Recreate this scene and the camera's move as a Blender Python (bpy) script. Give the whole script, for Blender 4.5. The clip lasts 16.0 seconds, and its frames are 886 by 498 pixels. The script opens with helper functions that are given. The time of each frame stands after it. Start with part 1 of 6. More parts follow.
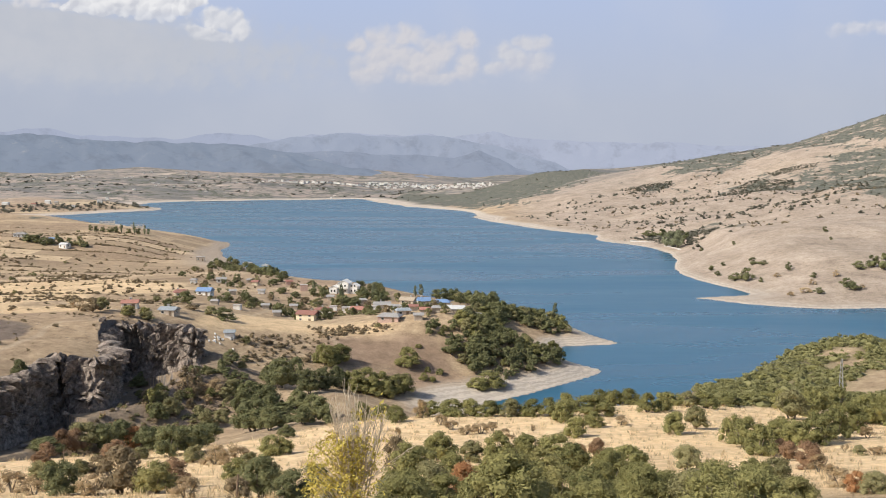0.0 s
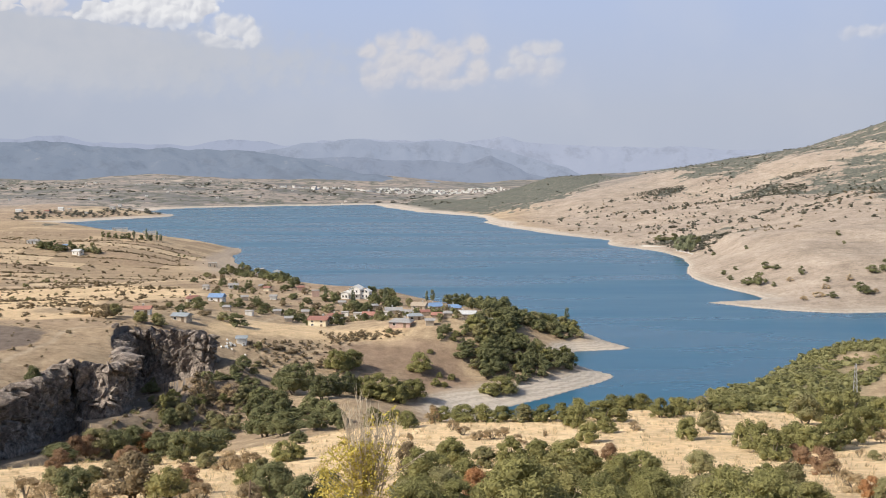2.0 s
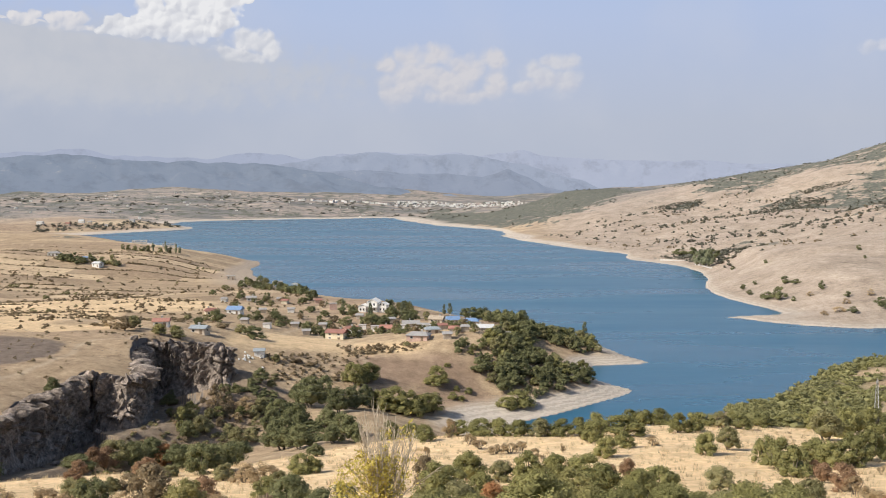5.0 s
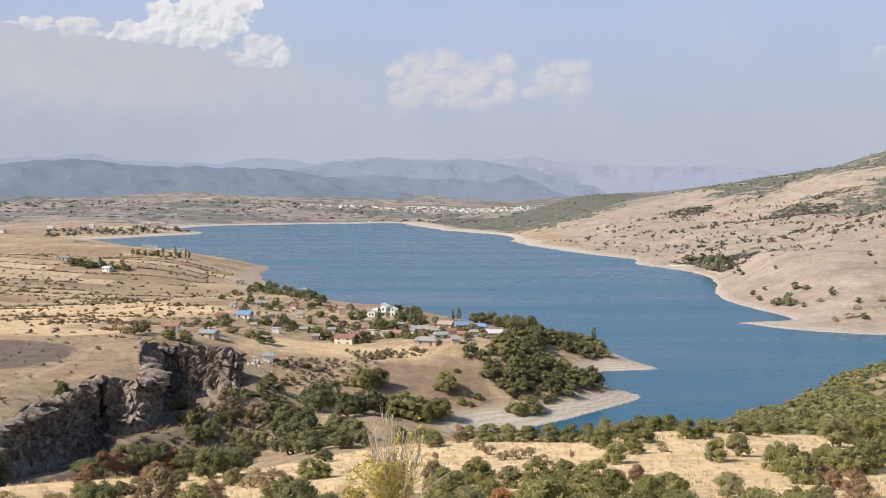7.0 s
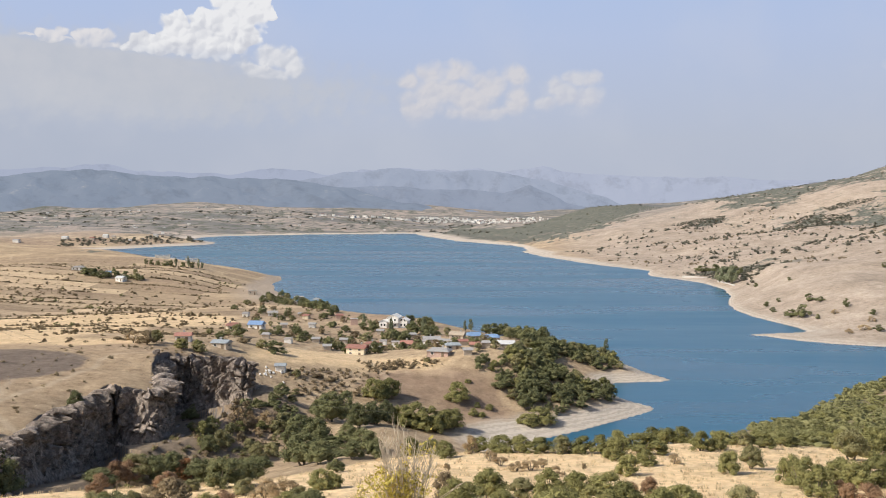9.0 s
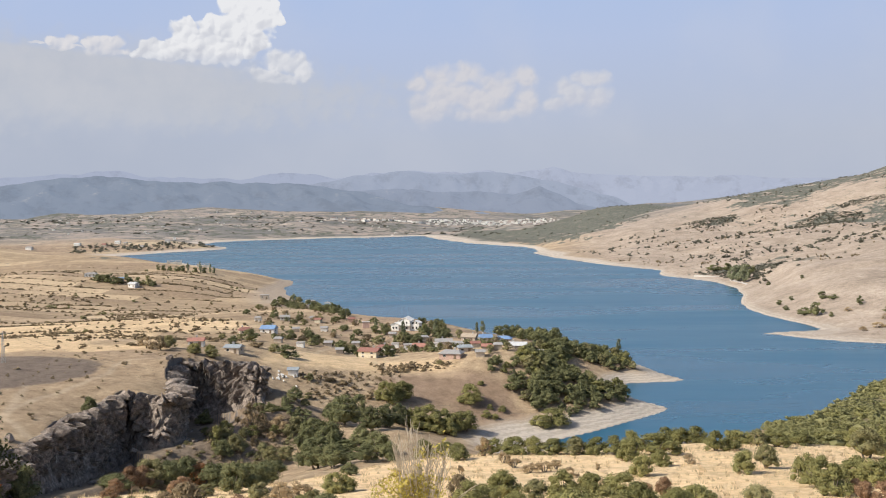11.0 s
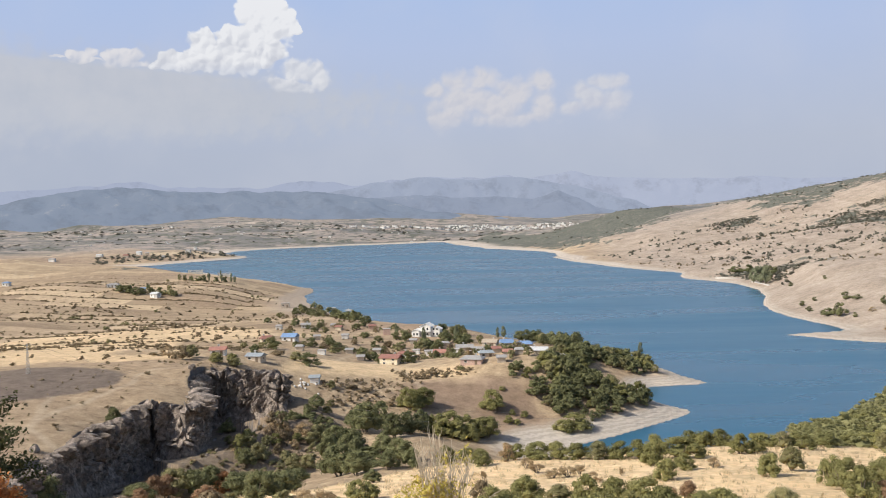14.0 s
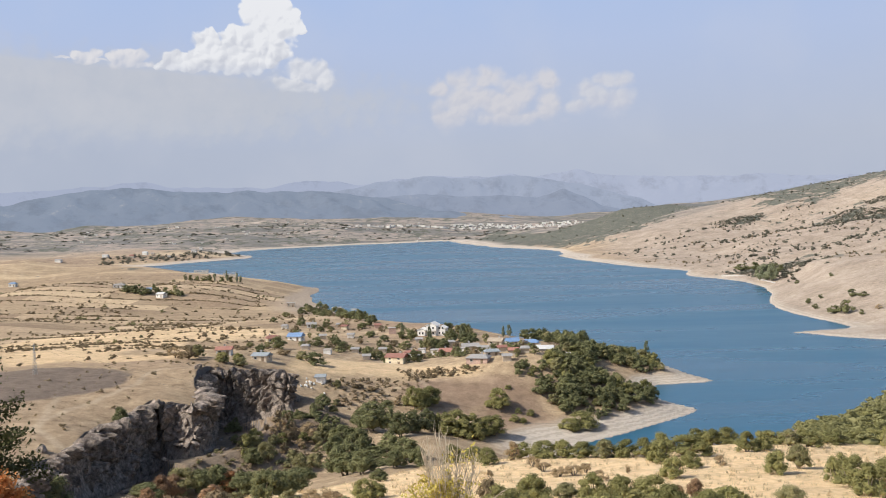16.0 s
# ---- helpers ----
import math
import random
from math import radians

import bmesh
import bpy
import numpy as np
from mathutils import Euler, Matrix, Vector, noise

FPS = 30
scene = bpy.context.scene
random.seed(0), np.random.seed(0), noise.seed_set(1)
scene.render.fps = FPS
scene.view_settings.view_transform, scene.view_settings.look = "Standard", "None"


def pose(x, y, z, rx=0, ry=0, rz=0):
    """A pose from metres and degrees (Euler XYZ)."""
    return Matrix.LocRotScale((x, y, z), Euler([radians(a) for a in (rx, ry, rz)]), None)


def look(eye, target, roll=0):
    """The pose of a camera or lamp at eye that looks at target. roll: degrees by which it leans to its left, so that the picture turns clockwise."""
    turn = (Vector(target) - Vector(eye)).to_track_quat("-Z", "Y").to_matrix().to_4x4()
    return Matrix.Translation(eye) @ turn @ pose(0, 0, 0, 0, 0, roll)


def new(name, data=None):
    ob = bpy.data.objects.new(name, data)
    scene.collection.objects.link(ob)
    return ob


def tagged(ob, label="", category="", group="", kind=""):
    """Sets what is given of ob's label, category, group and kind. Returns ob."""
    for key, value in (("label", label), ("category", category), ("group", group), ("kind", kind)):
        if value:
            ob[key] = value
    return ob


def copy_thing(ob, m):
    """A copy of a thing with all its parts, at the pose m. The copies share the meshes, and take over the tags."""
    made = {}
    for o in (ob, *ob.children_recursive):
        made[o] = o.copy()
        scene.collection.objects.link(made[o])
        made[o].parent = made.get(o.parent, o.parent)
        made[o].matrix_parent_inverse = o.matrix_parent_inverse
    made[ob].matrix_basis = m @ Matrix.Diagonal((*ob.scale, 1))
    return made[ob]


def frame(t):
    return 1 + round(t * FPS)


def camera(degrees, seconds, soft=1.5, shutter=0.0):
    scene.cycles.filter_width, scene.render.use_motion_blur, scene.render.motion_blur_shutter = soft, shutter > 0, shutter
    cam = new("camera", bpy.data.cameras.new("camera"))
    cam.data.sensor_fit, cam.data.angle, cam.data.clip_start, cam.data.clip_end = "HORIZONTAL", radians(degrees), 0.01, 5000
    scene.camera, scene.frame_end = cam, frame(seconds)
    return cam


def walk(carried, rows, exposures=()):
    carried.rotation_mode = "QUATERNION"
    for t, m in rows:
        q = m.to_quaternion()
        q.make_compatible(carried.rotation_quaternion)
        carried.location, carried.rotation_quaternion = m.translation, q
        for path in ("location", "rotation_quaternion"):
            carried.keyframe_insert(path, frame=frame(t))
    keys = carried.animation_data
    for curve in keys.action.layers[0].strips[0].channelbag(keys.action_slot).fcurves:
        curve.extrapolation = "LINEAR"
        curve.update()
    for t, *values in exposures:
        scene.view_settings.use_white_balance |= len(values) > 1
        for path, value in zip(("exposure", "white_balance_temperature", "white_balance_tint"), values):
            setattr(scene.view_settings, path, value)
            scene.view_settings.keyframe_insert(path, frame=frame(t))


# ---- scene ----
import itertools

# ---- camera: turned by hand on a hillside above the lake ----
EYE = 75.0
cam = camera(49.52, 16.0, soft=1.0)
walk(cam, [
    (0.0, pose(0, 0, EYE, 85.527, -0.000, 0.000)),
    (0.5, pose(0, 0, EYE, 85.592, 0.068, 0.149)),
    (1.0, pose(0, 0, EYE, 85.674, 0.153, 0.324)),
    (1.5, pose(0, 0, EYE, 85.767, 0.182, 0.483)),
    (2.0, pose(0, 0, EYE, 85.845, 0.254, 0.659)),
    (2.5, pose(0, 0, EYE, 85.914, 0.330, 0.829)),
    (3.0, pose(0, 0, EYE, 85.988, 0.356, 1.004)),
    (3.5, pose(0, 0, EYE, 86.105, 0.339, 1.149)),
    (4.0, pose(0, 0, EYE, 86.366, 0.257, 1.371)),
    (6.5, pose(0, 0, EYE, 86.801, 0.125, 2.102)),
    (7.0, pose(0, 0, EYE, 86.952, 0.090, 2.256)),
    (7.5, pose(0, 0, EYE, 87.143, 0.012, 2.402)),
    (8.0, pose(0, 0, EYE, 87.364, -0.044, 2.696)),
    (8.5, pose(0, 0, EYE, 87.521, -0.063, 2.837)),
    (9.0, pose(0, 0, EYE, 87.590, 0.001, 2.982)),
    (11.5, pose(0, 0, EYE, 87.775, 0.958, 3.799)),
    (12.0, pose(0, 0, EYE, 87.833, 1.155, 4.002)),
    (12.5, pose(0, 0, EYE, 87.893, 1.275, 4.196)),
    (13.0, pose(0, 0, EYE, 87.973, 1.408, 4.384)),
    (13.5, pose(0, 0, EYE, 88.040, 1.511, 4.558)),
    (14.0, pose(0, 0, EYE, 88.100, 1.654, 4.728)),
    (14.5, pose(0, 0, EYE, 88.173, 1.757, 4.913)),
    (15.0, pose(0, 0, EYE, 88.131, 1.742, 4.875)),
    (15.5, pose(0, 0, EYE, 88.185, 1.816, 5.040)),
    (16.0, pose(0, 0, EYE, 88.046, 1.919, 5.037)),
], exposures=[(0.0, 0.0, 6500, 10), (8.0, 0.0, 6500, 10), (16.0, 0.0, 6380, 10)])

# ---- light: sun from the west side, clear hazy sky ----
SUN_ELEVATION, SUN_HEADING = 41.0, -112.0      # heading: degrees from the view axis (+y), clockwise
world = bpy.data.worlds.new("sky")
scene.world = world
world.use_nodes = True
wn, wl = world.node_tree.nodes, world.node_tree.links
sky = wn.new("ShaderNodeTexSky")
sky.sky_type, sky.sun_disc = "NISHITA", False
sky.sun_elevation, sky.sun_rotation = radians(SUN_ELEVATION), radians(SUN_HEADING)
sky.air_density, sky.dust_density, sky.ozone_density = 1.0, 2.5, 1.0
wl.new(sky.outputs["Color"], wn["Background"].inputs["Color"])
wn["Background"].inputs["Strength"].default_value = 0.135
sun = new("sun", bpy.data.lights.new("sun", "SUN"))
sun.data.energy, sun.data.angle, sun.data.color = 5.0, radians(0.6), (1.0, 0.925, 0.80)
_e, _h = radians(SUN_ELEVATION), radians(SUN_HEADING)
sun.matrix_world = look((0, 0, 300), Vector((0, 0, 300)) - Vector((math.sin(_h) * math.cos(_e), math.cos(_h) * math.cos(_e), math.sin(_e))))

# ---- the lie of the land: shorelines, spot heights on ridges and in valleys (metres, lake at 0) ----
WEST_SHORE = [
    (-246, 2910), (-366, 2783), (-497, 2783), (-602, 2667), (-697, 2612), (-751, 2509), (-758, 2370), (-677, 2206),
    (-578, 2030), (-609, 1938), (-648, 1853), (-684, 1751), (-726, 1705), (-653, 1598), (-561, 1503), (-423, 1344),
    (-310, 1160), (-255, 1072), (-232, 1046), (-221, 966), (-206, 885), (-184, 822), (-155, 762), (-116, 691), (-85,
    639), (-52, 608), (-30, 594), (-8, 572), (15, 554), (36, 529), (52, 499), (63, 466), (70, 441), (78, 424), (77, 419), (62,
    416), (53, 416), (48, 403), (49, 381), (61, 364), (60, 358), (46, 342), (34, 328), (22, 317), (10, 304)]
EAST_SHORE = [
    (20, 290), (28, 286), (47, 293), (77, 309), (113, 334), (155, 364), (208, 381), (339, 433), (418, 535), (291,
    535), (249, 535), (224, 529), (204, 533), (180, 547), (160, 570), (151, 574), (153, 580), (181, 589), (192, 594), (191, 614), (186, 645),
    (177, 680), (182, 749), (189, 786), (206, 838), (217, 951), (198, 1029), (175, 1081), (190, 1171), (158, 1240),
    (117, 1359), (73, 1521), (53, 1682), (67, 1853), (19, 1999), (-69, 2168), (-131, 2370)]
NEAR_SLOPE = [
    (0, 42, 60.5), (-17.3, 42, 60.5), (16.8, 42, 60.5), (-30, 46, 59.1), (30.5, 50, 58.8), (0, 55, 57.1), (0, 85, 50),
    (-29.8, 85, 48.4), (26.3, 85, 50), (0, 110, 45), (20.8, 110, 45.3), (5.3, 135, 40.4), (-14.1, 128, 41.2), (-24,
    120, 41.5), (-38, 100, 45.3), (-44.7, 95, 46.3), (-50.5, 90, 46.9), (41.8, 150, 38.4), (27.4, 145, 39), (48.1,
    135, 40.1), (36.5, 85, 50), (46.5, 100, 47.4)]
GREEN_HILL = [
    (67.5, 200, 32.9), (50.4, 185, 32.9), (65.6, 165, 36.5), (81, 190, 37.6), (92.8, 218, 36.4), (55.2, 150, 38),
    (100.3, 215, 35.9), (122.5, 225, 35.4), (95.5, 150, 40), (77.2, 165, 38.5), (81.5, 212, 35.5)]
RAVINE = [
    (-75.1, 215, 19.3), (-77.9, 190, 20), (-65.1, 225, 18.4), (-57.3, 250, 16.7), (-65.9, 257, 22.2), (-34, 170,
    28.9), (-26.8, 200, 23.2), (-27.5, 250, 16.7), (-15.2, 270, 6.3), (-53.4, 285, 14.5), (-77.7, 165, 23.4), (-88.8,
    150, 25.3), (-72.2, 300, 15.9), (-64.1, 260, 23), (-77.2, 320, 18.5), (-68.4, 275, 24.1)]
PENINSULA = [
    (-41.5, 360, 13.4), (-7.3, 360, 14.4), (-8.5, 322, 1.8), (18.7, 326, 0.9), (-36.2, 330, 10), (3.3, 345, 7), (25.6,
    372, 10.6), (41.8, 400, 8.2), (11.7, 430, 10.9), (-60.3, 425, 9.1), (-21.4, 430, 8.8), (-6.7, 470, 9.2), (-54.4,
    560, 7.6), (-80.6, 570, 7.7), (-98.1, 545, 6.8), (53.9, 420, 3.1)]
PLATEAU = [
    (-69.1, 265, 31.4), (-87.9, 280, 30.8), (-90, 255, 31), (-85.7, 227, 30.5), (-95.7, 222, 30.6), (-91.2, 195,
    30.7), (-86.2, 163, 32.5), (-101.6, 250, 31.7), (-135, 310, 28.8), (-110.9, 320, 27.3), (-185.8, 400, 22.5),
    (-110.5, 210, 33.6), (-105.8, 180, 33), (-192.9, 300, 30.3), (-74.5, 330, 18.5), (-77.3, 390, 14.5), (-117.7, 410,
    15.9), (-146.4, 450, 14.1), (-131.5, 530, 9.3)]
WEST_FIELDS = [
    (-226.6, 560, 11.6), (-282.9, 700, 8.2), (-342.9, 850, 14), (-429.9, 1100, 24.7), (-507.3, 1100, 30.5), (-371.4,
    1080, 19.2), (-311.7, 1050, 15.8), (-264.3, 1010, 10.3), (-228.6, 800, 8.1), (-194.5, 680, 6.1), (-324.2, 700,
    8.2), (-407, 700, 8.2), (-522.3, 900, 10.4), (-694.8, 1200, 22.9), (-293.9, 480, 14.9), (-129.8, 620, 8.5)]
FAR_SHORE = [
    (-804.4, 2000, 5.8), (-721, 2100, 8.5), (-967.9, 2100, 8.5), (-1157.1, 2000, 8.2), (-1197.4, 2600, 18.7),
    (-1164.4, 2900, 37.7), (-1563.4, 3400, 71), (-1263.8, 3400, 84.9), (-1096, 3500, 79.1), (-852.4, 3000, 36.4),
    (-721.1, 3200, 50.7), (-508.6, 3050, 25), (-356.4, 3300, 40.2), (-167.6, 3400, 39.2), (31.9, 3400, 35.2), (-878,
    3900, 88.7), (-431.7, 4000, 68), (38.5, 4100, 55.8), (-1838.6, 4000, 89), (-1941.5, 3200, 52.5), (418.7, 4300,
    64.9)]
EAST_HILLS = [
    (-35.3, 2500, 10.6), (89.2, 2300, 18.4), (136.3, 2700, 38.7), (247, 2700, 70.3), (306.4, 2600, 82.6), (185.3,
    1900, 28.3), (404.6, 2500, 79.4), (203.3, 1600, 16.8), (315.6, 1700, 33.2), (507.2, 2500, 82.3), (585, 2400,
    101.6), (415.3, 1700, 43.1), (281.6, 1150, 19.7), (694.8, 2300, 124.7), (514.7, 1700, 63.1), (379.3, 1250, 29.6),
    (767.4, 2200, 132.8), (862.9, 2150, 141.5), (909.8, 2100, 157), (624.7, 1600, 82.5), (469.6, 1200, 45.5), (938.5,
    2050, 188.4), (689.4, 1500, 82), (1068.1, 2000, 223.8)]
EAST_NEAR = [
    (326.3, 900, 32.8), (273.6, 900, 21.1), (228.2, 830, 10.6), (254.5, 700, 16.5), (214.2, 640, 6.3), (262.4, 620,
    12.2), (337.3, 800, 31.8), (392.1, 850, 39.1), (404.6, 750, 34.5), (269.2, 580, 4.1), (421.6, 640, 21.5)]
BROWN_PLATEAU = [
    [(-168, 274), (-148, 318), (-109, 314), (-87, 331), (-84, 323), (-87, 279), (-89, 255), (-87, 230), (-97, 224), (-93, 199), (-88, 167), (-100, 162)]]
SCRUB_GROUND = [
    [(1016, 2134), (887, 2034), (809, 2016), (800, 2295), (709, 2345), (538, 2206), (461, 2211), (417, 2250), (467, 1915), (503, 1801), (545, 1801), (600, 1841), (661, 1894), (690, 1770), (736, 1758), (817, 1712)],
    [(592, 1600), (677, 1614), (671, 1709), (718, 1712), (800, 1675), (687, 1214), (530, 985), (452, 1018), (537, 1313), (560, 1453), (567, 1531)],
    [(483, 1625), (534, 1668), (571, 1579), (563, 1531), (504, 1491), (446, 1472)],
    [(578, 1712), (652, 1671), (633, 1646), (566, 1646)],
    [(104, 2679), (187, 2744), (252, 2750), (326, 2763), (405, 2697), (390, 2406), (319, 2208), (326, 2014), (263, 2077), (193, 1865), (124, 1821), (73, 1869), (21, 2194)],
    [(333, 1821), (398, 1853), (437, 1833), (417, 1770), (368, 1758)],
    [(208, 1066), (241, 1059), (282, 1027), (269, 929), (254, 927), (233, 916), (222, 1027)],
    [(-230, 2714), (-78, 3035), (94, 2416), (63, 1915), (-30, 2114)]]
# the first outline is ravine talus, browned in place of the cliff's shadow
PLOUGHED_SHADED = [
    [(-76, 215), (-65, 226), (-53, 251), (-61, 265), (-67, 261), (-68, 251), (-81, 261), (-80, 235)],
    [(-48, 333), (-39, 352), (-5, 355), (3, 348), (1, 338), (13, 329), (-16, 314), (-18, 329), (-35, 322)],
    [(-151, 264), (-145, 271), (-133, 271), (-119, 267), (-112, 260), (-109, 246), (-112, 234), (-119, 223), (-124, 216), (-140, 214), (-172, 262)]]
STUBBLE = [
    [(-275, 592), (-209, 574), (-141, 524), (-134, 467), (-157, 433), (-149, 321), (-180, 309), (-301, 517)],
    [(-86, 328), (-85, 403), (-60, 397), (-41, 376), (-18, 365), (-18, 358), (-55, 353), (-77, 336)],
    [(-205, 351), (-131, 323), (-146, 428), (-114, 318), (-141, 303)]]
TRACKS = [
    [(-99, 273), (-108, 270), (-108, 259), (-106, 249), (-107, 232), (-110, 215), (-107, 194)],
    [(-92, 341), (-104, 324), (-123, 323), (-174, 391), (-270, 532)],
    [(-117, 226), (-106, 195), (-94, 184)],
    [(-592, 1029), (-492, 987), (-357, 927), (-269, 864)],
    [(-83, 365), (-79, 442), (-37, 341)]]
CLIFF_RIM = [
    (-71.5, 276.0, 29.5), (-71.0, 270.5, 31.0), (-70.3, 270.2, 31.6), (-75.8, 275.4, 31.8), (-80.8, 279.1, 31.6),
    (-85.2, 279.7, 31.2), (-90.6, 281.2, 31.8), (-95.2, 277.8, 31.6), (-95.9, 269.8, 31.4), (-92.8, 257.2, 31.2),
    (-86.7, 243.2, 31.2), (-82.7, 233.9, 31.2), (-82.4, 229.1, 31.2), (-83.4, 227.2, 31.2), (-87.5, 229.6, 31.3),
    (-94.7, 231.0, 31.3), (-95.6, 223.0, 31.2), (-93.9, 211.2, 31.2), (-96.0, 206.3, 31.2), (-95.6, 197.1, 31.2),
    (-93.3, 186.7, 31.2), (-92.8, 179.2, 31.2), (-92.1, 171.5, 31.2), (-90.5, 159.9, 31.2), (-90.1, 149.9, 31.2)]
CLIFF_TOE = [
    (-69.5, 274.0, 24.0), (-69.2, 268.2, 21.5), (-69.7, 266.8, 19.9), (-75.4, 270.9, 18.4), (-80.3, 274.1, 17.1),
    (-84.8, 275.1, 16.3), (-89.7, 276.1, 15.6), (-93.0, 273.9, 15.0), (-92.4, 268.2, 15.4), (-89.7, 260.3, 15.9),
    (-84.0, 245.7, 17.6), (-80.5, 234.1, 18.9), (-80.2, 224.9, 19.7), (-82.4, 221.5, 20.0), (-85.6, 223.8, 18.6),
    (-91.2, 225.4, 16.2), (-93.0, 217.3, 15.6), (-91.3, 206.0, 17.4), (-92.2, 201.2, 17.3), (-91.7, 192.0, 18.9),
    (-90.0, 182.0, 21.2), (-89.6, 174.9, 22.6), (-88.8, 167.2, 23.9), (-87.2, 155.8, 26.0), (-86.6, 146.3, 27.5)]

CREST_FAR = [(-32.4, 237), (-24.6, 270), (-23.5, 282), (-22.1, 279), (-20.3, 255), (-15.8, 246), (-14.6, 255), (-13.1, 278), (-11.7, 263), (-10.1, 247), (-8.8, 259), (-6.8, 271), (-4.8, 277), (-2.1, 267), (-0.8, 275), (0.5, 258), (2.9, 289), (3.9, 266), (5.9, 249), (8.8, 237), (12.1, 230), (15.2, 219), (19.8, 197), (30.7, 167)]
CREST_MIDDLE = [(-32.4, 185), (-15.8, 195), (-11.4, 213), (-9.4, 241), (-7.5, 258), (-6.1, 269), (-4.8, 264), (-3.1, 243), (-1.8, 254), (-0.1, 259), (1.5, 238), (2.9, 210), (4.6, 178), (6.2, 137), (7.5, 97), (10.5, 70), (30.8, 47)]
CREST_SPUR = [(-32.4, 93), (-11.4, 134), (-9.4, 167), (-7.5, 178), (-5.5, 173), (-3.5, 158), (-1.5, 168), (0.5, 148), (2.2, 179), (3.2, 148), (4.6, 96), (5.9, 65), (8.9, 31), (30.8, 26)]
CREST_NEAR = [(-33.6, 195), (-29.4, 174), (-27.9, 202), (-26.3, 217), (-24.6, 233), (-23.5, 239), (-22.4, 235), (-20.3, 219), (-18.9, 206), (-17.0, 212), (-15.8, 209), (-14.6, 205), (-13.6, 195), (-12.7, 203), (-11.7, 204), (-10.4, 187), (-9.4, 173), (-8.1, 154), (-6.8, 127), (-5.5, 102), (-3.5, 82), (-0.8, 63), (2.2, 40), (30.8, 7)]
STRATUS = [(-25.17, 7.48, 10.11, 1.85), (-19.72, 6.72, 11.12, 1.52), (-32.20, 7.19, 6.74, 2.36)]
MAIN_CLOUD = [(-15.59, 11.98, 1.03, 0.87), (-14.62, 12.13, 1.1, 1.05), (-13.83, 11.39, 0.91, 1.12), (-15.13, 11.06, 1.35, 1.0), (-13.12, 11.21, 0.36, 0.41), (-16.59, 10.47, 1.22, 0.81), (-18.49, 10.36, 0.88, 0.78), (-18.04, 9.68, 1.59, 0.94), (-20.07, 9.39, 0.93, 0.62), (-20.79, 9.06, 0.62, 0.37), (-19.0, 9.1, 1.9, 0.5), (-16.46, 9.46, 1.79, 0.94), (-15.4, 12.92, 0.97, 0.8), (-14.84, 10.02, 1.36, 1.07)]
SMALL_CLOUD = [(-13.09, 8.73, 1.25, 0.7), (-14.18, 8.08, 1.11, 0.51), (-12.02, 8.54, 0.86, 0.8), (-11.8, 8.02, 0.73, 0.45), (-13.11, 7.89, 1.77, 0.42)]
LEFT_CLOUD = [(-26.18, 9.42, 0.41, 0.12), (-25.17, 9.58, 0.71, 0.33), (-24.49, 9.61, 0.53, 0.42), (-23.7, 9.46, 0.36, 0.24), (-22.95, 9.61, 0.72, 0.49), (-22.2, 9.57, 0.55, 0.43), (-22.67, 9.13, 1.34, 0.33), (-24.74, 9.23, 1.01, 0.18)]
RIGHT_CLOUD = [(-4.99, 7.4, 0.67, 0.59), (-3.64, 7.87, 0.94, 0.75), (-2.13, 8.0, 1.0, 0.68), (-3.33, 6.81, 2.08, 1.18), (-4.53, 5.65, 0.94, 0.92), (-1.32, 6.44, 1.8, 1.17), (-0.31, 7.13, 1.4, 0.91), (1.37, 7.74, 0.79, 0.77), (1.41, 6.43, 0.86, 1.17), (-0.67, 5.63, 2.67, 0.46)]
RIGHT_PUFF = [(3.67, 7.01, 0.85, 0.71), (4.83, 7.55, 0.91, 0.54), (5.71, 7.51, 0.71, 0.54), (5.37, 6.29, 1.1, 1.04), (3.16, 6.17, 0.99, 0.46), (4.32, 6.46, 1.38, 0.84)]
WISP = [(23.37, 7.73, 2.02, 0.40)]
HILLSIDE = [(0, 0, 73.3), (-15, 0, 73.3), (15, 0, 73.2), (0, -15, 75), (-30, -10, 75.5), (30, -10, 75), (0, -100, 92),
            (-100, -100, 96), (100, -100, 90), (0, 18, 68.2), (-25, 20, 68.5), (25, 20, 67.8), (-60, 30, 66), (60, 30, 64),
            (-200, 0, 60), (200, 0, 62), (-400, -300, 110), (400, -300, 110), (0, -600, 150), (-900, -200, 90), (900, -200, 120)]
HIDDEN = [(8, 172, 24), (20, 230, 5), (-25, 180, 24), (-30, 230, 16), (60, 240, 12), (85, 270, 14), (120, 280, 12), (150, 290, 14),
          (330, 3200, 40), (700, 3000, 90), (1200, 2900, 140), (1500, 2400, 180), (-60, 1500, 4), (-420, 1450, 6), (-600, 1700, 6),
          (-1500, 4700, 150), (0, 4800, 90), (1500, 4800, 120), (-2500, 3500, 130), (2500, 3500, 180), (-1400, 1400, 40), (2000, 1500, 230)]


def value_noise(x, y, seed=0):
    """Smooth noise in 0..1 on a unit lattice."""
    xi, yi = np.floor(x).astype(np.int64), np.floor(y).astype(np.int64)
    fx, fy = x - xi, y - yi
    fx, fy = fx * fx * (3 - 2 * fx), fy * fy * (3 - 2 * fy)

    def lattice(a, b):
        n = (a * 374761393 + b * 668265263 + seed * 1442695041) & 0xFFFFFFFF
        n = ((n ^ (n >> 13)) * 1274126177) & 0xFFFFFFFF
        return ((n ^ (n >> 16)) & 0xFFFF) / 65535.0
    top = lattice(xi, yi) * (1 - fx) + lattice(xi + 1, yi) * fx
    low = lattice(xi, yi + 1) * (1 - fx) + lattice(xi + 1, yi + 1) * fx
    return top * (1 - fy) + low * fy


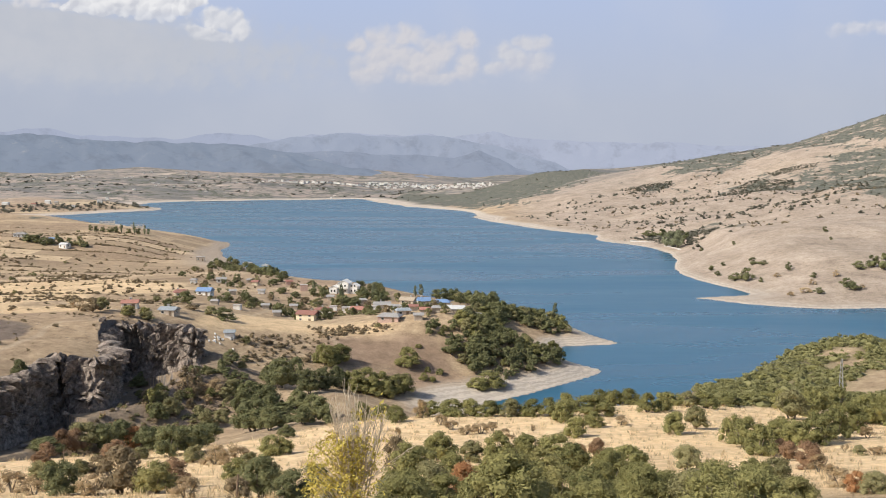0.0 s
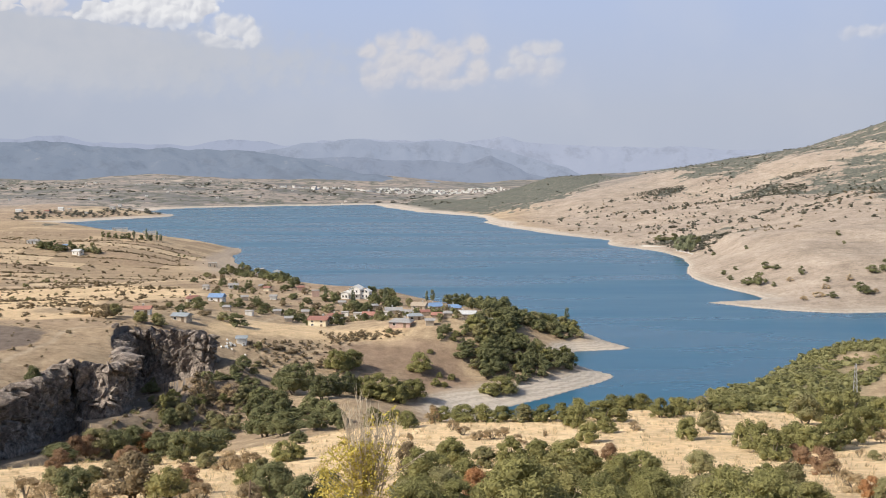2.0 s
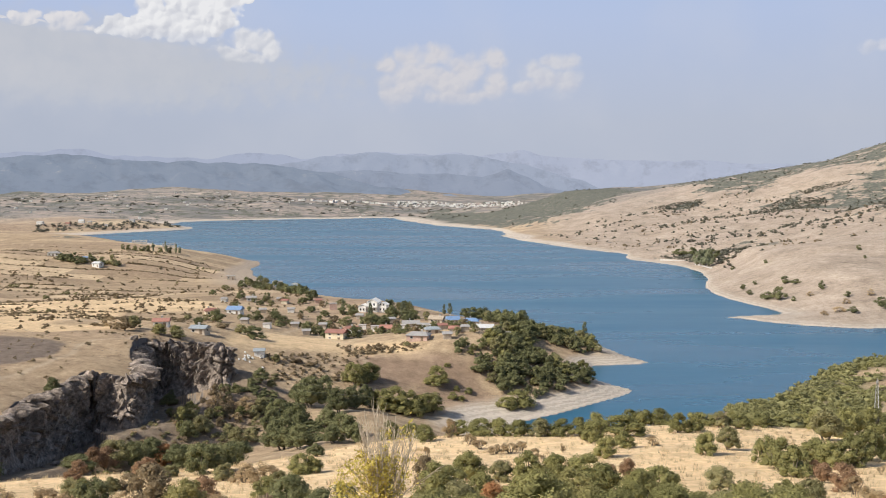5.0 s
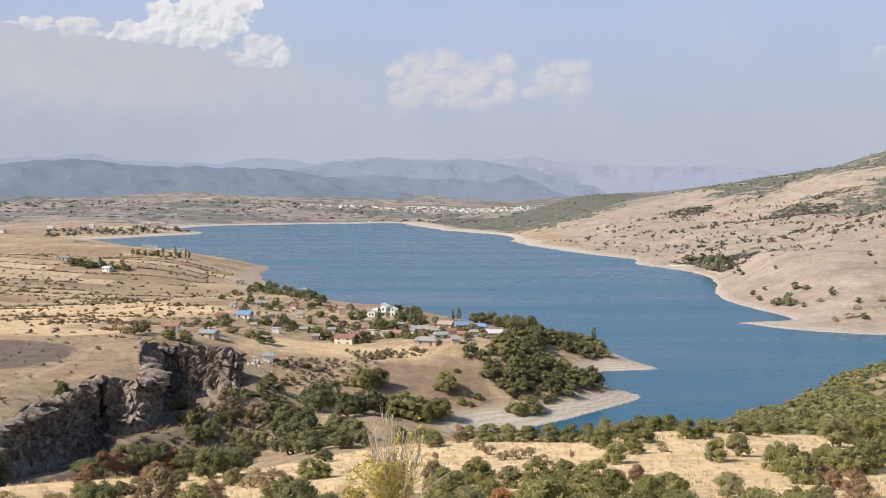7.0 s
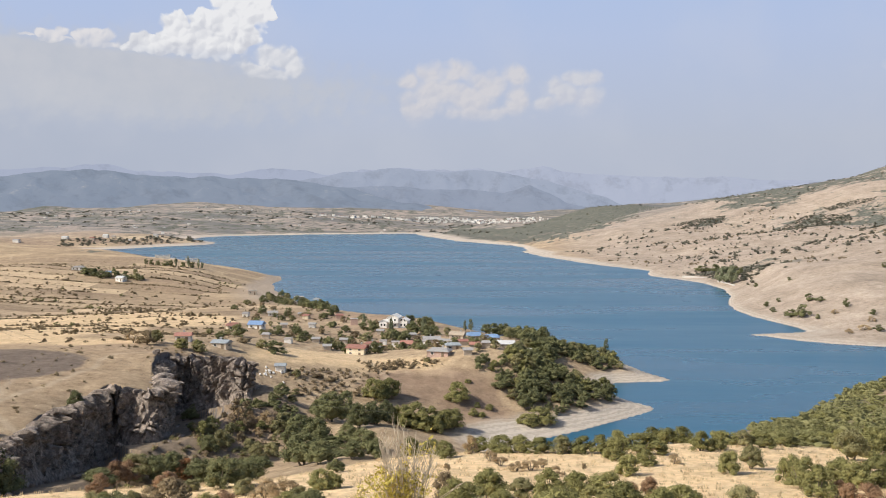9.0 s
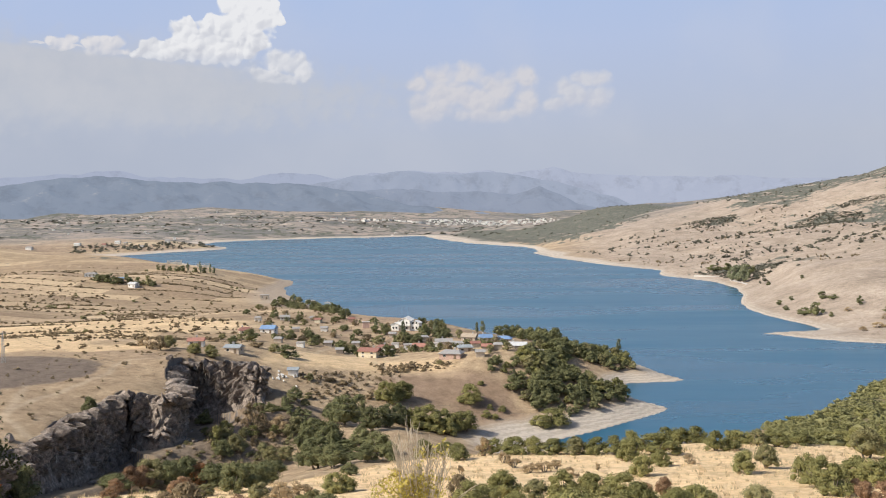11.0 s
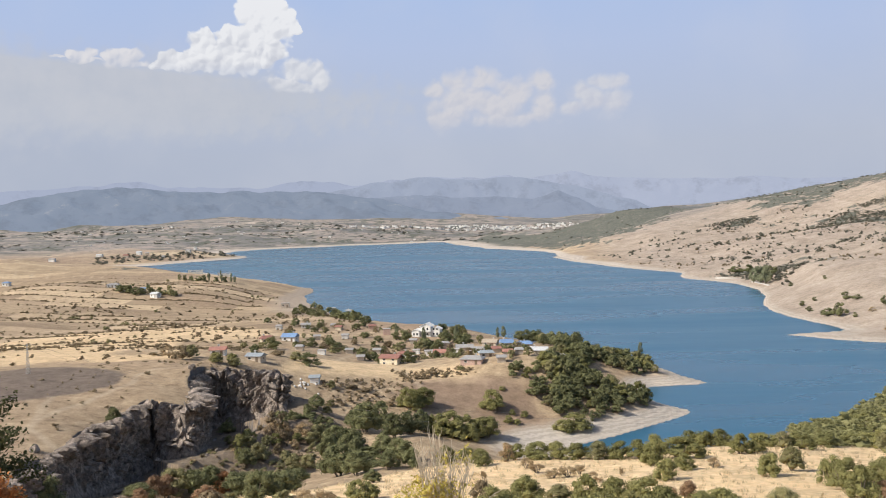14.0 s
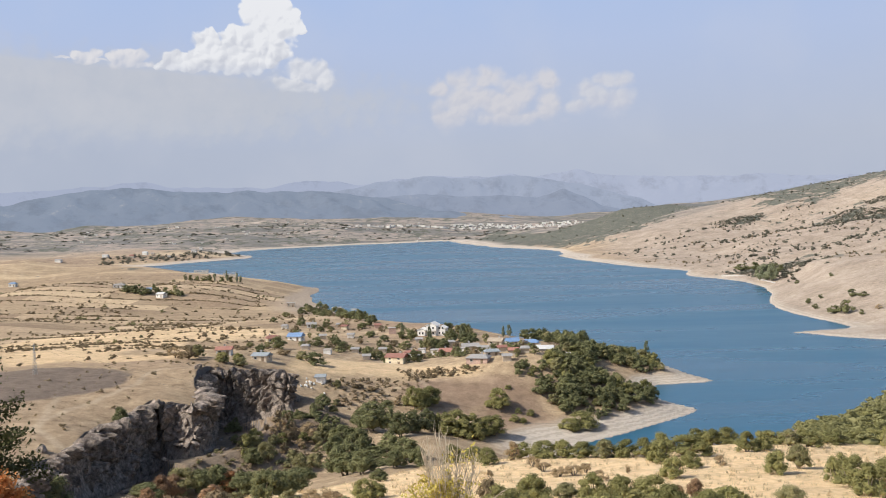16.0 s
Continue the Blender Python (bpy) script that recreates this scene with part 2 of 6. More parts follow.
def fbm(x, y, octaves=4, seed=0):
    total, gain = 0.0, 0.5
    for o in range(octaves):
        total = total + gain * (value_noise(x * 2 ** o + 17.3 * o, y * 2 ** o - 9.1 * o, seed + o) - 0.5)
        gain *= 0.5
    return total


def smooth_line(points, rounds=2, closed=True):
    p = np.array(points, float)
    for _ in range(rounds):
        q = np.roll(p, -1, 0)
        p = np.stack([p * 0.8 + q * 0.2, p * 0.2 + q * 0.8], 1).reshape(-1, p.shape[1])
    return p


LAKE = smooth_line(WEST_SHORE + EAST_SHORE, 2)


def shore_distance(x, y):
    """Metres to the shoreline, positive on land."""
    best, inside = np.full(x.shape, 1e12), np.zeros(x.shape, bool)
    for (ax, ay), (bx, by) in zip(LAKE, np.roll(LAKE, -1, 0)):
        dx, dy = bx - ax, by - ay
        k = np.clip(((x - ax) * dx + (y - ay) * dy) / (dx * dx + dy * dy + 1e-9), 0, 1)
        best = np.minimum(best, (x - ax - k * dx) ** 2 + (y - ay - k * dy) ** 2)
        if abs(dy) > 1e-9:
            inside ^= ((ay > y) != (by > y)) & (x < ax + (y - ay) * dx / dy)
    return np.sqrt(best) * np.where(inside, -1, 1)


def spline_weights(points):
    """Thin-plate spline through the spot heights."""
    p = np.array(points, float)
    n = len(p)
    r2 = ((p[:, None, :2] - p[None, :, :2]) ** 2).sum(2) / 1e4
    a = np.zeros((n + 3, n + 3))
    a[:n, :n] = np.where(r2 > 0, r2 * np.log(r2 + 1e-12), 0) + np.eye(n) * 0.002
    a[:n, n:] = np.c_[np.ones(n), p[:, :2] / 100]
    a[n:, :n] = a[:n, n:].T
    return p, np.linalg.solve(a, np.r_[p[:, 2], 0, 0, 0])


SPOTS, WEIGHTS = spline_weights(HILLSIDE + HIDDEN + NEAR_SLOPE + GREEN_HILL + RAVINE + PENINSULA + PLATEAU + WEST_FIELDS
                                + FAR_SHORE + EAST_HILLS + EAST_NEAR + [(*LAKE[i], 0) for i in range(0, len(LAKE), 4)])


def nearest(line, x, y):
    """Distance to a line of spot heights, and its height there."""
    best, height = np.full(x.shape, 1e9), np.zeros(x.shape)
    for (ax, ay, az), (bx, by, bz) in zip(line, line[1:]):
        k = np.clip(((x - ax) * (bx - ax) + (y - ay) * (by - ay)) / ((bx - ax) ** 2 + (by - ay) ** 2 + 1e-9), 0, 1)
        d = np.hypot(x - ax - k * (bx - ax), y - ay - k * (by - ay))
        height = np.where(d < best, az + k * (bz - az), height)
        best = np.minimum(best, d)
    return best, height


def ground_height(x, y):
    x, y = np.asarray(x, float), np.asarray(y, float)
    shape = x.shape
    x, y = x.ravel(), y.ravel()
    z = WEIGHTS[-3] + WEIGHTS[-2] * x / 100 + WEIGHTS[-1] * y / 100
    for (px, py, _), w in zip(SPOTS, WEIGHTS):
        r2 = ((x - px) ** 2 + (y - py) ** 2) / 1e4
        z = z + w * r2 * np.log(r2 + 1e-12)
    far = np.hypot(x, y)
    s = shore_distance(x, y)
    s = s + np.clip(far / 600, 0.3, 3.0) * (2.0 * (value_noise(x / 14, y / 14, 5) - 0.5) * np.clip(1.6 - far / 900, 0, 1) + np.clip(far / 250, 1.5, 7.0) * (value_noise(x / 45, y / 45, 6) - 0.5))
    inland = np.clip(np.abs(s) / (25 + far / 30), 0, 1)
    for k, wave in enumerate((3.0, 7.0, 15.0, 34.0, 78.0, 180.0, 400.0)):
        size = min(0.055 * wave, 4.8) * np.clip(far / 700, 0.10, 1.25) * np.clip(wave / (0.022 * far + 0.1) - 0.5, 0, 1) * (np.where(far > 480, 0.45, 1.0) if wave < 40 else 1.0)
        z = z + size * 2 * (value_noise(x / wave + 3.7 * k, y / wave, 20 + k) - 0.5) * inland
    z = z + np.clip((y - 2700) / 500, 0, 1) * 40 * fbm(x / 330, y / 200, 4, 14)
    land = np.maximum(z, np.minimum(0.15 + s * 0.09, 0.6 + s * 0.02))
    land = np.minimum(land, 0.2 + s * 0.30 + (s / 25) ** 3)
    z = np.where(s > 0, land, np.maximum(-0.15 + s * 0.12, -9))
    # the plateau breaks off in a cliff: sheer below the rim, then level with its foot
    strip = (x > -110) & (x < -55) & (y > 130) & (y < 290)
    if strip.any():
        sx, sy = x[strip], y[strip]
        d_rim, z_rim = nearest(CLIFF_RIM, sx, sy)
        d_toe, z_toe = nearest(CLIFF_TOE, sx, sy)
        within = np.zeros(sx.shape, bool)
        edge = CLIFF_RIM + CLIFF_TOE[::-1]
        for (ax, ay, _), (bx, by, _) in zip(edge, edge[1:] + edge[:1]):
            if ay != by:
                within ^= ((ay > sy) != (by > sy)) & (sx < ax + (sy - ay) * (bx - ax) / (by - ay))
        k = np.clip(d_rim / (d_rim + d_toe + 1e-6) * 12 + 0.25, 0, 1)
        foot = np.where((d_toe < d_rim) & (d_toe < 18), np.minimum(z[strip], z_toe - 0.6 + d_toe * 0.10 + 0.55 * np.maximum(d_toe - 11, 0)), z[strip])
        z[strip] = np.where(within, np.minimum(z[strip], z_rim * (1 - k) + z_toe * k - 0.6), foot)
    return z.reshape(shape)


# ---- node helpers ----
def material(name, rough=0.9, metal=0.0, spec=0.3):
    m = bpy.data.materials.new(name)
    m.use_nodes = True
    b = m.node_tree.nodes["Principled BSDF"]
    b.inputs["Roughness"].default_value, b.inputs["Metallic"].default_value = rough, metal
    b.inputs["Specular IOR Level"].default_value = spec
    return m, m.node_tree.nodes, m.node_tree.links, b


def texture_noise(n, l, vec, scale, detail=4, rough=0.6, kind="ShaderNodeTexNoise"):
    t = n.new(kind)
    t.inputs["Scale"].default_value = scale
    if kind == "ShaderNodeTexNoise":
        t.inputs["Detail"].default_value, t.inputs["Roughness"].default_value = detail, rough
    if vec is not None:
        l.new(vec, t.inputs["Vector"])
    return t


def ramp(n, l, fac, stops):
    r = n.new("ShaderNodeValToRGB")
    while len(r.color_ramp.elements) < len(stops):
        r.color_ramp.elements.new(0.5)
    for e, (at, c) in zip(r.color_ramp.elements, stops):
        e.position, e.color = at, (*c, 1) if not isinstance(c, (int, float)) else (c, c, c, 1)
    l.new(fac, r.inputs["Fac"])
    return r.outputs["Color"]


def mix(n, l, fac, a, b, how="MIX"):
    m = n.new("ShaderNodeMix")
    m.data_type, m.blend_type = "RGBA", how
    for socket, value in (("Factor", fac), ("A", a), ("B", b)):
        slot = [s for s in m.inputs if s.name == socket and (s.type == "RGBA" or socket == "Factor" and s.type == "VALUE")][0]
        if isinstance(value, bpy.types.NodeSocket):
            l.new(value, slot)
        else:
            slot.default_value = value if isinstance(value, (int, float)) else (*value, 1)
    return [s for s in m.outputs if s.type == "RGBA"][0]


def calc(n, l, op, a, b=0.0, c=None, clamp=False):
    m = n.new("ShaderNodeMath")
    m.operation, m.use_clamp = op, clamp
    for i, value in enumerate((a, b) if c is None else (a, b, c)):
        if isinstance(value, bpy.types.NodeSocket):
            l.new(value, m.inputs[i])
        else:
            m.inputs[i].default_value = value
    return m.outputs[0]


def bumped(n, l, b, height, strength=0.3, distance=0.05):
    u = n.new("ShaderNodeBump")
    u.inputs["Strength"].default_value, u.inputs["Distance"].default_value = strength, distance
    l.new(height, u.inputs["Height"])
    l.new(u.outputs["Normal"], b.inputs["Normal"])


def step(n, l, value, lo, hi):
    r = n.new("ShaderNodeMapRange")
    r.interpolation_type = "SMOOTHSTEP"
    l.new(value, r.inputs["Value"])
    r.inputs["From Min"].default_value, r.inputs["From Max"].default_value = lo, hi
    return r.outputs["Result"]


# ---- materials of the setting ----
def ground_material():
    m, n, l, b = material("dry_grassland", 0.95, 0, 0.1)
    geo = n.new("ShaderNodeNewGeometry")
    pos = geo.outputs["Position"]
    xyz = n.new("ShaderNodeSeparateXYZ")
    l.new(pos, xyz.inputs[0])
    nrm = n.new("ShaderNodeSeparateXYZ")
    l.new(geo.outputs["Normal"], nrm.inputs[0])

    def cover_of(name):
        a = n.new("ShaderNodeAttribute")
        a.attribute_name = name
        return a.outputs["Fac"]
    strips = n.new("ShaderNodeMapping")          # fields lie in strips along the slope
    strips.inputs["Scale"].default_value = (0.35, 1.6, 1.0)
    l.new(pos, strips.inputs["Vector"])
    large = texture_noise(n, l, strips.outputs["Vector"], 0.014, 6, 0.62).outputs["Fac"]
    middle = texture_noise(n, l, pos, 0.07, 6, 0.65).outputs["Fac"]
    fine = texture_noise(n, l, pos, 1.3, 5, 0.7).outputs["Fac"]
    tuft = texture_noise(n, l, pos, 0.42, 6, 0.75).outputs["Fac"]
    straw = ramp(n, l, middle, [(0.3, (0.225, 0.163, 0.103)), (0.5, (0.35, 0.263, 0.172)), (0.68, (0.50, 0.392, 0.26))])
    soil = ramp(n, l, middle, [(0.3, (0.205, 0.143, 0.101)), (0.7, (0.325, 0.235, 0.170))])
    base = mix(n, l, calc(n, l, "MULTIPLY", step(n, l, large, 0.48, 0.58), 0.8), straw, soil)
    base = mix(n, l, calc(n, l, "MULTIPLY", calc(n, l, "SUBTRACT", 1.0, step(n, l, large, 0.38, 0.44)), 0.7), base, (0.60, 0.475, 0.315))
    patchy = texture_noise(n, l, pos, 0.035, 9, 0.75).outputs["Fac"]
    marl = ramp(n, l, patchy, [(0.32, (0.180, 0.151, 0.130)), (0.48, (0.305, 0.255, 0.218)), (0.68, (0.435, 0.372, 0.320))])
    east = calc(n, l, "MULTIPLY", step(n, l, xyz.outputs["X"], 60, 200), step(n, l, xyz.outputs["Y"], 420, 560))
    base = mix(n, l, calc(n, l, "MULTIPLY", east, 0.9), base, marl)
    base = mix(n, l, calc(n, l, "MULTIPLY", step(n, l, fine, 0.3, 0.75), 0.35), base, (0.545, 0.44, 0.315))
    base = mix(n, l, calc(n, l, "MULTIPLY", step(n, l, tuft, 0.52, 0.66), 0.55), base, (0.20, 0.15, 0.095))
    # fields in strips on the west bank, with grassy banks between them
    west = calc(n, l, "MULTIPLY", calc(n, l, "SUBTRACT", 1.0, step(n, l, xyz.outputs["X"], -130, -85)), calc(n, l, "MULTIPLY", step(n, l, xyz.outputs["Y"], 318, 350), calc(n, l, "SUBTRACT", 1.0, step(n, l, xyz.outputs["Y"], 900, 1250))))
    bend = calc(n, l, "MULTIPLY", calc(n, l, "SINE", calc(n, l, "MULTIPLY_ADD", xyz.outputs["X"], 1 / 70, 1.0)), 9.0)
    bend = calc(n, l, "ADD", bend, calc(n, l, "MULTIPLY", calc(n, l, "SINE", calc(n, l, "MULTIPLY", xyz.outputs["X"], 1 / 27)), 4.0))
    strip = calc(n, l, "DIVIDE", calc(n, l, "SUBTRACT", calc(n, l, "SUBTRACT", xyz.outputs["Y"], calc(n, l, "MULTIPLY", xyz.outputs["X"], 0.10)), bend), 24.0)
    row = calc(n, l, "FLOOR", strip)
    plot = n.new("ShaderNodeCombineXYZ")
    l.new(row, plot.inputs[0])
    l.new(calc(n, l, "FLOOR", calc(n, l, "ADD", calc(n, l, "MULTIPLY", xyz.outputs["X"], 1 / 95), calc(n, l, "MULTIPLY", row, 0.37))), plot.inputs[1])
    chance = n.new("ShaderNodeTexWhiteNoise")
    chance.noise_dimensions = "2D"
    l.new(plot.outputs[0], chance.inputs["Vector"])
    crop = ramp(n, l, chance.outputs["Value"], [(0.0, (0.235, 0.175, 0.118)), (0.4, (0.33, 0.25, 0.167)), (0.75, (0.48, 0.37, 0.243)), (1.0, (0.60, 0.465, 0.305))])
    base = mix(n, l, calc(n, l, "MULTIPLY", west, 0.6), base, crop)
    across = calc(n, l, "FRACT", strip)
    bank = calc(n, l, "SUBTRACT", 1.0, step(n, l, calc(n, l, "MINIMUM", across, calc(n, l, "SUBTRACT", 1.0, across)), 0.03, 0.085))
    bank = calc(n, l, "MULTIPLY", bank, calc(n, l, "MULTIPLY", west, step(n, l, middle, 0.42, 0.52)))
    base = mix(n, l, calc(n, l, "MULTIPLY", bank, 0.45), base, (0.19, 0.14, 0.09))
    # dry grass of the near hills: bleached and earthy patches a few paces wide
    tuffets = texture_noise(n, l, pos, 0.24, 10, 0.78).outputs["Fac"]
    near_hills = calc(n, l, "SUBTRACT", 1.0, step(n, l, xyz.outputs["Y"], 380, 520))
    base = mix(n, l, calc(n, l, "MULTIPLY", near_hills, 0.75), base, ramp(n, l, tuffets, [(0.34, (0.205, 0.148, 0.094)), (0.46, (0.36, 0.268, 0.172)), (0.55, (0.44, 0.335, 0.218)), (0.66, (0.60, 0.47, 0.315))]))
    base = mix(n, l, calc(n, l, "MULTIPLY", cover_of("ploughed_shaded"), 0.85), base, soil)
    base = mix(n, l, calc(n, l, "MULTIPLY", cover_of("tilled"), 0.9), base, ramp(n, l, tuft, [(0.3, (0.125, 0.100, 0.084)), (0.7, (0.215, 0.174, 0.145))]))
    stubble = mix(n, l, step(n, l, fine, 0.35, 0.7), (0.79, 0.58, 0.335), (0.96, 0.735, 0.455))
    base = mix(n, l, calc(n, l, "MULTIPLY", cover_of("stubble"), 0.85), base, stubble)
    base = mix(n, l, calc(n, l, "MULTIPLY", cover_of("track"), 0.45), base, (0.50, 0.41, 0.30))
    # orchards and fields across the lake, with haze greyed into their colours
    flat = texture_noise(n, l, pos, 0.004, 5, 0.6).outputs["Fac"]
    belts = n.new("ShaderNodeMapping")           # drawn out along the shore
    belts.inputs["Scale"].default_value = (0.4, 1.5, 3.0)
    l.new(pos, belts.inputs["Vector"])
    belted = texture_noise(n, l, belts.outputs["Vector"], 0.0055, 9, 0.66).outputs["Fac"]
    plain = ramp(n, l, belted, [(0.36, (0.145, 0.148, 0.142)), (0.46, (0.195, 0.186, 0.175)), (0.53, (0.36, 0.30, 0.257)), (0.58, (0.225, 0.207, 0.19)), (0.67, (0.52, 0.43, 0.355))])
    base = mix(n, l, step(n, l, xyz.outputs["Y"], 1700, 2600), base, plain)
    # scrub
    scrub = texture_noise(n, l, pos, 0.03, 9, 0.72).outputs["Fac"]
    far_side = calc(n, l, "MULTIPLY", step(n, l, xyz.outputs["Y"], 1900, 2700), calc(n, l, "MULTIPLY", flat, 0.54))
    cover = step(n, l, calc(n, l, "ADD", calc(n, l, "ADD", calc(n, l, "MULTIPLY", scrub, 2.6), far_side), calc(n, l, "MULTIPLY", cover_of("scrub"), 0.50)), 1.60, 1.70)
    cover = calc(n, l, "MULTIPLY", cover, step(n, l, xyz.outputs["Y"], 800, 1100))
    green = ramp(n, l, texture_noise(n, l, pos, 0.16, 6, 0.75).outputs["Fac"], [(0.35, (0.072, 0.080, 0.068)), (0.5, (0.120, 0.125, 0.105)), (0.66, (0.215, 0.200, 0.160))])
    base = mix(n, l, cover, base, green)
    grit = texture_noise(n, l, pos, 0.22, 12, 0.82).outputs["Fac"]
    base = mix(n, l, 0.75, base, ramp(n, l, grit, [(0.30, (0.50, 0.48, 0.46)), (0.50, (1.0, 1.0, 1.0)), (0.70, (1.35, 1.35, 1.33))]), "MULTIPLY")
    scree = ramp(n, l, tuft, [(0.3, (0.135, 0.108, 0.082)), (0.7, (0.315, 0.252, 0.185))])
    base = mix(n, l, calc(n, l, "MULTIPLY", cover_of("scree"), 0.85), base, scree)
    growth = ramp(n, l, tuft, [(0.3, (0.10, 0.10, 0.05)), (0.7, (0.22, 0.205, 0.11))])
    base = mix(n, l, calc(n, l, "MULTIPLY", cover_of("undergrowth"), 0.8), base, growth)
    # steep ground shows stone
    rock = ramp(n, l, tuft, [(0.3, (0.10, 0.09, 0.085)), (0.7, (0.25, 0.22, 0.195))])
    steep = calc(n, l, "SUBTRACT", 1.0, step(n, l, nrm.outputs["Z"], 0.70, 0.84))
    base = mix(n, l, calc(n, l, "MULTIPLY", steep, calc(n, l, "SUBTRACT", 1.0, step(n, l, xyz.outputs["Y"], 400, 600))), base, rock)
    # bare belt that the falling lake has left
    belt = calc(n, l, "ADD", xyz.outputs["Z"], calc(n, l, "MULTIPLY", calc(n, l, "SUBTRACT", middle, 0.5), 3.0))
    belt = calc(n, l, "ADD", belt, calc(n, l, "MULTIPLY", east, 2.2))
    lines = n.new("ShaderNodeTexWave")
    lines.bands_direction = "Z"
    lines.inputs["Scale"].default_value, lines.inputs["Distortion"].default_value = 0.5, 6.0
    lines.inputs["Detail"].default_value = 5.0
    l.new(pos, lines.inputs["Vector"])
    silt = mix(n, l, calc(n, l, "MULTIPLY", lines.outputs["Fac"], 0.35), (0.32, 0.262, 0.205), (0.43, 0.355, 0.28))
    silt = mix(n, l, calc(n, l, "MULTIPLY", step(n, l, tuft, 0.5, 0.7), 0.5), silt, (0.50, 0.43, 0.35))
    silt = mix(n, l, calc(n, l, "MAXIMUM", east, step(n, l, xyz.outputs["Y"], 1000, 1350)), silt, mix(n, l, lines.outputs["Fac"], (0.39, 0.335, 0.282), (0.52, 0.458, 0.388)))
    pale = mix(n, l, lines.outputs["Fac"], (0.41, 0.363, 0.308), (0.53, 0.472, 0.402))
    silt = mix(n, l, calc(n, l, "SUBTRACT", 1.0, step(n, l, xyz.outputs["Y"], 380, 520)), silt, pale)
    base = mix(n, l, calc(n, l, "MULTIPLY", cover_of("shore"), calc(n, l, "SUBTRACT", 1.0, step(n, l, belt, 2.0, 4.2))), base, silt)
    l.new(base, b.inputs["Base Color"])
    bumped(n, l, b, texture_noise(n, l, pos, 1.6, 8, 0.8).outputs["Fac"], 0.8, 0.5)
    return m


def water_material():
    m, n, l, b = material("lake_water", 0.12, 0, 0.5)
    geo = n.new("ShaderNodeNewGeometry")
    stretch = n.new("ShaderNodeMapping")
    stretch.inputs["Scale"].default_value = (0.25, 1.0, 1.0)
    l.new(geo.outputs["Position"], stretch.inputs["Vector"])
    wind = texture_noise(n, l, stretch.outputs["Vector"], 0.012, 5, 0.6).outputs["Fac"]
    l.new(ramp(n, l, wind, [(0.3, (0.008, 0.074, 0.132)), (0.7, (0.016, 0.102, 0.174))]), b.inputs["Base Color"])
    l.new(ramp(n, l, wind, [(0.35, 0.22), (0.65, 0.34)]), b.inputs["Roughness"])
    b.inputs["IOR"].default_value = 1.33
    ripple = texture_noise(n, l, geo.outputs["Position"], 0.35, 4, 0.6).outputs["Fac"]
    bumped(n, l, b, ripple, 0.10, 0.3)
    return m


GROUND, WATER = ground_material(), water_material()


def sheet(name, x, y, z, mat):
    """A grid of points as one smooth mesh."""
    rows, cols = x.shape
    k = np.arange(rows * cols).reshape(rows, cols)
    faces = np.stack([k[:-1, :-1], k[:-1, 1:], k[1:, 1:], k[1:, :-1]], -1).reshape(-1, 4)
    me = bpy.data.meshes.new(name)
    me.vertices.add(rows * cols)
    me.vertices.foreach_set("co", np.stack([x, y, z], -1).astype(np.float32).ravel())
    me.loops.add(faces.size)
    me.loops.foreach_set("vertex_index", faces.ravel().astype(np.int32))
    me.polygons.add(len(faces))
    me.polygons.foreach_set("loop_start", np.arange(0, faces.size, 4, dtype=np.int32))
    me.polygons.foreach_set("use_smooth", np.ones(len(faces), bool))
    me.update(calc_edges=True)
    me.validate()
    me.materials.append(mat)
    return new(name, me)


# ---- ground, in one sheet round the hillside, and the lake ----
azimuth = np.radians(np.r_[np.arange(-180, -36, 4.0), np.arange(-36, 36, 0.135), np.arange(36, 180.1, 4.0)])
reach = np.r_[0.01, 0.5, np.geomspace(1.2, 138, 230), np.geomspace(140, 300, 130), np.geomspace(303, 1100, 130), np.geomspace(1120, 4850, 85)]
A, Rr = np.meshgrid(azimuth, reach)
gx, gy = Rr * np.sin(A) + 0.3, Rr * np.cos(A) - 0.4
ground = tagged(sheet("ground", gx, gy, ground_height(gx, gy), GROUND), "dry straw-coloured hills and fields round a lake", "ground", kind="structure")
lake_x, lake_y = np.meshgrid(np.linspace(-1900, 1900, 24), np.linspace(150, 3300, 24))


def in_outlines(outlines, x, y, wobble, seed):
    """1 inside any of the plan outlines, with edges that wander by wobble metres."""
    x = x + wobble * 2 * fbm(x / wobble / 2, y / wobble / 2, 3, seed)
    y = y + wobble * 2 * fbm(x / wobble / 2 + 50, y / wobble / 2, 3, seed + 4)
    total = np.zeros(x.shape, np.float32)
    for k in range(7):                           # soft edges
        px, py = x + wobble * 0.4 * math.cos(k * 0.9), y + wobble * 0.6 * math.sin(k * 0.9)
        cover = np.zeros(x.shape, bool)
        for line in outlines:
            hit = np.zeros(x.shape, bool)
            for (ax, ay), (bx, by) in zip(line, line[1:] + line[:1]):
                if ay != by:
                    hit ^= ((ay > py) != (by > py)) & (px < ax + (py - ay) * (bx - ax) / (by - ay))
            cover |= hit
        total += cover / 7.0
    return total


def near_lines(lines, x, y, width):
    best = np.full(x.shape, 1e9)
    for line in lines:
        for (ax, ay), (bx, by) in zip(line, line[1:]):
            k = np.clip(((x - ax) * (bx - ax) + (y - ay) * (by - ay)) / ((bx - ax) ** 2 + (by - ay) ** 2 + 1e-9), 0, 1)
            best = np.minimum(best, np.hypot(x - ax - k * (bx - ax), y - ay - k * (by - ay)))
    return np.clip(1.4 - best / width, 0, 1).astype(np.float32)


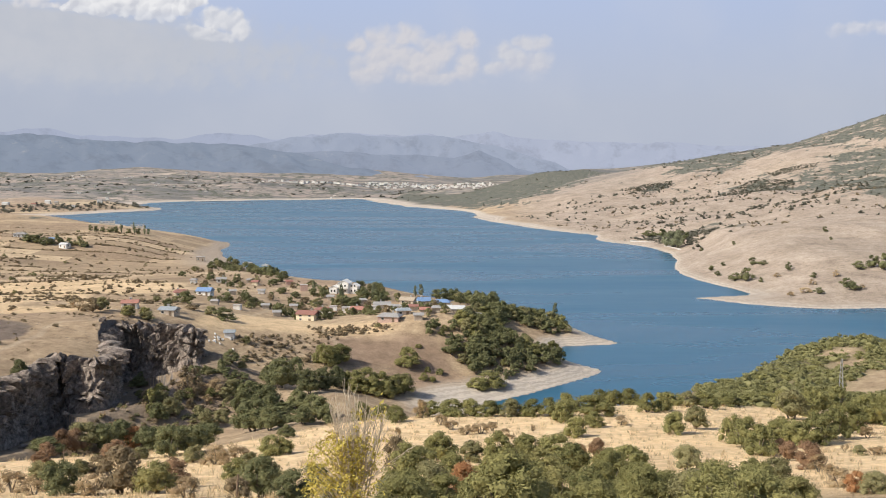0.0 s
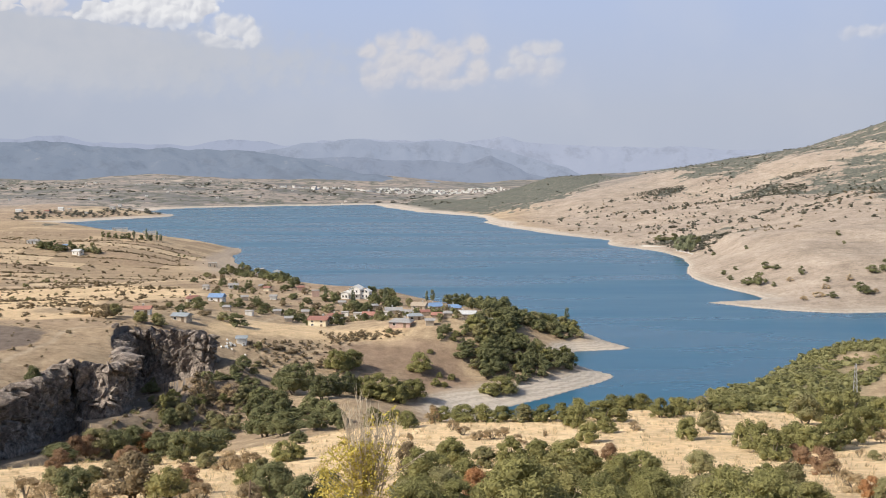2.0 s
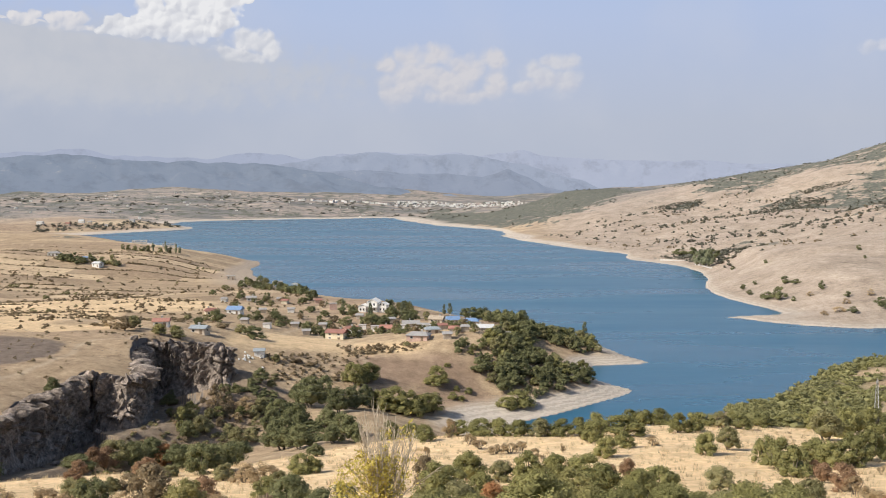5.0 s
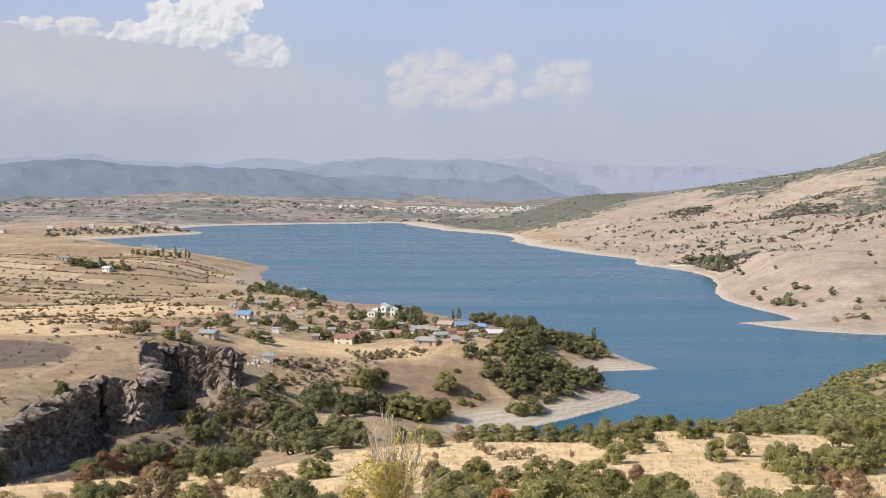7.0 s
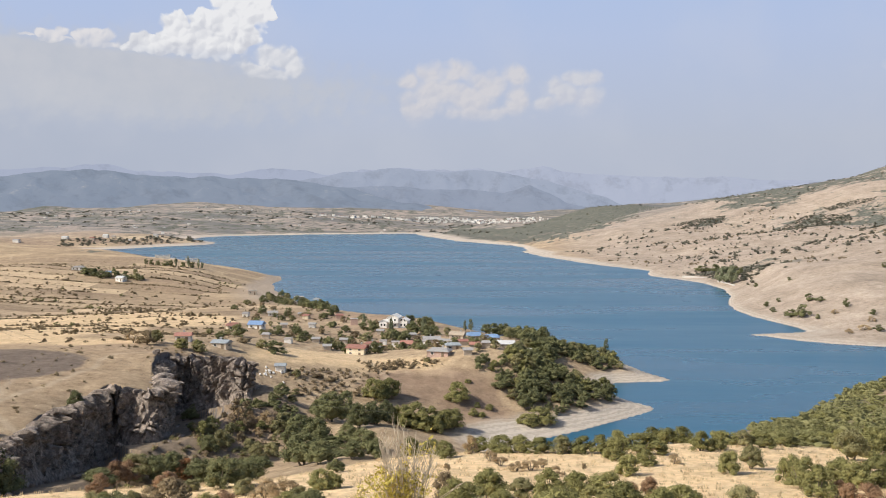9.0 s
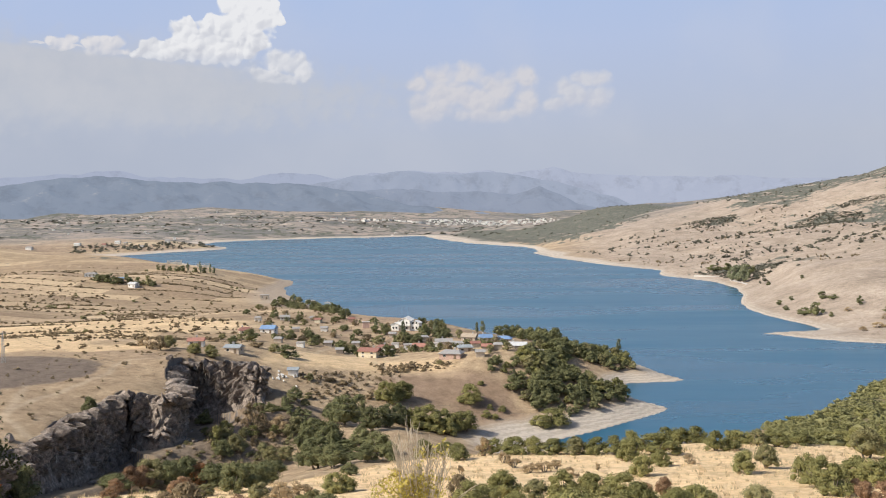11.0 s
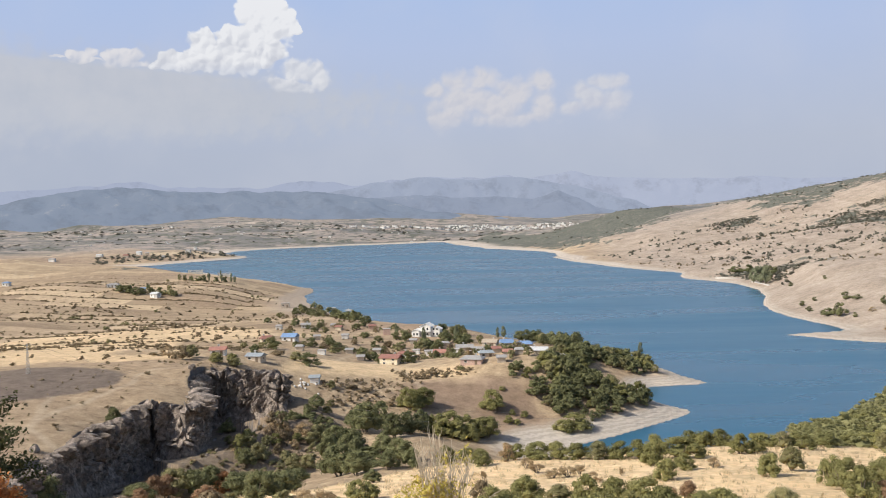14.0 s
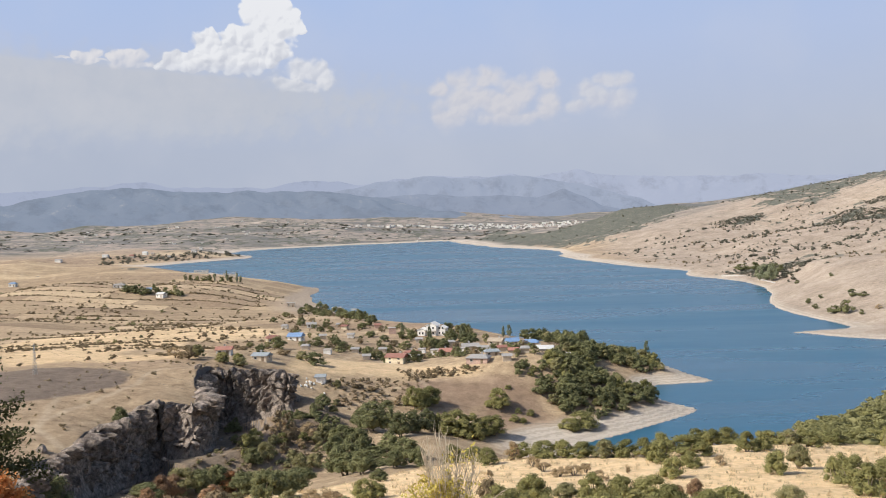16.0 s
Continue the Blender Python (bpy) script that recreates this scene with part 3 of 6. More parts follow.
flat_x, flat_y = gx.ravel(), gy.ravel()
NEAR_FIELD = [[(-70, 40), (-70, 105), (-30, 118), (0, 140), (60, 160), (60, 100), (70, 60), (30, 45)]]
for layer, values in (("scrub", in_outlines(SCRUB_GROUND, flat_x, flat_y, 55, 61)), ("ploughed_shaded", np.maximum(in_outlines(PLOUGHED_SHADED[:2], flat_x, flat_y, 6, 62), 0.2 * in_outlines(BROWN_PLATEAU, flat_x, flat_y, 8, 65))),
                      ("stubble", np.maximum(0.5 * in_outlines(STUBBLE, flat_x, flat_y, 6, 63), in_outlines(NEAR_FIELD, flat_x, flat_y, 5, 64))),
                      ("shore", np.clip(2 - shore_distance(flat_x, flat_y) / (14 + np.hypot(flat_x, flat_y) / 75), 0, 1).astype(np.float32)),
                      ("tilled", in_outlines(PLOUGHED_SHADED[2:], flat_x, flat_y, 1.3, 67)),
                      ("scree", near_lines([[p[:2] for p in CLIFF_TOE]], flat_x + 6 * fbm(flat_x / 6, flat_y / 6, 3, 66), flat_y, 17.0) * (ground_height(gx, gy).ravel() < 28.5)),
                      ("track", near_lines(TRACKS, flat_x + 3 * fbm(flat_x / 9, flat_y / 9, 2, 6), flat_y, 1.0))):
    ground.data.attributes.new(layer, "FLOAT", "POINT").data.foreach_set("value", values)
water = tagged(sheet("water", lake_x, lake_y, lake_x * 0, WATER), "wind-rippled blue lake between dry hills", "lake", kind="structure")

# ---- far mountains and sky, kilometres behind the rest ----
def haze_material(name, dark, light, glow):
    """Mountains with the haze of kilometres of air painted in as a pale glow."""
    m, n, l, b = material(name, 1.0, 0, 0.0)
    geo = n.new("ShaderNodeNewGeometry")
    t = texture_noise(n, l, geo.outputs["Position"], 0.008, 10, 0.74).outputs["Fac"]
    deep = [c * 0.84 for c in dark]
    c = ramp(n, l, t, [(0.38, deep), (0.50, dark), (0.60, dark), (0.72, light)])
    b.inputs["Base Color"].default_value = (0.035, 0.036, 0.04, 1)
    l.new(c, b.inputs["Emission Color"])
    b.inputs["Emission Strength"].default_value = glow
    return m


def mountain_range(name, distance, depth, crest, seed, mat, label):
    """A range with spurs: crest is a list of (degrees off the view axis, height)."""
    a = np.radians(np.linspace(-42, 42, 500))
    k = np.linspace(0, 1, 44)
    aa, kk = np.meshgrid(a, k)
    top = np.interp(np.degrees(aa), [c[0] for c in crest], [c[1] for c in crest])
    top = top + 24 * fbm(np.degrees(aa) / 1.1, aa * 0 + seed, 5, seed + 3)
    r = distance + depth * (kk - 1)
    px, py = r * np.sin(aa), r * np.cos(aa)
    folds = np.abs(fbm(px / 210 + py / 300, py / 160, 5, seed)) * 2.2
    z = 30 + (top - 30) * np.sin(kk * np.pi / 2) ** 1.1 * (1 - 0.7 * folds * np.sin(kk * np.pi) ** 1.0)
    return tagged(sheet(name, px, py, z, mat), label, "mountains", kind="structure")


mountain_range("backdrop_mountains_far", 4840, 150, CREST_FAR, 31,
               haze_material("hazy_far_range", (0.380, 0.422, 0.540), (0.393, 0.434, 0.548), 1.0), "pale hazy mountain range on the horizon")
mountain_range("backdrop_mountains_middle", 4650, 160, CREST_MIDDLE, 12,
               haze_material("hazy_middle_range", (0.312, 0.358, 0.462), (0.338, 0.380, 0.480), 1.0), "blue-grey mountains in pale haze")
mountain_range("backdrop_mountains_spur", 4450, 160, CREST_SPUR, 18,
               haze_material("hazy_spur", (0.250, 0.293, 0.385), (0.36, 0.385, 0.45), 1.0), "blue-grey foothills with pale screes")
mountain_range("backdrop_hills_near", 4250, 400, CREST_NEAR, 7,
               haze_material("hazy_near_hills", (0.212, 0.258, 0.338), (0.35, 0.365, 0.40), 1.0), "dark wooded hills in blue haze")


def sky_material(clouds):
    m, n, l, b = material("hazy_cloudy_sky", 1.0, 0, 0.0)
    n.remove(b)
    uv = n.new("ShaderNodeTexCoord").outputs["UV"]
    xyz = n.new("ShaderNodeSeparateXYZ")
    l.new(uv, xyz.inputs[0])
    az, el = xyz.outputs["X"], xyz.outputs["Y"]
    grad = n.new("ShaderNodeMapRange")
    l.new(el, grad.inputs["Value"])
    grad.inputs["From Min"].default_value, grad.inputs["From Max"].default_value = 0.0, 22.0
    clear = ramp(n, l, grad.outputs["Result"], [(0.0, (0.45, 0.49, 0.59)), (0.18, (0.47, 0.515, 0.62)), (0.45, (0.455, 0.54, 0.74)), (0.7, (0.40, 0.53, 0.80)), (1.0, (0.30, 0.45, 0.78))])

    # billows: outlines pushed about, rounded heads from cells at two sizes
    push = n.new("ShaderNodeVectorMath")
    push.operation = "MULTIPLY_ADD"
    l.new(texture_noise(n, l, uv, 1.0, 4, 0.5).outputs["Color"], push.inputs[0])
    push.inputs[1].default_value, push.inputs[2].default_value = (0.8, 0.7, 0), (-0.40, -0.35, 0)
    warped = n.new("ShaderNodeVectorMath")
    warped.operation = "ADD"
    l.new(uv, warped.inputs[0])
    l.new(push.outputs[0], warped.inputs[1])

    def heads(by, scale):
        v = n.new("ShaderNodeTexVoronoi")
        v.voronoi_dimensions, v.feature = "2D", "SMOOTH_F1"
        v.inputs["Scale"].default_value, v.inputs["Smoothness"].default_value = scale, 0.35
        s = n.new("ShaderNodeVectorMath")
        s.operation = "ADD"
        l.new(warped.outputs[0], s.inputs[0])
        s.inputs[1].default_value = by
        l.new(s.outputs[0], v.inputs["Vector"])
        return calc(n, l, "SUBTRACT", 1.0, v.outputs["Distance"])
    big, small = heads((0, 0, 0), 1.0), heads((5.3, 2.1, 0), 2.1)
    swell = calc(n, l, "ADD", calc(n, l, "MULTIPLY", calc(n, l, "SUBTRACT", big, 0.62), 0.55), calc(n, l, "MULTIPLY", calc(n, l, "SUBTRACT", small, 0.62), 0.20))
    relief = calc(n, l, "MULTIPLY", calc(n, l, "SUBTRACT", big, heads((-0.16, 0.20, 0), 1.0)), 1.5)
    relief = calc(n, l, "ADD", relief, calc(n, l, "MULTIPLY", calc(n, l, "SUBTRACT", small, heads((5.22, 2.20, 0), 2.1)), 1.1))
    coarse = texture_noise(n, l, uv, 0.16, 4, 0.5).outputs["Fac"]

    clear = mix(n, l, calc(n, l, "MULTIPLY", calc(n, l, "SUBTRACT", 1.0, step(n, l, az, -30.0, -4.0)), 0.55), clear, mix(n, l, step(n, l, el, 5.0, 11.0), (0.405, 0.45, 0.55), clear))

    def puffs(group):
        best = None
        for cx, cy, rx, ry in group:
            s = n.new("ShaderNodeVectorMath")
            s.operation = "SUBTRACT"
            l.new(warped.outputs[0], s.inputs[0])
            s.inputs[1].default_value = (cx, cy, 0)
            d = n.new("ShaderNodeVectorMath")
            d.operation = "MULTIPLY"
            l.new(s.outputs[0], d.inputs[0])
            d.inputs[1].default_value = (1 / rx, 1 / ry, 0)
            g = n.new("ShaderNodeVectorMath")
            g.operation = "LENGTH"
            l.new(d.outputs[0], g.inputs[0])
            v = calc(n, l, "SUBTRACT", 1.0, g.outputs["Value"])
            best = v if best is None else calc(n, l, "SMOOTH_MAX", best, v, 0.12)
        return calc(n, l, "ADD", best, swell)
    color = clear
    for group, lo, hi, foot, shade, bright, cover in clouds:
        f = puffs(group)
        body = mix(n, l, calc(n, l, "ADD", calc(n, l, "ADD", 0.60, relief), calc(n, l, "MULTIPLY", calc(n, l, "SUBTRACT", el, foot + 1.0), 0.25), clamp=True), shade, bright)
        alpha = calc(n, l, "MULTIPLY", step(n, l, f, lo, hi), step(n, l, el, foot - 0.9, foot + 0.8))
        color = mix(n, l, calc(n, l, "MULTIPLY", alpha, cover), color, body)
    color = mix(n, l, calc(n, l, "MULTIPLY", step(n, l, coarse, 0.40, 0.70), 0.14), color, (0.62, 0.63, 0.68))
    # a flat grey layer hides the feet of the western clouds; its upper edge falls towards the north
    edge = calc(n, l, "MULTIPLY_ADD", calc(n, l, "ADD", az, 26.5), -0.085, 9.25)
    veil = calc(n, l, "SUBTRACT", 1.0, step(n, l, calc(n, l, "SUBTRACT", el, edge), -0.25, 0.12))
    veil = calc(n, l, "MULTIPLY", veil, calc(n, l, "SUBTRACT", 1.0, step(n, l, az, -19.0, -11.0)))
    veil = calc(n, l, "MULTIPLY", veil, step(n, l, el, 4.0, 7.6))
    haze = ramp(n, l, texture_noise(n, l, warped.outputs[0], 0.35, 4, 0.55).outputs["Fac"], [(0.35, (0.50, 0.53, 0.60)), (0.65, (0.56, 0.575, 0.625))])
    color = mix(n, l, calc(n, l, "MULTIPLY", veil, 0.85), color, haze)
    glow = n.new("ShaderNodeEmission")
    l.new(color, glow.inputs["Color"])
    l.new(glow.outputs["Emission"], n["Material Output"].inputs["Surface"])
    return m


def sky_backdrop():
    a, e = np.radians(np.linspace(-48, 48, 97)), np.linspace(-1.5, 24, 30)
    aa, ee = np.meshgrid(a, e)
    ob = sheet("backdrop_sky", 4900 * np.sin(aa), 4900 * np.cos(aa), EYE + 4900 * np.tan(np.radians(ee)), SKY)
    layer = ob.data.uv_layers.new(name="angles")
    idx = np.empty(len(ob.data.loops), np.int32)
    ob.data.loops.foreach_get("vertex_index", idx)
    layer.data.foreach_set("uv", np.stack([np.degrees(aa).ravel()[idx], ee.ravel()[idx]], -1).astype(np.float32).ravel())
    return tagged(ob, "pale blue hazy sky with white cumulus clouds", "sky", kind="structure")


WHITE, CREAM, GREY = (0.86, 0.86, 0.87), (0.76, 0.74, 0.75), (0.55, 0.575, 0.655)
SKY = sky_material([
    (STRATUS, -0.7, 0.6, 3.0, (0.475, 0.51, 0.585), (0.525, 0.55, 0.61), 0.9),
    (RIGHT_CLOUD, -0.30, 0.62, 5.3, (0.575, 0.58, 0.64), (0.665, 0.65, 0.675), 0.88),
    (RIGHT_PUFF, -0.30, 0.70, 5.6, (0.57, 0.58, 0.65), (0.655, 0.655, 0.69), 0.82),
    (SMALL_CLOUD, -0.08, 0.45, 7.4, (0.58, 0.60, 0.66), (0.77, 0.77, 0.79), 0.88),
    (LEFT_CLOUD, -0.08, 0.30, 8.6, GREY, CREAM, 0.9),
    (MAIN_CLOUD, -0.06, 0.12, 8.6, (0.60, 0.615, 0.67), WHITE, 0.97),
    (WISP, -0.2, 0.6, 7.0, GREY, CREAM, 0.5),
])
sky_backdrop()

# ---- trees and bushes ----
def part(name, bm, mat, parent, label=""):
    """Links a bmesh as one mesh object under a thing or a part."""
    me = bpy.data.meshes.new(name)
    bm.to_mesh(me)
    bm.free()
    me.materials.append(mat)
    ob = new(name, me)
    ob.parent = parent
    return tagged(ob, label)


def mesh_part(name, verts, faces, mat, parent, label="", smooth=False):
    me = bpy.data.meshes.new(name)
    me.from_pydata([tuple(v) for v in verts], [], [tuple(f) for f in faces])
    me.update()
    if smooth:
        me.polygons.foreach_set("use_smooth", np.ones(len(me.polygons), bool))
    me.materials.append(mat)
    ob = new(name, me)
    ob.parent = parent
    return tagged(ob, label)


def foliage_material(name, dark, light):
    m, n, l, b = material(name, 0.75, 0, 0.15)
    info = n.new("ShaderNodeObjectInfo")
    geo = n.new("ShaderNodeNewGeometry")
    t = calc(n, l, "ADD", calc(n, l, "MULTIPLY", info.outputs["Random"], 0.45), calc(n, l, "MULTIPLY", geo.outputs["Random Per Island"], 0.55))
    c = ramp(n, l, t, [(0.1, dark), (0.9, light)])
    l.new(c, b.inputs["Base Color"])
    thin = n.new("ShaderNodeBsdfTranslucent")
    l.new(c, thin.inputs["Color"])
    both = n.new("ShaderNodeMixShader")
    both.inputs[0].default_value = 0.28
    l.new(b.outputs[0], both.inputs[1])
    l.new(thin.outputs[0], both.inputs[2])
    l.new(both.outputs[0], n["Material Output"].inputs["Surface"])
    return m


def bark_material():
    m, n, l, b = material("bark", 0.95, 0, 0.1)
    co = n.new("ShaderNodeTexCoord").outputs["Object"]
    t = texture_noise(n, l, co, 9.0, 6, 0.7).outputs["Fac"]
    l.new(ramp(n, l, t, [(0.3, (0.10, 0.08, 0.06)), (0.7, (0.27, 0.23, 0.18))]), b.inputs["Base Color"])
    bumped(n, l, b, t, 0.6, 0.03)
    return m


BARK = bark_material()
LEAVES = {
    "g": foliage_material("oak_leaves", (0.152, 0.152, 0.062), (0.340, 0.320, 0.130)),
    "o": foliage_material("olive_leaves", (0.180, 0.170, 0.082), (0.370, 0.340, 0.175)),
    "y": foliage_material("yellowing_leaves", (0.205, 0.195, 0.080), (0.365, 0.330, 0.140)),
    "r": foliage_material("rust_leaves", (0.240, 0.150, 0.092), (0.440, 0.295, 0.180)),
    "a": foliage_material("orange_leaves", (0.330, 0.170, 0.080), (0.580, 0.320, 0.155)),
    "b": foliage_material("brown_leaves", (0.165, 0.128, 0.080), (0.345, 0.270, 0.165)),
    "d": foliage_material("dry_leaves", (0.280, 0.205, 0.120), (0.520, 0.400, 0.240)),
    "s": foliage_material("straw", (0.480, 0.370, 0.225), (0.760, 0.620, 0.400)),
    "w": foliage_material("wood_leaves", (0.112, 0.120, 0.060), (0.258, 0.260, 0.125)),
    "k": foliage_material("hill_olive_leaves", (0.160, 0.162, 0.072), (0.310, 0.298, 0.140)),
    "h": foliage_material("hill_scrub_leaves", (0.102, 0.102, 0.080), (0.205, 0.196, 0.152)),
    "p": foliage_material("poplar_leaves", (0.150, 0.168, 0.105), (0.310, 0.320, 0.195)),
}
LOOKS = {"g": "dark green oak scrub", "w": "dark green oak tree", "o": "olive green bush", "y": "yellowing green bush", "r": "rust-brown leafy bush", "a": "orange-leaved bush",
         "b": "brown withered bush", "d": "dry straw-brown bush", "p": "slender grey-green poplar"}


def tube(verts, faces, line, radii, sides=6):
    """A tapered tube along a line, added to the lists."""
    line = [Vector(p) for p in line]
    rings = []
    for i, p in enumerate(line):
        way = (line[min(i + 1, len(line) - 1)] - line[max(i - 1, 0)]).normalized()
        side = way.orthogonal().normalized()
        other = way.cross(side)
        start = len(verts)
        for k in range(sides):
            a = 2 * math.pi * k / sides
            verts.append(p + (side * math.cos(a) + other * math.sin(a)) * radii[i])
        rings.append(start)
    for a, b in zip(rings, rings[1:]):
        for k in range(sides):
            j = (k + 1) % sides
            faces.append((a + k, a + j, b + j, b + k))
    return rings


ICO = bmesh.new()
bmesh.ops.create_icosphere(ICO, subdivisions=1, radius=1)
ICO_V = np.array([v.co for v in ICO.verts])
ICO_F = [tuple(v.index for v in f.verts) for f in ICO.faces]
ICO.free()


def crown_geometry(rng, lobes, leaves, leaf, low=0.06, sparse=0.0):
    """Leafy lobes on a dome about one metre wide and one high; low: the height of its skirt."""
    verts, faces, centres = [], [], []
    for i in range(lobes):
        a, h = rng.uniform(0, 2 * math.pi), rng.random() ** 0.8
        spread = 0.37 * math.sqrt(max(0.0, 1 - h ** 2.2)) * rng.uniform(0.7, 1.08)
        r = rng.uniform(0.13, 0.20) * (1.05 - 0.2 * h)
        centres.append((np.array([math.cos(a) * spread, math.sin(a) * spread, low + 0.10 + (0.74 - low) * h]), r))
    blobs = [(np.array([0, 0, low + 0.32]), 0.27)] + [(c, r * 0.66) for c, r in centres] if not sparse else [(c, r * 0.7) for c, r in centres if rng.random() > sparse]
    for c, r in blobs:
        start = len(verts)
        verts.extend(c + ICO_V * r * rng.uniform(0.78, 1.0, len(ICO_V))[:, None] * np.array([1, 1, 0.92]))
        faces.extend(tuple(start + k for k in f) for f in ICO_F)
    for i in range(leaves):
        c, r = centres[rng.integers(lobes)]
        d = rng.normal(size=3)
        d /= np.linalg.norm(d)
        d[2] = abs(d[2]) if d[2] < -0.4 else d[2]
        p = c + d * r * rng.uniform(0.68, 1.12)
        n = d + rng.normal(size=3) * 0.45
        n /= np.linalg.norm(n)
        u = np.cross(n, rng.normal(size=3))
        u /= np.linalg.norm(u) + 1e-9
        v = np.cross(n, u)
        s = leaf * rng.uniform(0.6, 1.25)
        start = len(verts)
        verts.extend([p - u * s, p + v * s * 0.9 - n * s * 0.15, p + u * s * 1.1])
        faces.append((start, start + 1, start + 2))
    return [(v[0], v[1], v[2]) for v in verts], faces


def tree(name, kind, seed, lobes, leaves, leaf, label, group, slim=1.0, sparse=0.0, stems=3):
    """A tree or bush one metre wide and one high, on an Empty at its base: trunk with limbs, and crown."""
    rng = np.random.default_rng(seed)
    root = tagged(new(name), label, "tree" if stems < 3 else "bush", group)
    verts, faces = [], []
    for i in range(stems):
        a = rng.uniform(0, 2 * math.pi)
        foot = Vector((0.03 * math.cos(a), 0.03 * math.sin(a), -0.06))
        knee = foot + Vector((0.10 * math.cos(a), 0.10 * math.sin(a), 0.30))
        tip = knee + Vector((0.16 * math.cos(a + 0.4), 0.16 * math.sin(a + 0.4), 0.42))
        tube(verts, faces, [foot, knee, tip], [0.030, 0.020, 0.006], 5)
        for k in range(2):
            b = a + rng.uniform(-1.4, 1.4)
            tube(verts, faces, [knee, knee + Vector((0.22 * math.cos(b), 0.22 * math.sin(b), 0.20))], [0.014, 0.004], 4)
    mesh_part("trunk", verts, faces, BARK, root, smooth=True)
    v, f = crown_geometry(rng, lobes, leaves, leaf, 0.0, sparse)
    mesh_part("crown", v, f, LEAVES[kind], root)
    return root


def ground_z(x, y):
    return float(ground_height(np.array([x]), np.array([y]))[0])


FIELD_BUSHES = [
    ("g", 24.8, 100.7, 2.8, 2.7), ("o", 28.5, 106.1, 2.7, 3.0), ("g", 27.7, 128.4, 3.2, 3.0), ("g", 24.0, 146.0, 3.4,
    3.5), ("g", 26.2, 146.0, 3.9, 3.3), ("g", 28.6, 146.0, 3.4, 2.9), ("g", 30.1, 130.4, 3.1, 2.9), ("g", 34.7, 142.4,
    3.8, 2.5), ("o", 36.1, 139.3, 3.3, 2.6), ("g", 38.8, 139.3, 3.7, 2.6), ("g", 45.4, 150.1, 4.4, 2.8), ("g", 51.2,
    156.8, 4.2, 2.5), ("g", 53.9, 156.5, 3.7, 2.5), ("o", 17.2, 66.5, 2.5, 2.0), ("d", 21.0, 110.9, 1.8, 1.4), ("g",
    14.1, 99.4, 3.0, 2.5), ("g", 17.4, 109.0, 2.6, 2.1), ("g", 14.9, 115.6, 3.4, 3.1), ("g", 18.9, 121.1, 5.0, 3.2)]
FIELD_EDGE = [
    ("g", -1.8, 128.7, 3.6, 2.3), ("g", 1.2, 127.0, 4.5, 2.5), ("g", 3.8, 125.9, 3.7, 2.6), ("g", 6.4, 124.8, 3.7,
    2.3), ("o", 9.0, 123.7, 3.6, 2.5), ("g", 11.5, 123.2, 3.3, 2.5), ("g", 14.0, 122.4, 3.6, 2.7), ("g", 17.0, 130.4,
    3.5, 2.8), ("d", -2.9, 125.4, 2.2, 2.7), ("g", -6.1, 120.5, 3.4, 2.3), ("g", -8.4, 129.3, 3.8, 2.3), ("g", -16.7,
    91.4, 2.7, 2.2), ("g", -15.5, 91.8, 2.2, 1.9), ("g", -12.6, 146.0, 3.4, 4.8)]
OAK_GROUP = [
    ("g", 28.6, 93.5, 2.7, 3.3), ("g", 28.8, 89.6, 3.2, 3.2), ("g", 27.6, 81.6, 3.4, 3.0), ("g", 33.7, 94.1, 3.3,
    2.7), ("g", 34.3, 91.0, 3.2, 2.8), ("g", 36.7, 92.2, 3.4, 3.4), ("g", 40.0, 96.4, 3.4, 3.5), ("g", 44.7, 103.8,
    3.7, 3.8), ("o", 49.4, 133.9, 4.7, 4.7), ("g", 55.3, 140.8, 5.0, 5.0), ("g", 62.9, 151.1, 4.6, 4.6), ("g", 59.0,
    131.9, 4.7, 4.7), ("g", 60.8, 130.1, 4.6, 4.7), ("g", 53.0, 148.1, 3.7, 3.7)]
RUST_BUSHES = [
    ("r", 27.7, 75.5, 1.6, 1.6), ("r", 25.8, 66.7, 2.0, 2.0), ("r", 29.2, 81.6, 1.2, 1.5), ("r", 11.0, 75.7, 1.1,
    1.4), ("r", 12.6, 77.2, 1.5, 1.8), ("r", -76.9, 190.2, 3.9, 5.1), ("r", -75.9, 194.0, 4.6, 4.8), ("a", -68.1,
    207.2, 5.1, 4.6), ("b", -29.6, 80.9, 2.0, 1.7), ("b", -20.1, 58.6, 3.1, 2.9), ("r", -17.8, 62.4, 2.1, 2.0), ("a",
    1.0, 46.1, 1.5, 1.7), ("a", 20.3, 46.2, 1.1, 1.1), ("b", -3.6, 72.1, 2.1, 2.5)]
DRY_BUSHES = [
    ("d", 23.8, 57.7, 1.0, 1.0), ("d", 25.6, 63.9, 1.5, 1.4), ("d", 21.4, 50.5, 1.5, 1.2), ("d", 43.8, 97.2, 1.5,
    1.5), ("d", 36.2, 84.9, 0.7, 1.0), ("d", 37.4, 81.9, 1.3, 0.8), ("d", 38.8, 83.0, 1.3, 0.9), ("d", -4.9, 102.5,
    0.7, 1.6), ("d", 10.1, 105.2, 0.7, 1.0), ("d", 0.9, 110.7, 2.0, 1.4), ("d", 2.6, 104.5, 1.8, 1.2), ("d", 4.2,
    105.0, 2.2, 1.5), ("d", 5.7, 108.0, 1.9, 1.4), ("d", -0.3, 115.1, 1.9, 1.5), ("d", 6.6, 99.2, 1.7, 1.2)]
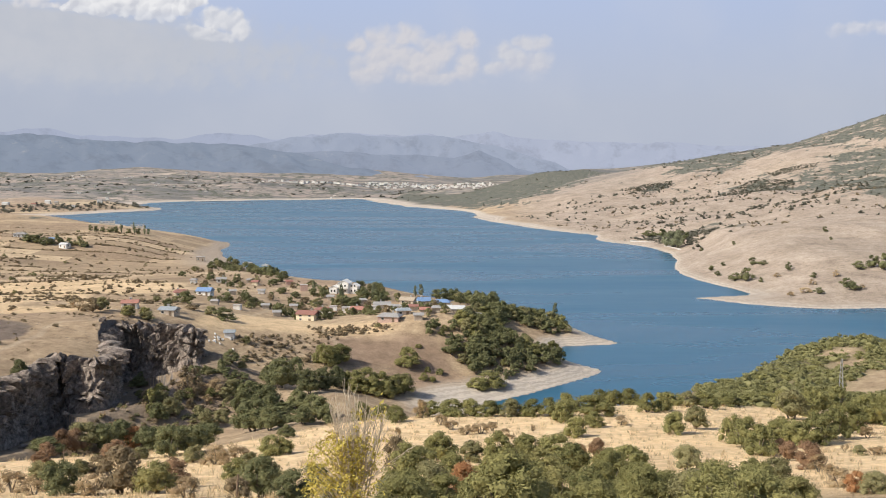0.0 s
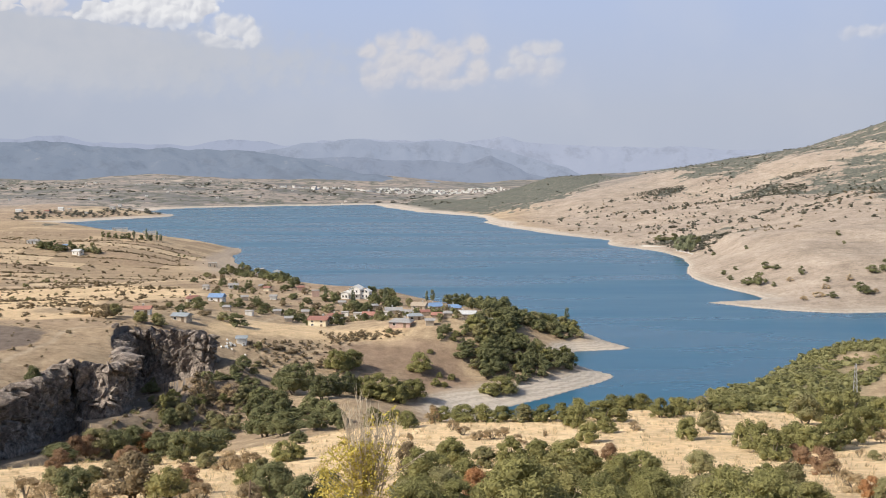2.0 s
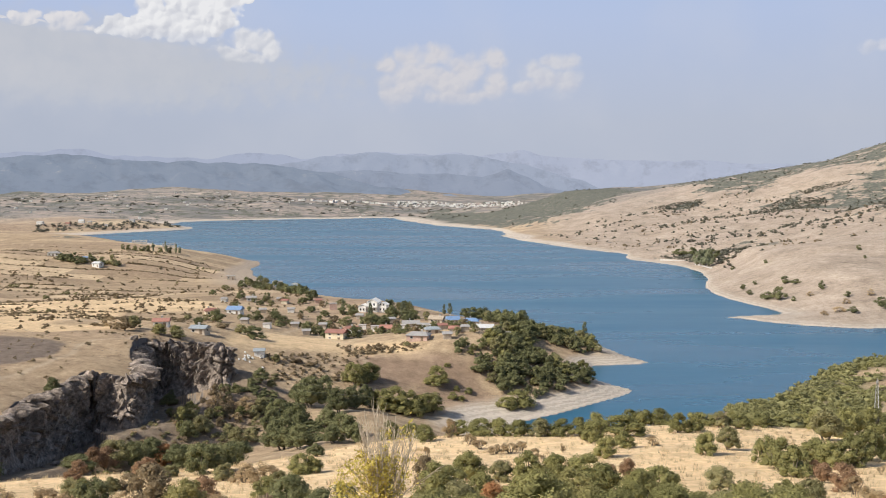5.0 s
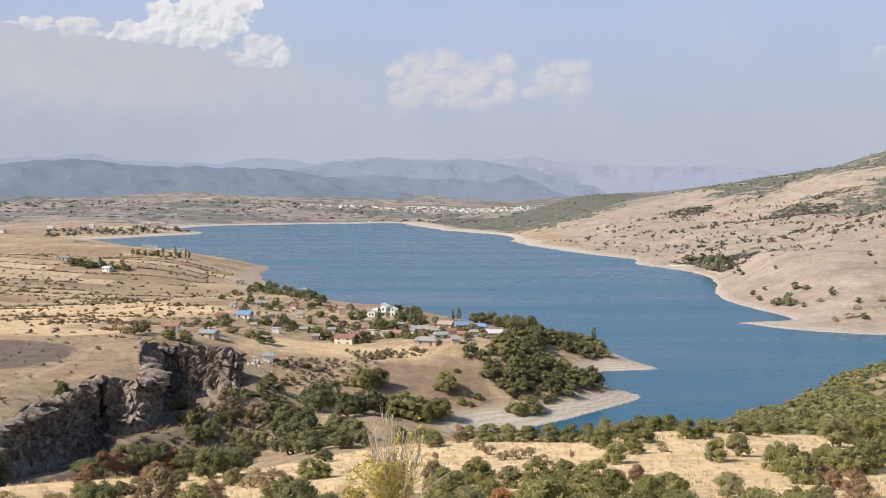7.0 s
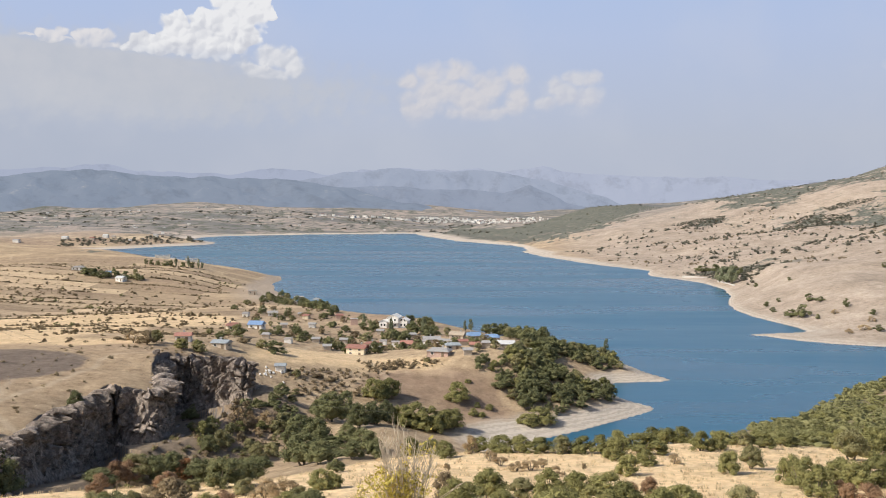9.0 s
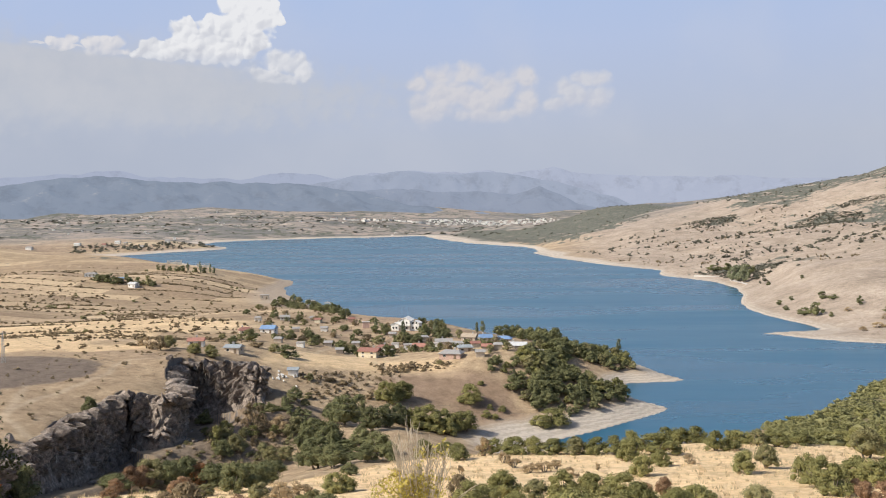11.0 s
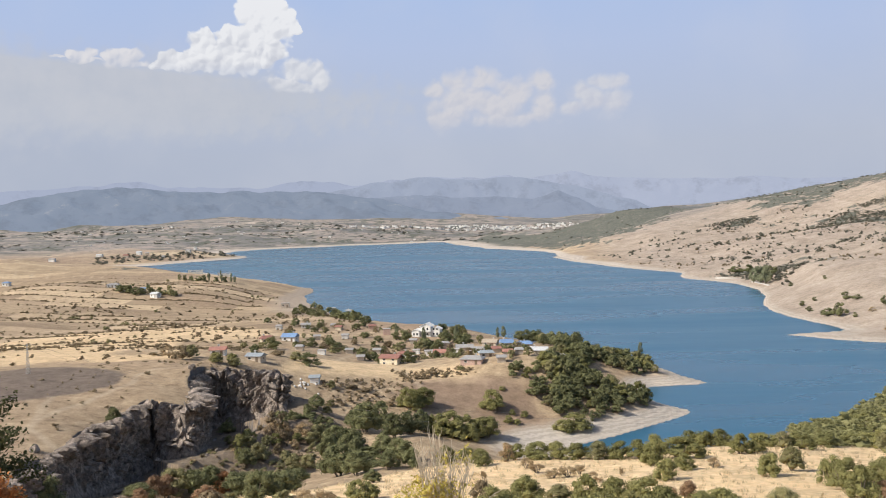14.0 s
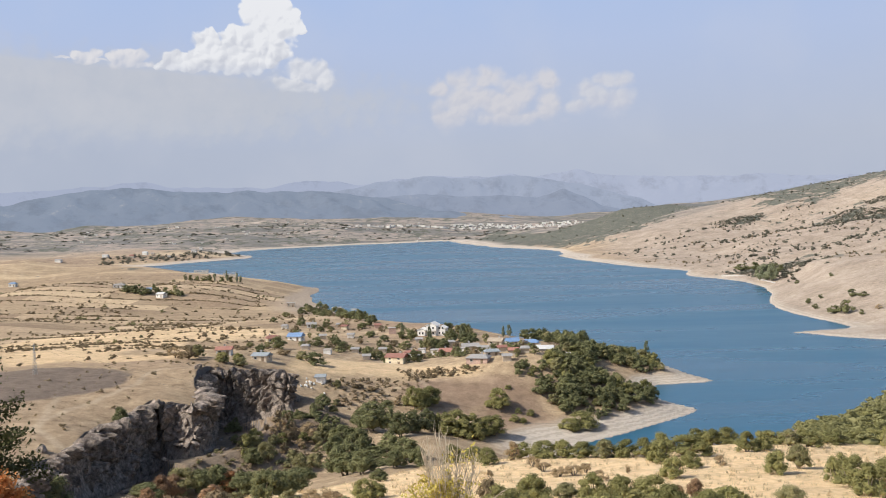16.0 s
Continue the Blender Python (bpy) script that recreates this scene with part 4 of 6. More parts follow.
DRY_BUSHES_WEST = [
    ("d", -25.5, 58.6, 1.7, 1.2), ("d", -28.3, 61.6, 1.9, 1.5), ("d", -13.4, 48.9, 1.7, 1.2), ("d", -21.6, 57.4, 1.8,
    1.4), ("d", -20.9, 86.4, 2.5, 1.8), ("d", -18.1, 82.8, 2.2, 2.0), ("o", -23.6, 89.4, 2.1, 1.6), ("d", -59.7,
    250.7, 5.9, 4.1), ("o", -16.4, 79.5, 1.9, 1.5), ("o", 36.3, 82.1, 1.3, 0.9), ("d", -32.1, 63.1, 2.2, 1.5), ("d",
    -32.2, 58.5, 2.1, 1.7)]
SLOPE_OAKS = [
    ("g", 9.0, 51.1, 2.2, 2.2), ("g", 10.9, 55.5, 2.6, 2.2), ("g", 9.7, 45.4, 1.9, 1.7), ("g", 9.4, 39.6, 2.0, 1.5),
    ("g", 10.0, 37.2, 1.8, 1.4), ("g", 11.8, 38.6, 1.9, 1.3), ("g", 13.9, 41.5, 2.1, 1.8), ("o", 17.9, 50.7, 1.8,
    1.7), ("o", 13.3, 35.7, 1.5, 1.1), ("g", 18.4, 56.1, 1.7, 1.4), ("g", -2.3, 58.7, 2.8, 2.4), ("g", -0.2, 77.4,
    2.8, 2.5), ("g", -1.6, 66.8, 2.8, 2.0), ("g", 0.6, 59.7, 2.2, 1.7)]
SLOPE_OAKS_MIDDLE = [
    ("o", 2.3, 76.2, 2.3, 1.7), ("g", 4.4, 75.7, 2.9, 2.5), ("g", 6.6, 75.4, 2.7, 2.3), ("g", 9.0, 74.9, 3.2, 2.3),
    ("g", 8.3, 60.7, 2.6, 2.2), ("y", 5.9, 55.6, 2.4, 2.0), ("g", 3.2, 56.1, 2.0, 1.7), ("y", 1.9, 47.6, 2.0, 1.5),
    ("y", 3.0, 39.3, 1.9, 1.5), ("y", 4.9, 39.1, 2.1, 1.7), ("g", 7.9, 47.7, 2.0, 1.7), ("o", -0.6, 44.0, 2.1, 1.9),
    ("o", -2.0, 39.6, 1.9, 1.4), ("o", 20.8, 45.0, 1.4, 1.1)]
SLOPE_OAKS_WEST = [
    ("g", -9.4, 48.3, 2.3, 2.2), ("g", -78.1, 184.9, 5.7, 3.5), ("o", -75.4, 198.3, 6.1, 5.4), ("g", -71.7, 199.6,
    6.6, 6.6), ("g", -70.5, 206.7, 5.6, 5.6), ("g", -63.3, 203.6, 6.2, 6.2), ("g", -27.8, 95.7, 3.5, 3.2), ("g",
    -26.4, 97.9, 3.6, 3.2), ("g", -28.6, 113.1, 4.1, 3.1), ("g", -23.7, 58.1, 2.3, 2.2), ("y", -17.6, 57.3, 2.4, 2.0),
    ("g", -6.8, 42.7, 1.8, 1.5), ("o", -7.8, 57.7, 1.7, 1.4), ("g", -4.5, 40.3, 1.7, 1.2), ("g", -88.0, 165.3, 6.8,
    7.3), ("o", -88.5, 155.8, 5.5, 5.5)]
RAVINE_TREES = [
    ("w", -44.5, 260.4, 8.6, 8.3), ("w", -48.9, 266.2, 5.0, 4.4), ("w", -44.0, 283.8, 7.8, 7.8),
    ("w", -35.6, 250.4, 6.9, 6.6), ("w", -36.2, 291.4, 9.3, 7.0), ("w", -33.8, 301.7, 6.6, 6.9),
    ("w", -36.4, 237.9, 6.0, 4.7), ("w", -31.0, 228.8, 7.8, 5.5), ("w", -29.0, 196.9, 4.8, 3.7),
    ("w", -24.5, 198.4, 5.0, 4.1), ("w", -41.9, 208.8, 8.6, 7.2), ("w", -35.8, 196.1, 5.9, 5.0),
    ("w", -49.7, 234.1, 6.5, 6.0), ("w", -44.7, 239.8, 8.0, 6.1), ("w", -51.5, 249.0, 6.4, 5.0),
    ("o", -56.7, 252.2, 4.2, 3.7), ("o", -53.2, 226.7, 4.3, 3.3), ("o", -55.6, 222.7, 5.5, 4.3),
    ("o", -59.6, 230.4, 3.6, 2.6), ("w", -18.4, 110.9, 2.4, 1.6)]
RAVINE_SHRUBS = [
    ("o", -57.3, 247.8, 4.2, 3.3), ("w", -59.7, 267.6, 5.1, 3.9), ("w", -61.9, 264.8, 3.0, 2.7),
    ("w", -65.7, 262.2, 2.9, 2.4), ("o", -67.4, 325.5, 4.3, 2.5), ("o", -64.8, 310.5, 3.1, 2.1),
    ("o", -56.8, 267.5, 3.0, 2.1), ("o", -50.7, 268.9, 3.3, 2.4), ("o", -70.4, 265.6, 2.4, 2.1),
    ("o", -65.3, 252.9, 2.8, 2.0), ("o", -56.1, 256.3, 3.1, 2.3), ("b", -60.9, 329.1, 3.6, 1.5),
    ("b", -56.1, 329.8, 4.0, 1.6), ("b", -46.1, 321.4, 3.2, 1.6), ("w", -95.8, 214.5, 4.2, 4.0),
    ("w", -94.6, 218.6, 3.4, 3.2), ("g", -88, 276, 2.6, 2.4), ("o", -69, 231, 3.6, 2.6),
    ("g", -67.0, 222.2, 4.7, 4.2), ("o", -65.2, 226.2, 4.3, 4.3), ("g", -84.7, 263.1, 4.5, 3.2)]
GULLY_COVER = [(-70, 265), (-60, 265), (-49, 259), (-36, 232), (-33, 201), (-47, 248), (-60, 259), (-68, 260)]
KNOLL_OAKS = [
    ("g", -40.0, 321.3, 7.9, 7.6), ("g", -35.4, 326.2, 7.7, 6.5), ("g", -29.0, 303.0, 6.6, 6.8), ("g", -24.8, 305.0,
    7.2, 7.6), ("g", -20.6, 307.0, 7.2, 7.2), ("g", -16.6, 308.0, 6.8, 6.4), ("g", -26.6, 300.5, 6.0, 5.8), ("g", -18.4,
    303.0, 6.2, 5.6), ("g", -22.4, 301.0, 6.4, 6.0), ("g", -13.3, 310.2, 8.4, 6.9), ("g", -12.3, 334.2, 8.6, 6.3), ("g", -5.3, 332.0, 2.3, 2.0), ("g",
    -1.0, 332.0, 3.3, 2.3), ("g", -6.6, 326.9, 3.3, 2.3), ("g", -3.7, 326.2, 2.5, 1.9), ("g", -8.9, 346.1, 2.4, 1.6),
    ("g", 16.4, 327.7, 8.7, 5.4), ("g", 11.8, 324.1, 6.7, 4.2)]
WOOD_RIM_POPLARS = [
    ("p", 60.9, 518.2, 2.7, 7.6), ("p", -67.7, 499.2, 2.1, 7.6), ("p", -50.7, 477.8, 2.5, 9.6), ("p", -36.0, 490.5,
    2.0, 7.5), ("p", -35.0, 488.4, 2.3, 8.6), ("p", -14.8, 510.3, 2.1, 6.0), ("p", -11.9, 517.1, 2.4, 6.7), ("p",
    225.9, 920.5, 10.8, 17.3), ("p", 224.4, 936.8, 12.1, 16.5), ("p", 222.2, 951.3, 10.1, 14.5)]
RIDGE_TREES = [
    ("g", -345.9, 940.9, 4.4, 6.6), ("g", -338.2, 934.8, 4.4, 7.7), ("g", -330.8, 932.7, 5.5, 5.5), ("g", -323.0,
    930.7, 6.6, 5.5), ("g", -317.5, 930.7, 6.6, 6.6), ("p", -312.1, 930.7, 3.8, 9.3), ("g", -304.3, 928.6, 4.4, 6.6),
    ("p", -298.8, 928.6, 3.3, 12.0), ("g", -295.6, 930.7, 4.4, 7.7), ("p", -290.9, 934.8, 3.3, 9.3), ("p", -288.9,
    940.9, 3.3, 7.2), ("g", -362.6, 837.7, 12.8, 6.9), ("g", -351.2, 834.0, 11.8, 8.8), ("g", -342.4, 830.4, 10.7,
    7.8), ("g", -355.9, 835.8, 9.8, 6.9), ("g", -336.9, 841.4, 7.9, 6.9), ("g", -323.5, 832.2, 8.8, 6.9), ("o",
    -315.5, 830.4, 8.8, 8.8), ("g", -309.9, 828.5, 6.8, 5.8)]
SHORE_SHRUBS_EAST = [
    ("g", 198.3, 649.5, 8.4, 6.1), ("g", 203.3, 641.0, 9.0, 9.8), ("g", 220.2, 680.1, 8.0, 5.6), ("g", 224.5, 671.2,
    6.3, 3.9), ("g", 232.0, 642.4, 5.7, 6.0), ("g", 237.0, 610.8, 5.0, 3.6), ("g", 246.1, 580.8, 8.2, 6.1), ("g",
    246.4, 573.2, 8.1, 4.7), ("g", 224.1, 568.2, 6.7, 4.0), ("d", 219.0, 577.0, 8.5, 3.4), ("d", 230.4, 596.3, 5.3,
    3.5), ("d", 249.2, 605.5, 5.7, 4.3), ("g", 268.6, 617.6, 9.4, 5.1), ("g", 277.7, 617.6, 9.4, 8.0), ("g", 280.9,
    610.8, 9.0, 10.8)]
SHORE_SHRUBS_EAST_FAR = [
    ("g", 199.0, 707.5, 5.0, 3.7), ("g", 208.2, 710.6, 4.2, 3.3), ("g", 195.5, 680.1, 5.6, 3.6), ("g", 209.1, 629.9,
    4.4, 3.3), ("d", 221.1, 632.6, 5.2, 3.0), ("d", 207.3, 568.2, 5.3, 3.0), ("g", 240.4, 793.0, 4.2, 3.3), ("g",
    303.6, 762.3, 4.5, 4.5), ("g", 226.9, 843.2, 5.0, 3.5), ("d", 252.0, 574.5, 4.1, 3.0), ("g", 292.5, 723.2, 3.4,
    2.6), ("g", 241.0, 959.7, 13.5, 9.0), ("g", 228.0, 1056.9, 14.9, 7.5), ("g", 237.9, 1045.4, 12.3, 8.6)]
VILLAGE_TREES = [
    ("w", -154, 564, 4.5, 3.2), ("w", -176, 727, 7.5, 5.5), ("w", -134, 552, 4.5, 4.0), ("o", -172, 663, 6.0, 4.0),
    ("w", -116, 521, 4.5, 3.0), ("w", -100, 443, 5.0, 4.5), ("w", -94, 453, 4.5, 4.2), ("w", -89, 449, 5.5, 3.4), ("b",
    -85, 473, 4.5, 3.0), ("w", -84, 498, 5.0, 3.4), ("w", -75, 485, 5.2, 3.6), ("b", -68, 471, 5.5, 3.5), ("w", -67,
    493, 5.5, 4.2), ("w", -68, 426, 4.4, 3.8), ("w", -62, 404, 4.2, 3.8), ("w", -48, 405, 4.6, 3.8), ("w", -46, 507,
    4.5, 4.2), ("o", -103, 439, 3.5, 3.0), ("w", -106, 435, 3.6, 3.0), ("w", -61, 468, 5.0, 3.4)]
VILLAGE_TREES_FRONT = [
    ("o", -23, 370, 3.2, 2.2), ("o", -25, 364, 2.6, 1.8), ("o", -119, 423, 4.0, 2.6), ("b", -95, 362, 6.0, 2.2), ("o",
    -126, 420, 4.2, 2.6), ("w", -97, 544, 5.2, 3.8), ("w", -95, 556, 5.5, 4.2), ("b", -109, 548, 5.5, 3.0), ("b", -118,
    548, 4.5, 2.6)]
FARM_TREES = [
    ("y", -103.4, 312.9, 6.0, 3.6), ("o", -97.5, 314.5, 5.0, 3.0), ("b", -114.5, 310.9, 5.5, 4.8), ("d", -120.1, 313.6, 4.8, 4.4), ("o", -113.4,
    317.1, 5.2, 4.5), ("g", -99.8, 318.5, 4.5, 3.4), ("w", -99.5, 345.4, 5.3, 4.5), ("w", -112.7, 418.0, 7.4, 5.9),
    ("o", -87.4, 358.5, 4.6, 3.4), ("w", -81.7, 353.0, 7.5, 4.6), ("w", -72.3, 421.7, 6.4, 5.5), ("w", -49.3, 397.4,
    5.6, 5.1)]
SLOPE_EAST = [(-3, 50), (3, 49), (10, 45), (14, 45), (17, 43), (9, 23), (5, 21), (2, 22), (-1, 22)]
SLOPE_WEST = [(-78, 178), (-71, 201), (-24, 98), (-17, 81), (-9, 64), (-4, 29), (-8, 36), (-19, 71), (-31, 84), (-24, 56)]
WOOD_UPPER = [(-20, 358), (-14, 361), (6, 366), (12, 409), (18, 468), (50, 480), (57, 428), (47, 424), (35, 423), (29, 427), (22, 393), (3, 355)]
WOOD_BEHIND = [(-6, 518), (27, 608), (36, 527), (18, 473), (5, 507)]
FAR_PLAIN = [(-1490, 2454), (-1225, 2661), (-939, 2738), (-248, 2937), (106, 2374), (143, 3213), (-367, 3402), (-930, 3277), (-1537, 3343), (-1924, 3171)]
WOOD_LOWER = [(1, 351), (22, 382), (46, 380), (46, 361), (36, 348), (21, 334), (13, 334), (3, 342)]
VILLAGE_FRONT = [(-97, 450), (-62, 466), (-24, 486), (2, 467), (3, 366), (-19, 379), (-58, 440), (-87, 426)]
VILLAGE = [(-143, 533), (-179, 788), (-86, 553), (-43, 500), (-25, 495), (-19, 386), (-59, 442), (-90, 430)]
SHORE_GROVE = [(-189, 789), (-185, 836), (-147, 763), (-93, 576), (-91, 551), (-115, 575), (-173, 732)]
VILLA_GROVE = [(-63, 491), (-60, 512), (-35, 524), (-27, 489), (-29, 467), (-45, 458), (-56, 465)]
GREEN_HILL_COVER = [(52, 194), (60, 195), (72, 212), (86, 224), (96, 226), (104, 215), (105, 182), (87, 150), (73, 149), (65, 156), (55, 154), (42, 152)]
WEST_FIELD = [(-574, 941), (-391, 845), (-322, 935), (-242, 905), (-124, 546), (-111, 411), (-114, 280), (-187, 305)]
HEDGES = [(-375, 614), (-500, 850), (-420, 960), (-260, 930), (-207, 772), (-111, 411), (-115, 307), (-221, 360)]
EAST_SLOPE = [(109, 1603), (219, 1724), (390, 1817), (548, 1813), (585, 1271), (534, 941), (330, 578), (291, 689), (228, 749), (236, 939), (165, 1296)]
FAR_SPIT = [(-813, 1762), (-749, 1861), (-662, 1928), (-616, 2005), (-648, 2027), (-792, 1970), (-869, 1886)]
CLIFF_TALUS = [(-74, 250), (-65, 262), (-54, 256), (-56, 242), (-63, 231), (-70, 222), (-82, 252)]
TALUS = [(-78, 206), (-79, 229), (-68, 235), (-68, 249), (-59, 258), (-54, 239), (-53, 213), (-67, 215)]
PLATEAU_TUFTS = [(-128, 219), (-130, 279), (-107, 307), (-92, 340), (-92, 260), (-99, 229), (-99, 187)]
KNOLL_SCRUB = [(-77, 322), (-47, 357), (-38, 351), (-47, 322), (-61, 307), (-69, 318)]
PALE_FIELD_ROWS = [(-53, 366), (-27, 369), (-18, 359), (-47, 355)]
VILLAGE_WEST = [
    (-109.6, 334.2, 5.3, 2.1, 1.2, 8, "red", "white", 1), (-96.2, 334.9, 5.7, 2.1, 1.2, -12, "steel", "tan", 1),
    (-121.6, 442.5, 5.6, 2.3, 1.6, 25, "brick", "cream", 1), (-115.8, 464.4, 6.9, 2.5, 2.2, -8, "blue", "white", 1),
    (-125.6, 541.4, 5.2, 2.2, 1.3, 10, "grey", "white", 1), (-137.9, 528.5, 3.2, 2.1, 0.6, 0, "grey", "white", 1),
    (-73.3, 326.9, 3.2, 2.1, 0.8, 5, "steel", "white", 1), (-94.3, 496.0, 3.2, 2.1, 0.6, 0, "grey", "white", 1),
    (-111.0, 548.6, 3.2, 2.1, 0.6, 5, "grey", "tan", 1), (-72.9, 418.0, 3.2, 2.1, 0.7, 10, "grey", "tan", 1), (-106.2,
    482.0, 3.2, 2.1, 0.9, 15, "grey", "tan", 1), (-90.2, 418.0, 3.2, 2.1, 0.5, 0, "flat", "white", 1), (-106.6, 542.6,
    3.4, 2.1, 1.0, -10, "brick", "cream", 1), (-81.5, 437.7, 3.2, 2.1, 0.8, 5, "grey", "tan", 1), (-101.2, 422.6, 3.2,
    2.1, 0.5, 0, "grey", "tan", 1)]
VILLAGE_MIDDLE = [
    (-74.2, 509.2, 3.8, 3.6, 0.6, 10, "flat", "pink", 2), (-56.4, 397.4, 8.0, 3.3, 1.6, -15, "brick", "cream", 2),
    (-55.8, 443.5, 7.0, 2.1, 1.0, -5, "brick", "white", 1), (-45.3, 446.4, 4.0, 2.4, 0.5, 5, "flat", "white", 1),
    (-39.5, 443.5, 6.1, 2.1, 1.8, -5, "red", "tan", 1), (-20.7, 371.3, 8.3, 2.1, 1.5, -12, "grey", "pink", 1), (-29.4,
    459.3, 7.8, 2.2, 1.6, 8, "grey", "tan", 1), (-32.6, 450.3, 3.8, 2.1, 0.5, 0, "flat", "white", 1), (-87.7, 545.0,
    4.0, 2.1, 1.0, 10, "brick", "pink", 1), (-70.5, 450.3, 3.2, 2.1, 0.8, 0, "grey", "tan", 1), (-51.9, 451.3, 3.2,
    2.1, 0.5, 0, "flat", "white", 1), (-40.0, 475.7, 3.5, 2.1, 0.8, 15, "grey", "tan", 1), (-56.8, 482.0, 3.2, 2.1,
    0.9, 0, "grey", "tan", 1)]
VILLAGE_EAST = [
    (-21.9, 449.3, 3.2, 2.4, 0.8, 0, "grey", "white", 1), (-15.8, 380.4, 5.6, 2.1, 1.1, 10, "steel", "tan", 1),
    (-17.4, 472.6, 7.0, 2.1, 1.9, -15, "tan", "tan", 1), (-9.4, 467.4, 5.9, 2.1, 2.2, 15, "blue", "tan", 1), (-0.6,
    464.4, 7.4, 2.1, 1.6, -5, "blue", "tan", 1), (5.1, 392.2, 7.1, 2.1, 1.6, -8, "pale", "tan", 1), (-7.2, 377.9, 3.6,
    2.1, 1.1, 0, "red", "tan", 1), (14.8, 409.8, 3.2, 2.1, 0.2, 0, "flat", "white", 1), (25.2, 506.9, 3.2, 2.4, 0.9,
    10, "grey", "white", 1), (-12.0, 388.8, 3.2, 2.1, 0.9, 10, "brick", "tan", 1), (-2.7, 380.4, 3.2, 2.1, 0.7, 0,
    "grey", "tan", 1), (-25.3, 453.3, 3.2, 2.1, 0.8, -10, "grey", "white", 1), (-9.6, 368.9, 3.2, 2.1, 0.7, 5, "grey",
    "tan", 1)]
FARMS = [
    (-379.2, 860.0, 10.0, 3.0, 1.5, 6, "grey", "white", 1), (-324.9, 823.1, 7.8, 3.4, 1.9, -20, "pale", "white", 1),
    (-342.6, 839.5, 4.4, 3.0, 2.0, 0, "blue", "tan", 1), (-534.8, 953.4, 7.1, 3.4, 1.7, 0, "blue", "white", 1),
    (-203.6, 803.5, 6.8, 3.8, 0.9, 10, "flat", "tan", 1), (-162.1, 793.0, 7.6, 2.8, 0.9, 5, "flat", "tan", 1),
    (-145.5, 784.3, 5.8, 2.8, 1.4, 0, "grey", "tan", 1)]
SPIT_FARMS = [
    (-712.4, 1996.4, 9.5, 5.9, 3.5, 0, "grey", "white", 1), (-809.6, 1970.3, 10.4, 4.6, 3.5, 0, "pale", "white", 1),
    (-744.6, 1936.1, 6.1, 4.6, 2.3, 0, "grey", "white", 1), (-869.5, 1910.8, 12.1, 4.5, 2.2, 0, "pale", "white", 1),
    (-813.4, 1910.8, 9.1, 4.5, 3.4, 0, "brick", "tan", 1), (-891.0, 2552.3, 6.8, 6.0, 3.0, 0, "grey", "white", 1),
    (-927.2, 1824.8, 11.6, 5.4, 2.1, 0, "grey", "white", 1), (-792.3, 1970.3, 7.3, 4.6, 2.3, 0, "grey", "tan", 1)]
LIBRARY = {}


KINDS = {"trees on the ridge": "fruit_tree", "trees of the lakeside wood": "oak", "trees in the ravine": "oak", "oaks on the bare knoll": "oak", "trees of the village": "fruit_tree",
         "shrubs on the far bank": "shrub", "shrubs on the scree": "shrub", "autumn bushes on the slope": "shrub", "dry bushes on the field": "shrub", "dry bushes on the slope": "shrub"}


def tree_model(kind, fine, group, variant, place):
    """The model of a kind, built where it is first needed; later ones are copies."""
    key = (kind, fine, group, variant)
    if key in LIBRARY:
        return LIBRARY[key], False
    lobes, leaves, leaf = {"close": (34, 4700, 0.023), "near": (28, 2500, 0.033), "middle": (20, 760, 0.050), "far": (12, 310, 0.070)}[fine]
    if kind == "d":
        lobes, leaves, leaf = 16, leaves * 3 // 4, leaf * 0.85
    name = "poplar" if kind == "p" else KINDS.get(group, "bush")
    seed = sum(ord(c) * (i + 3) for i, c in enumerate(f"{kind}{fine}{group}{variant}"))
    ob = tree(name, kind, seed, lobes, leaves, leaf, f"{LOOKS[kind]} {place}", group, sparse=0.35 if kind == "d" else 0.0, stems=2 if name in ("oak", "poplar", "fruit_tree") else 4)
    LIBRARY[key] = ob
    return ob, True


GROWTH = {"oak thicket on the field": 1.0, "bushes on the stubble field": 0.98, "bushes along the field edge": 1.0, "oak bushes below the viewpoint": 1.15, "bushes above the ravine": 1.25, "trees in the ravine": 1.0}


def plant(kind, x, y, wide, high, fine, group, place, rng):
    if fine == "near" and math.hypot(x, y) < 52:
        fine = "close"
    ob, fresh = tree_model(kind, fine, group, int(rng.integers(3)), place)
    m = pose(x, y, ground_z(x, y) - 0.05 * high, 0, 0, rng.uniform(0, 360)) @ Matrix.Diagonal((wide * GROWTH.get(group, 1.2), wide * 1.2 * rng.uniform(0.85, 1.15), high * (1.0 if "field" in group else 1.1), 1))
    if fresh:
        ob.matrix_basis = m
    else:
        twin = copy_thing(ob, Matrix.Identity(4))
        twin.matrix_basis = m


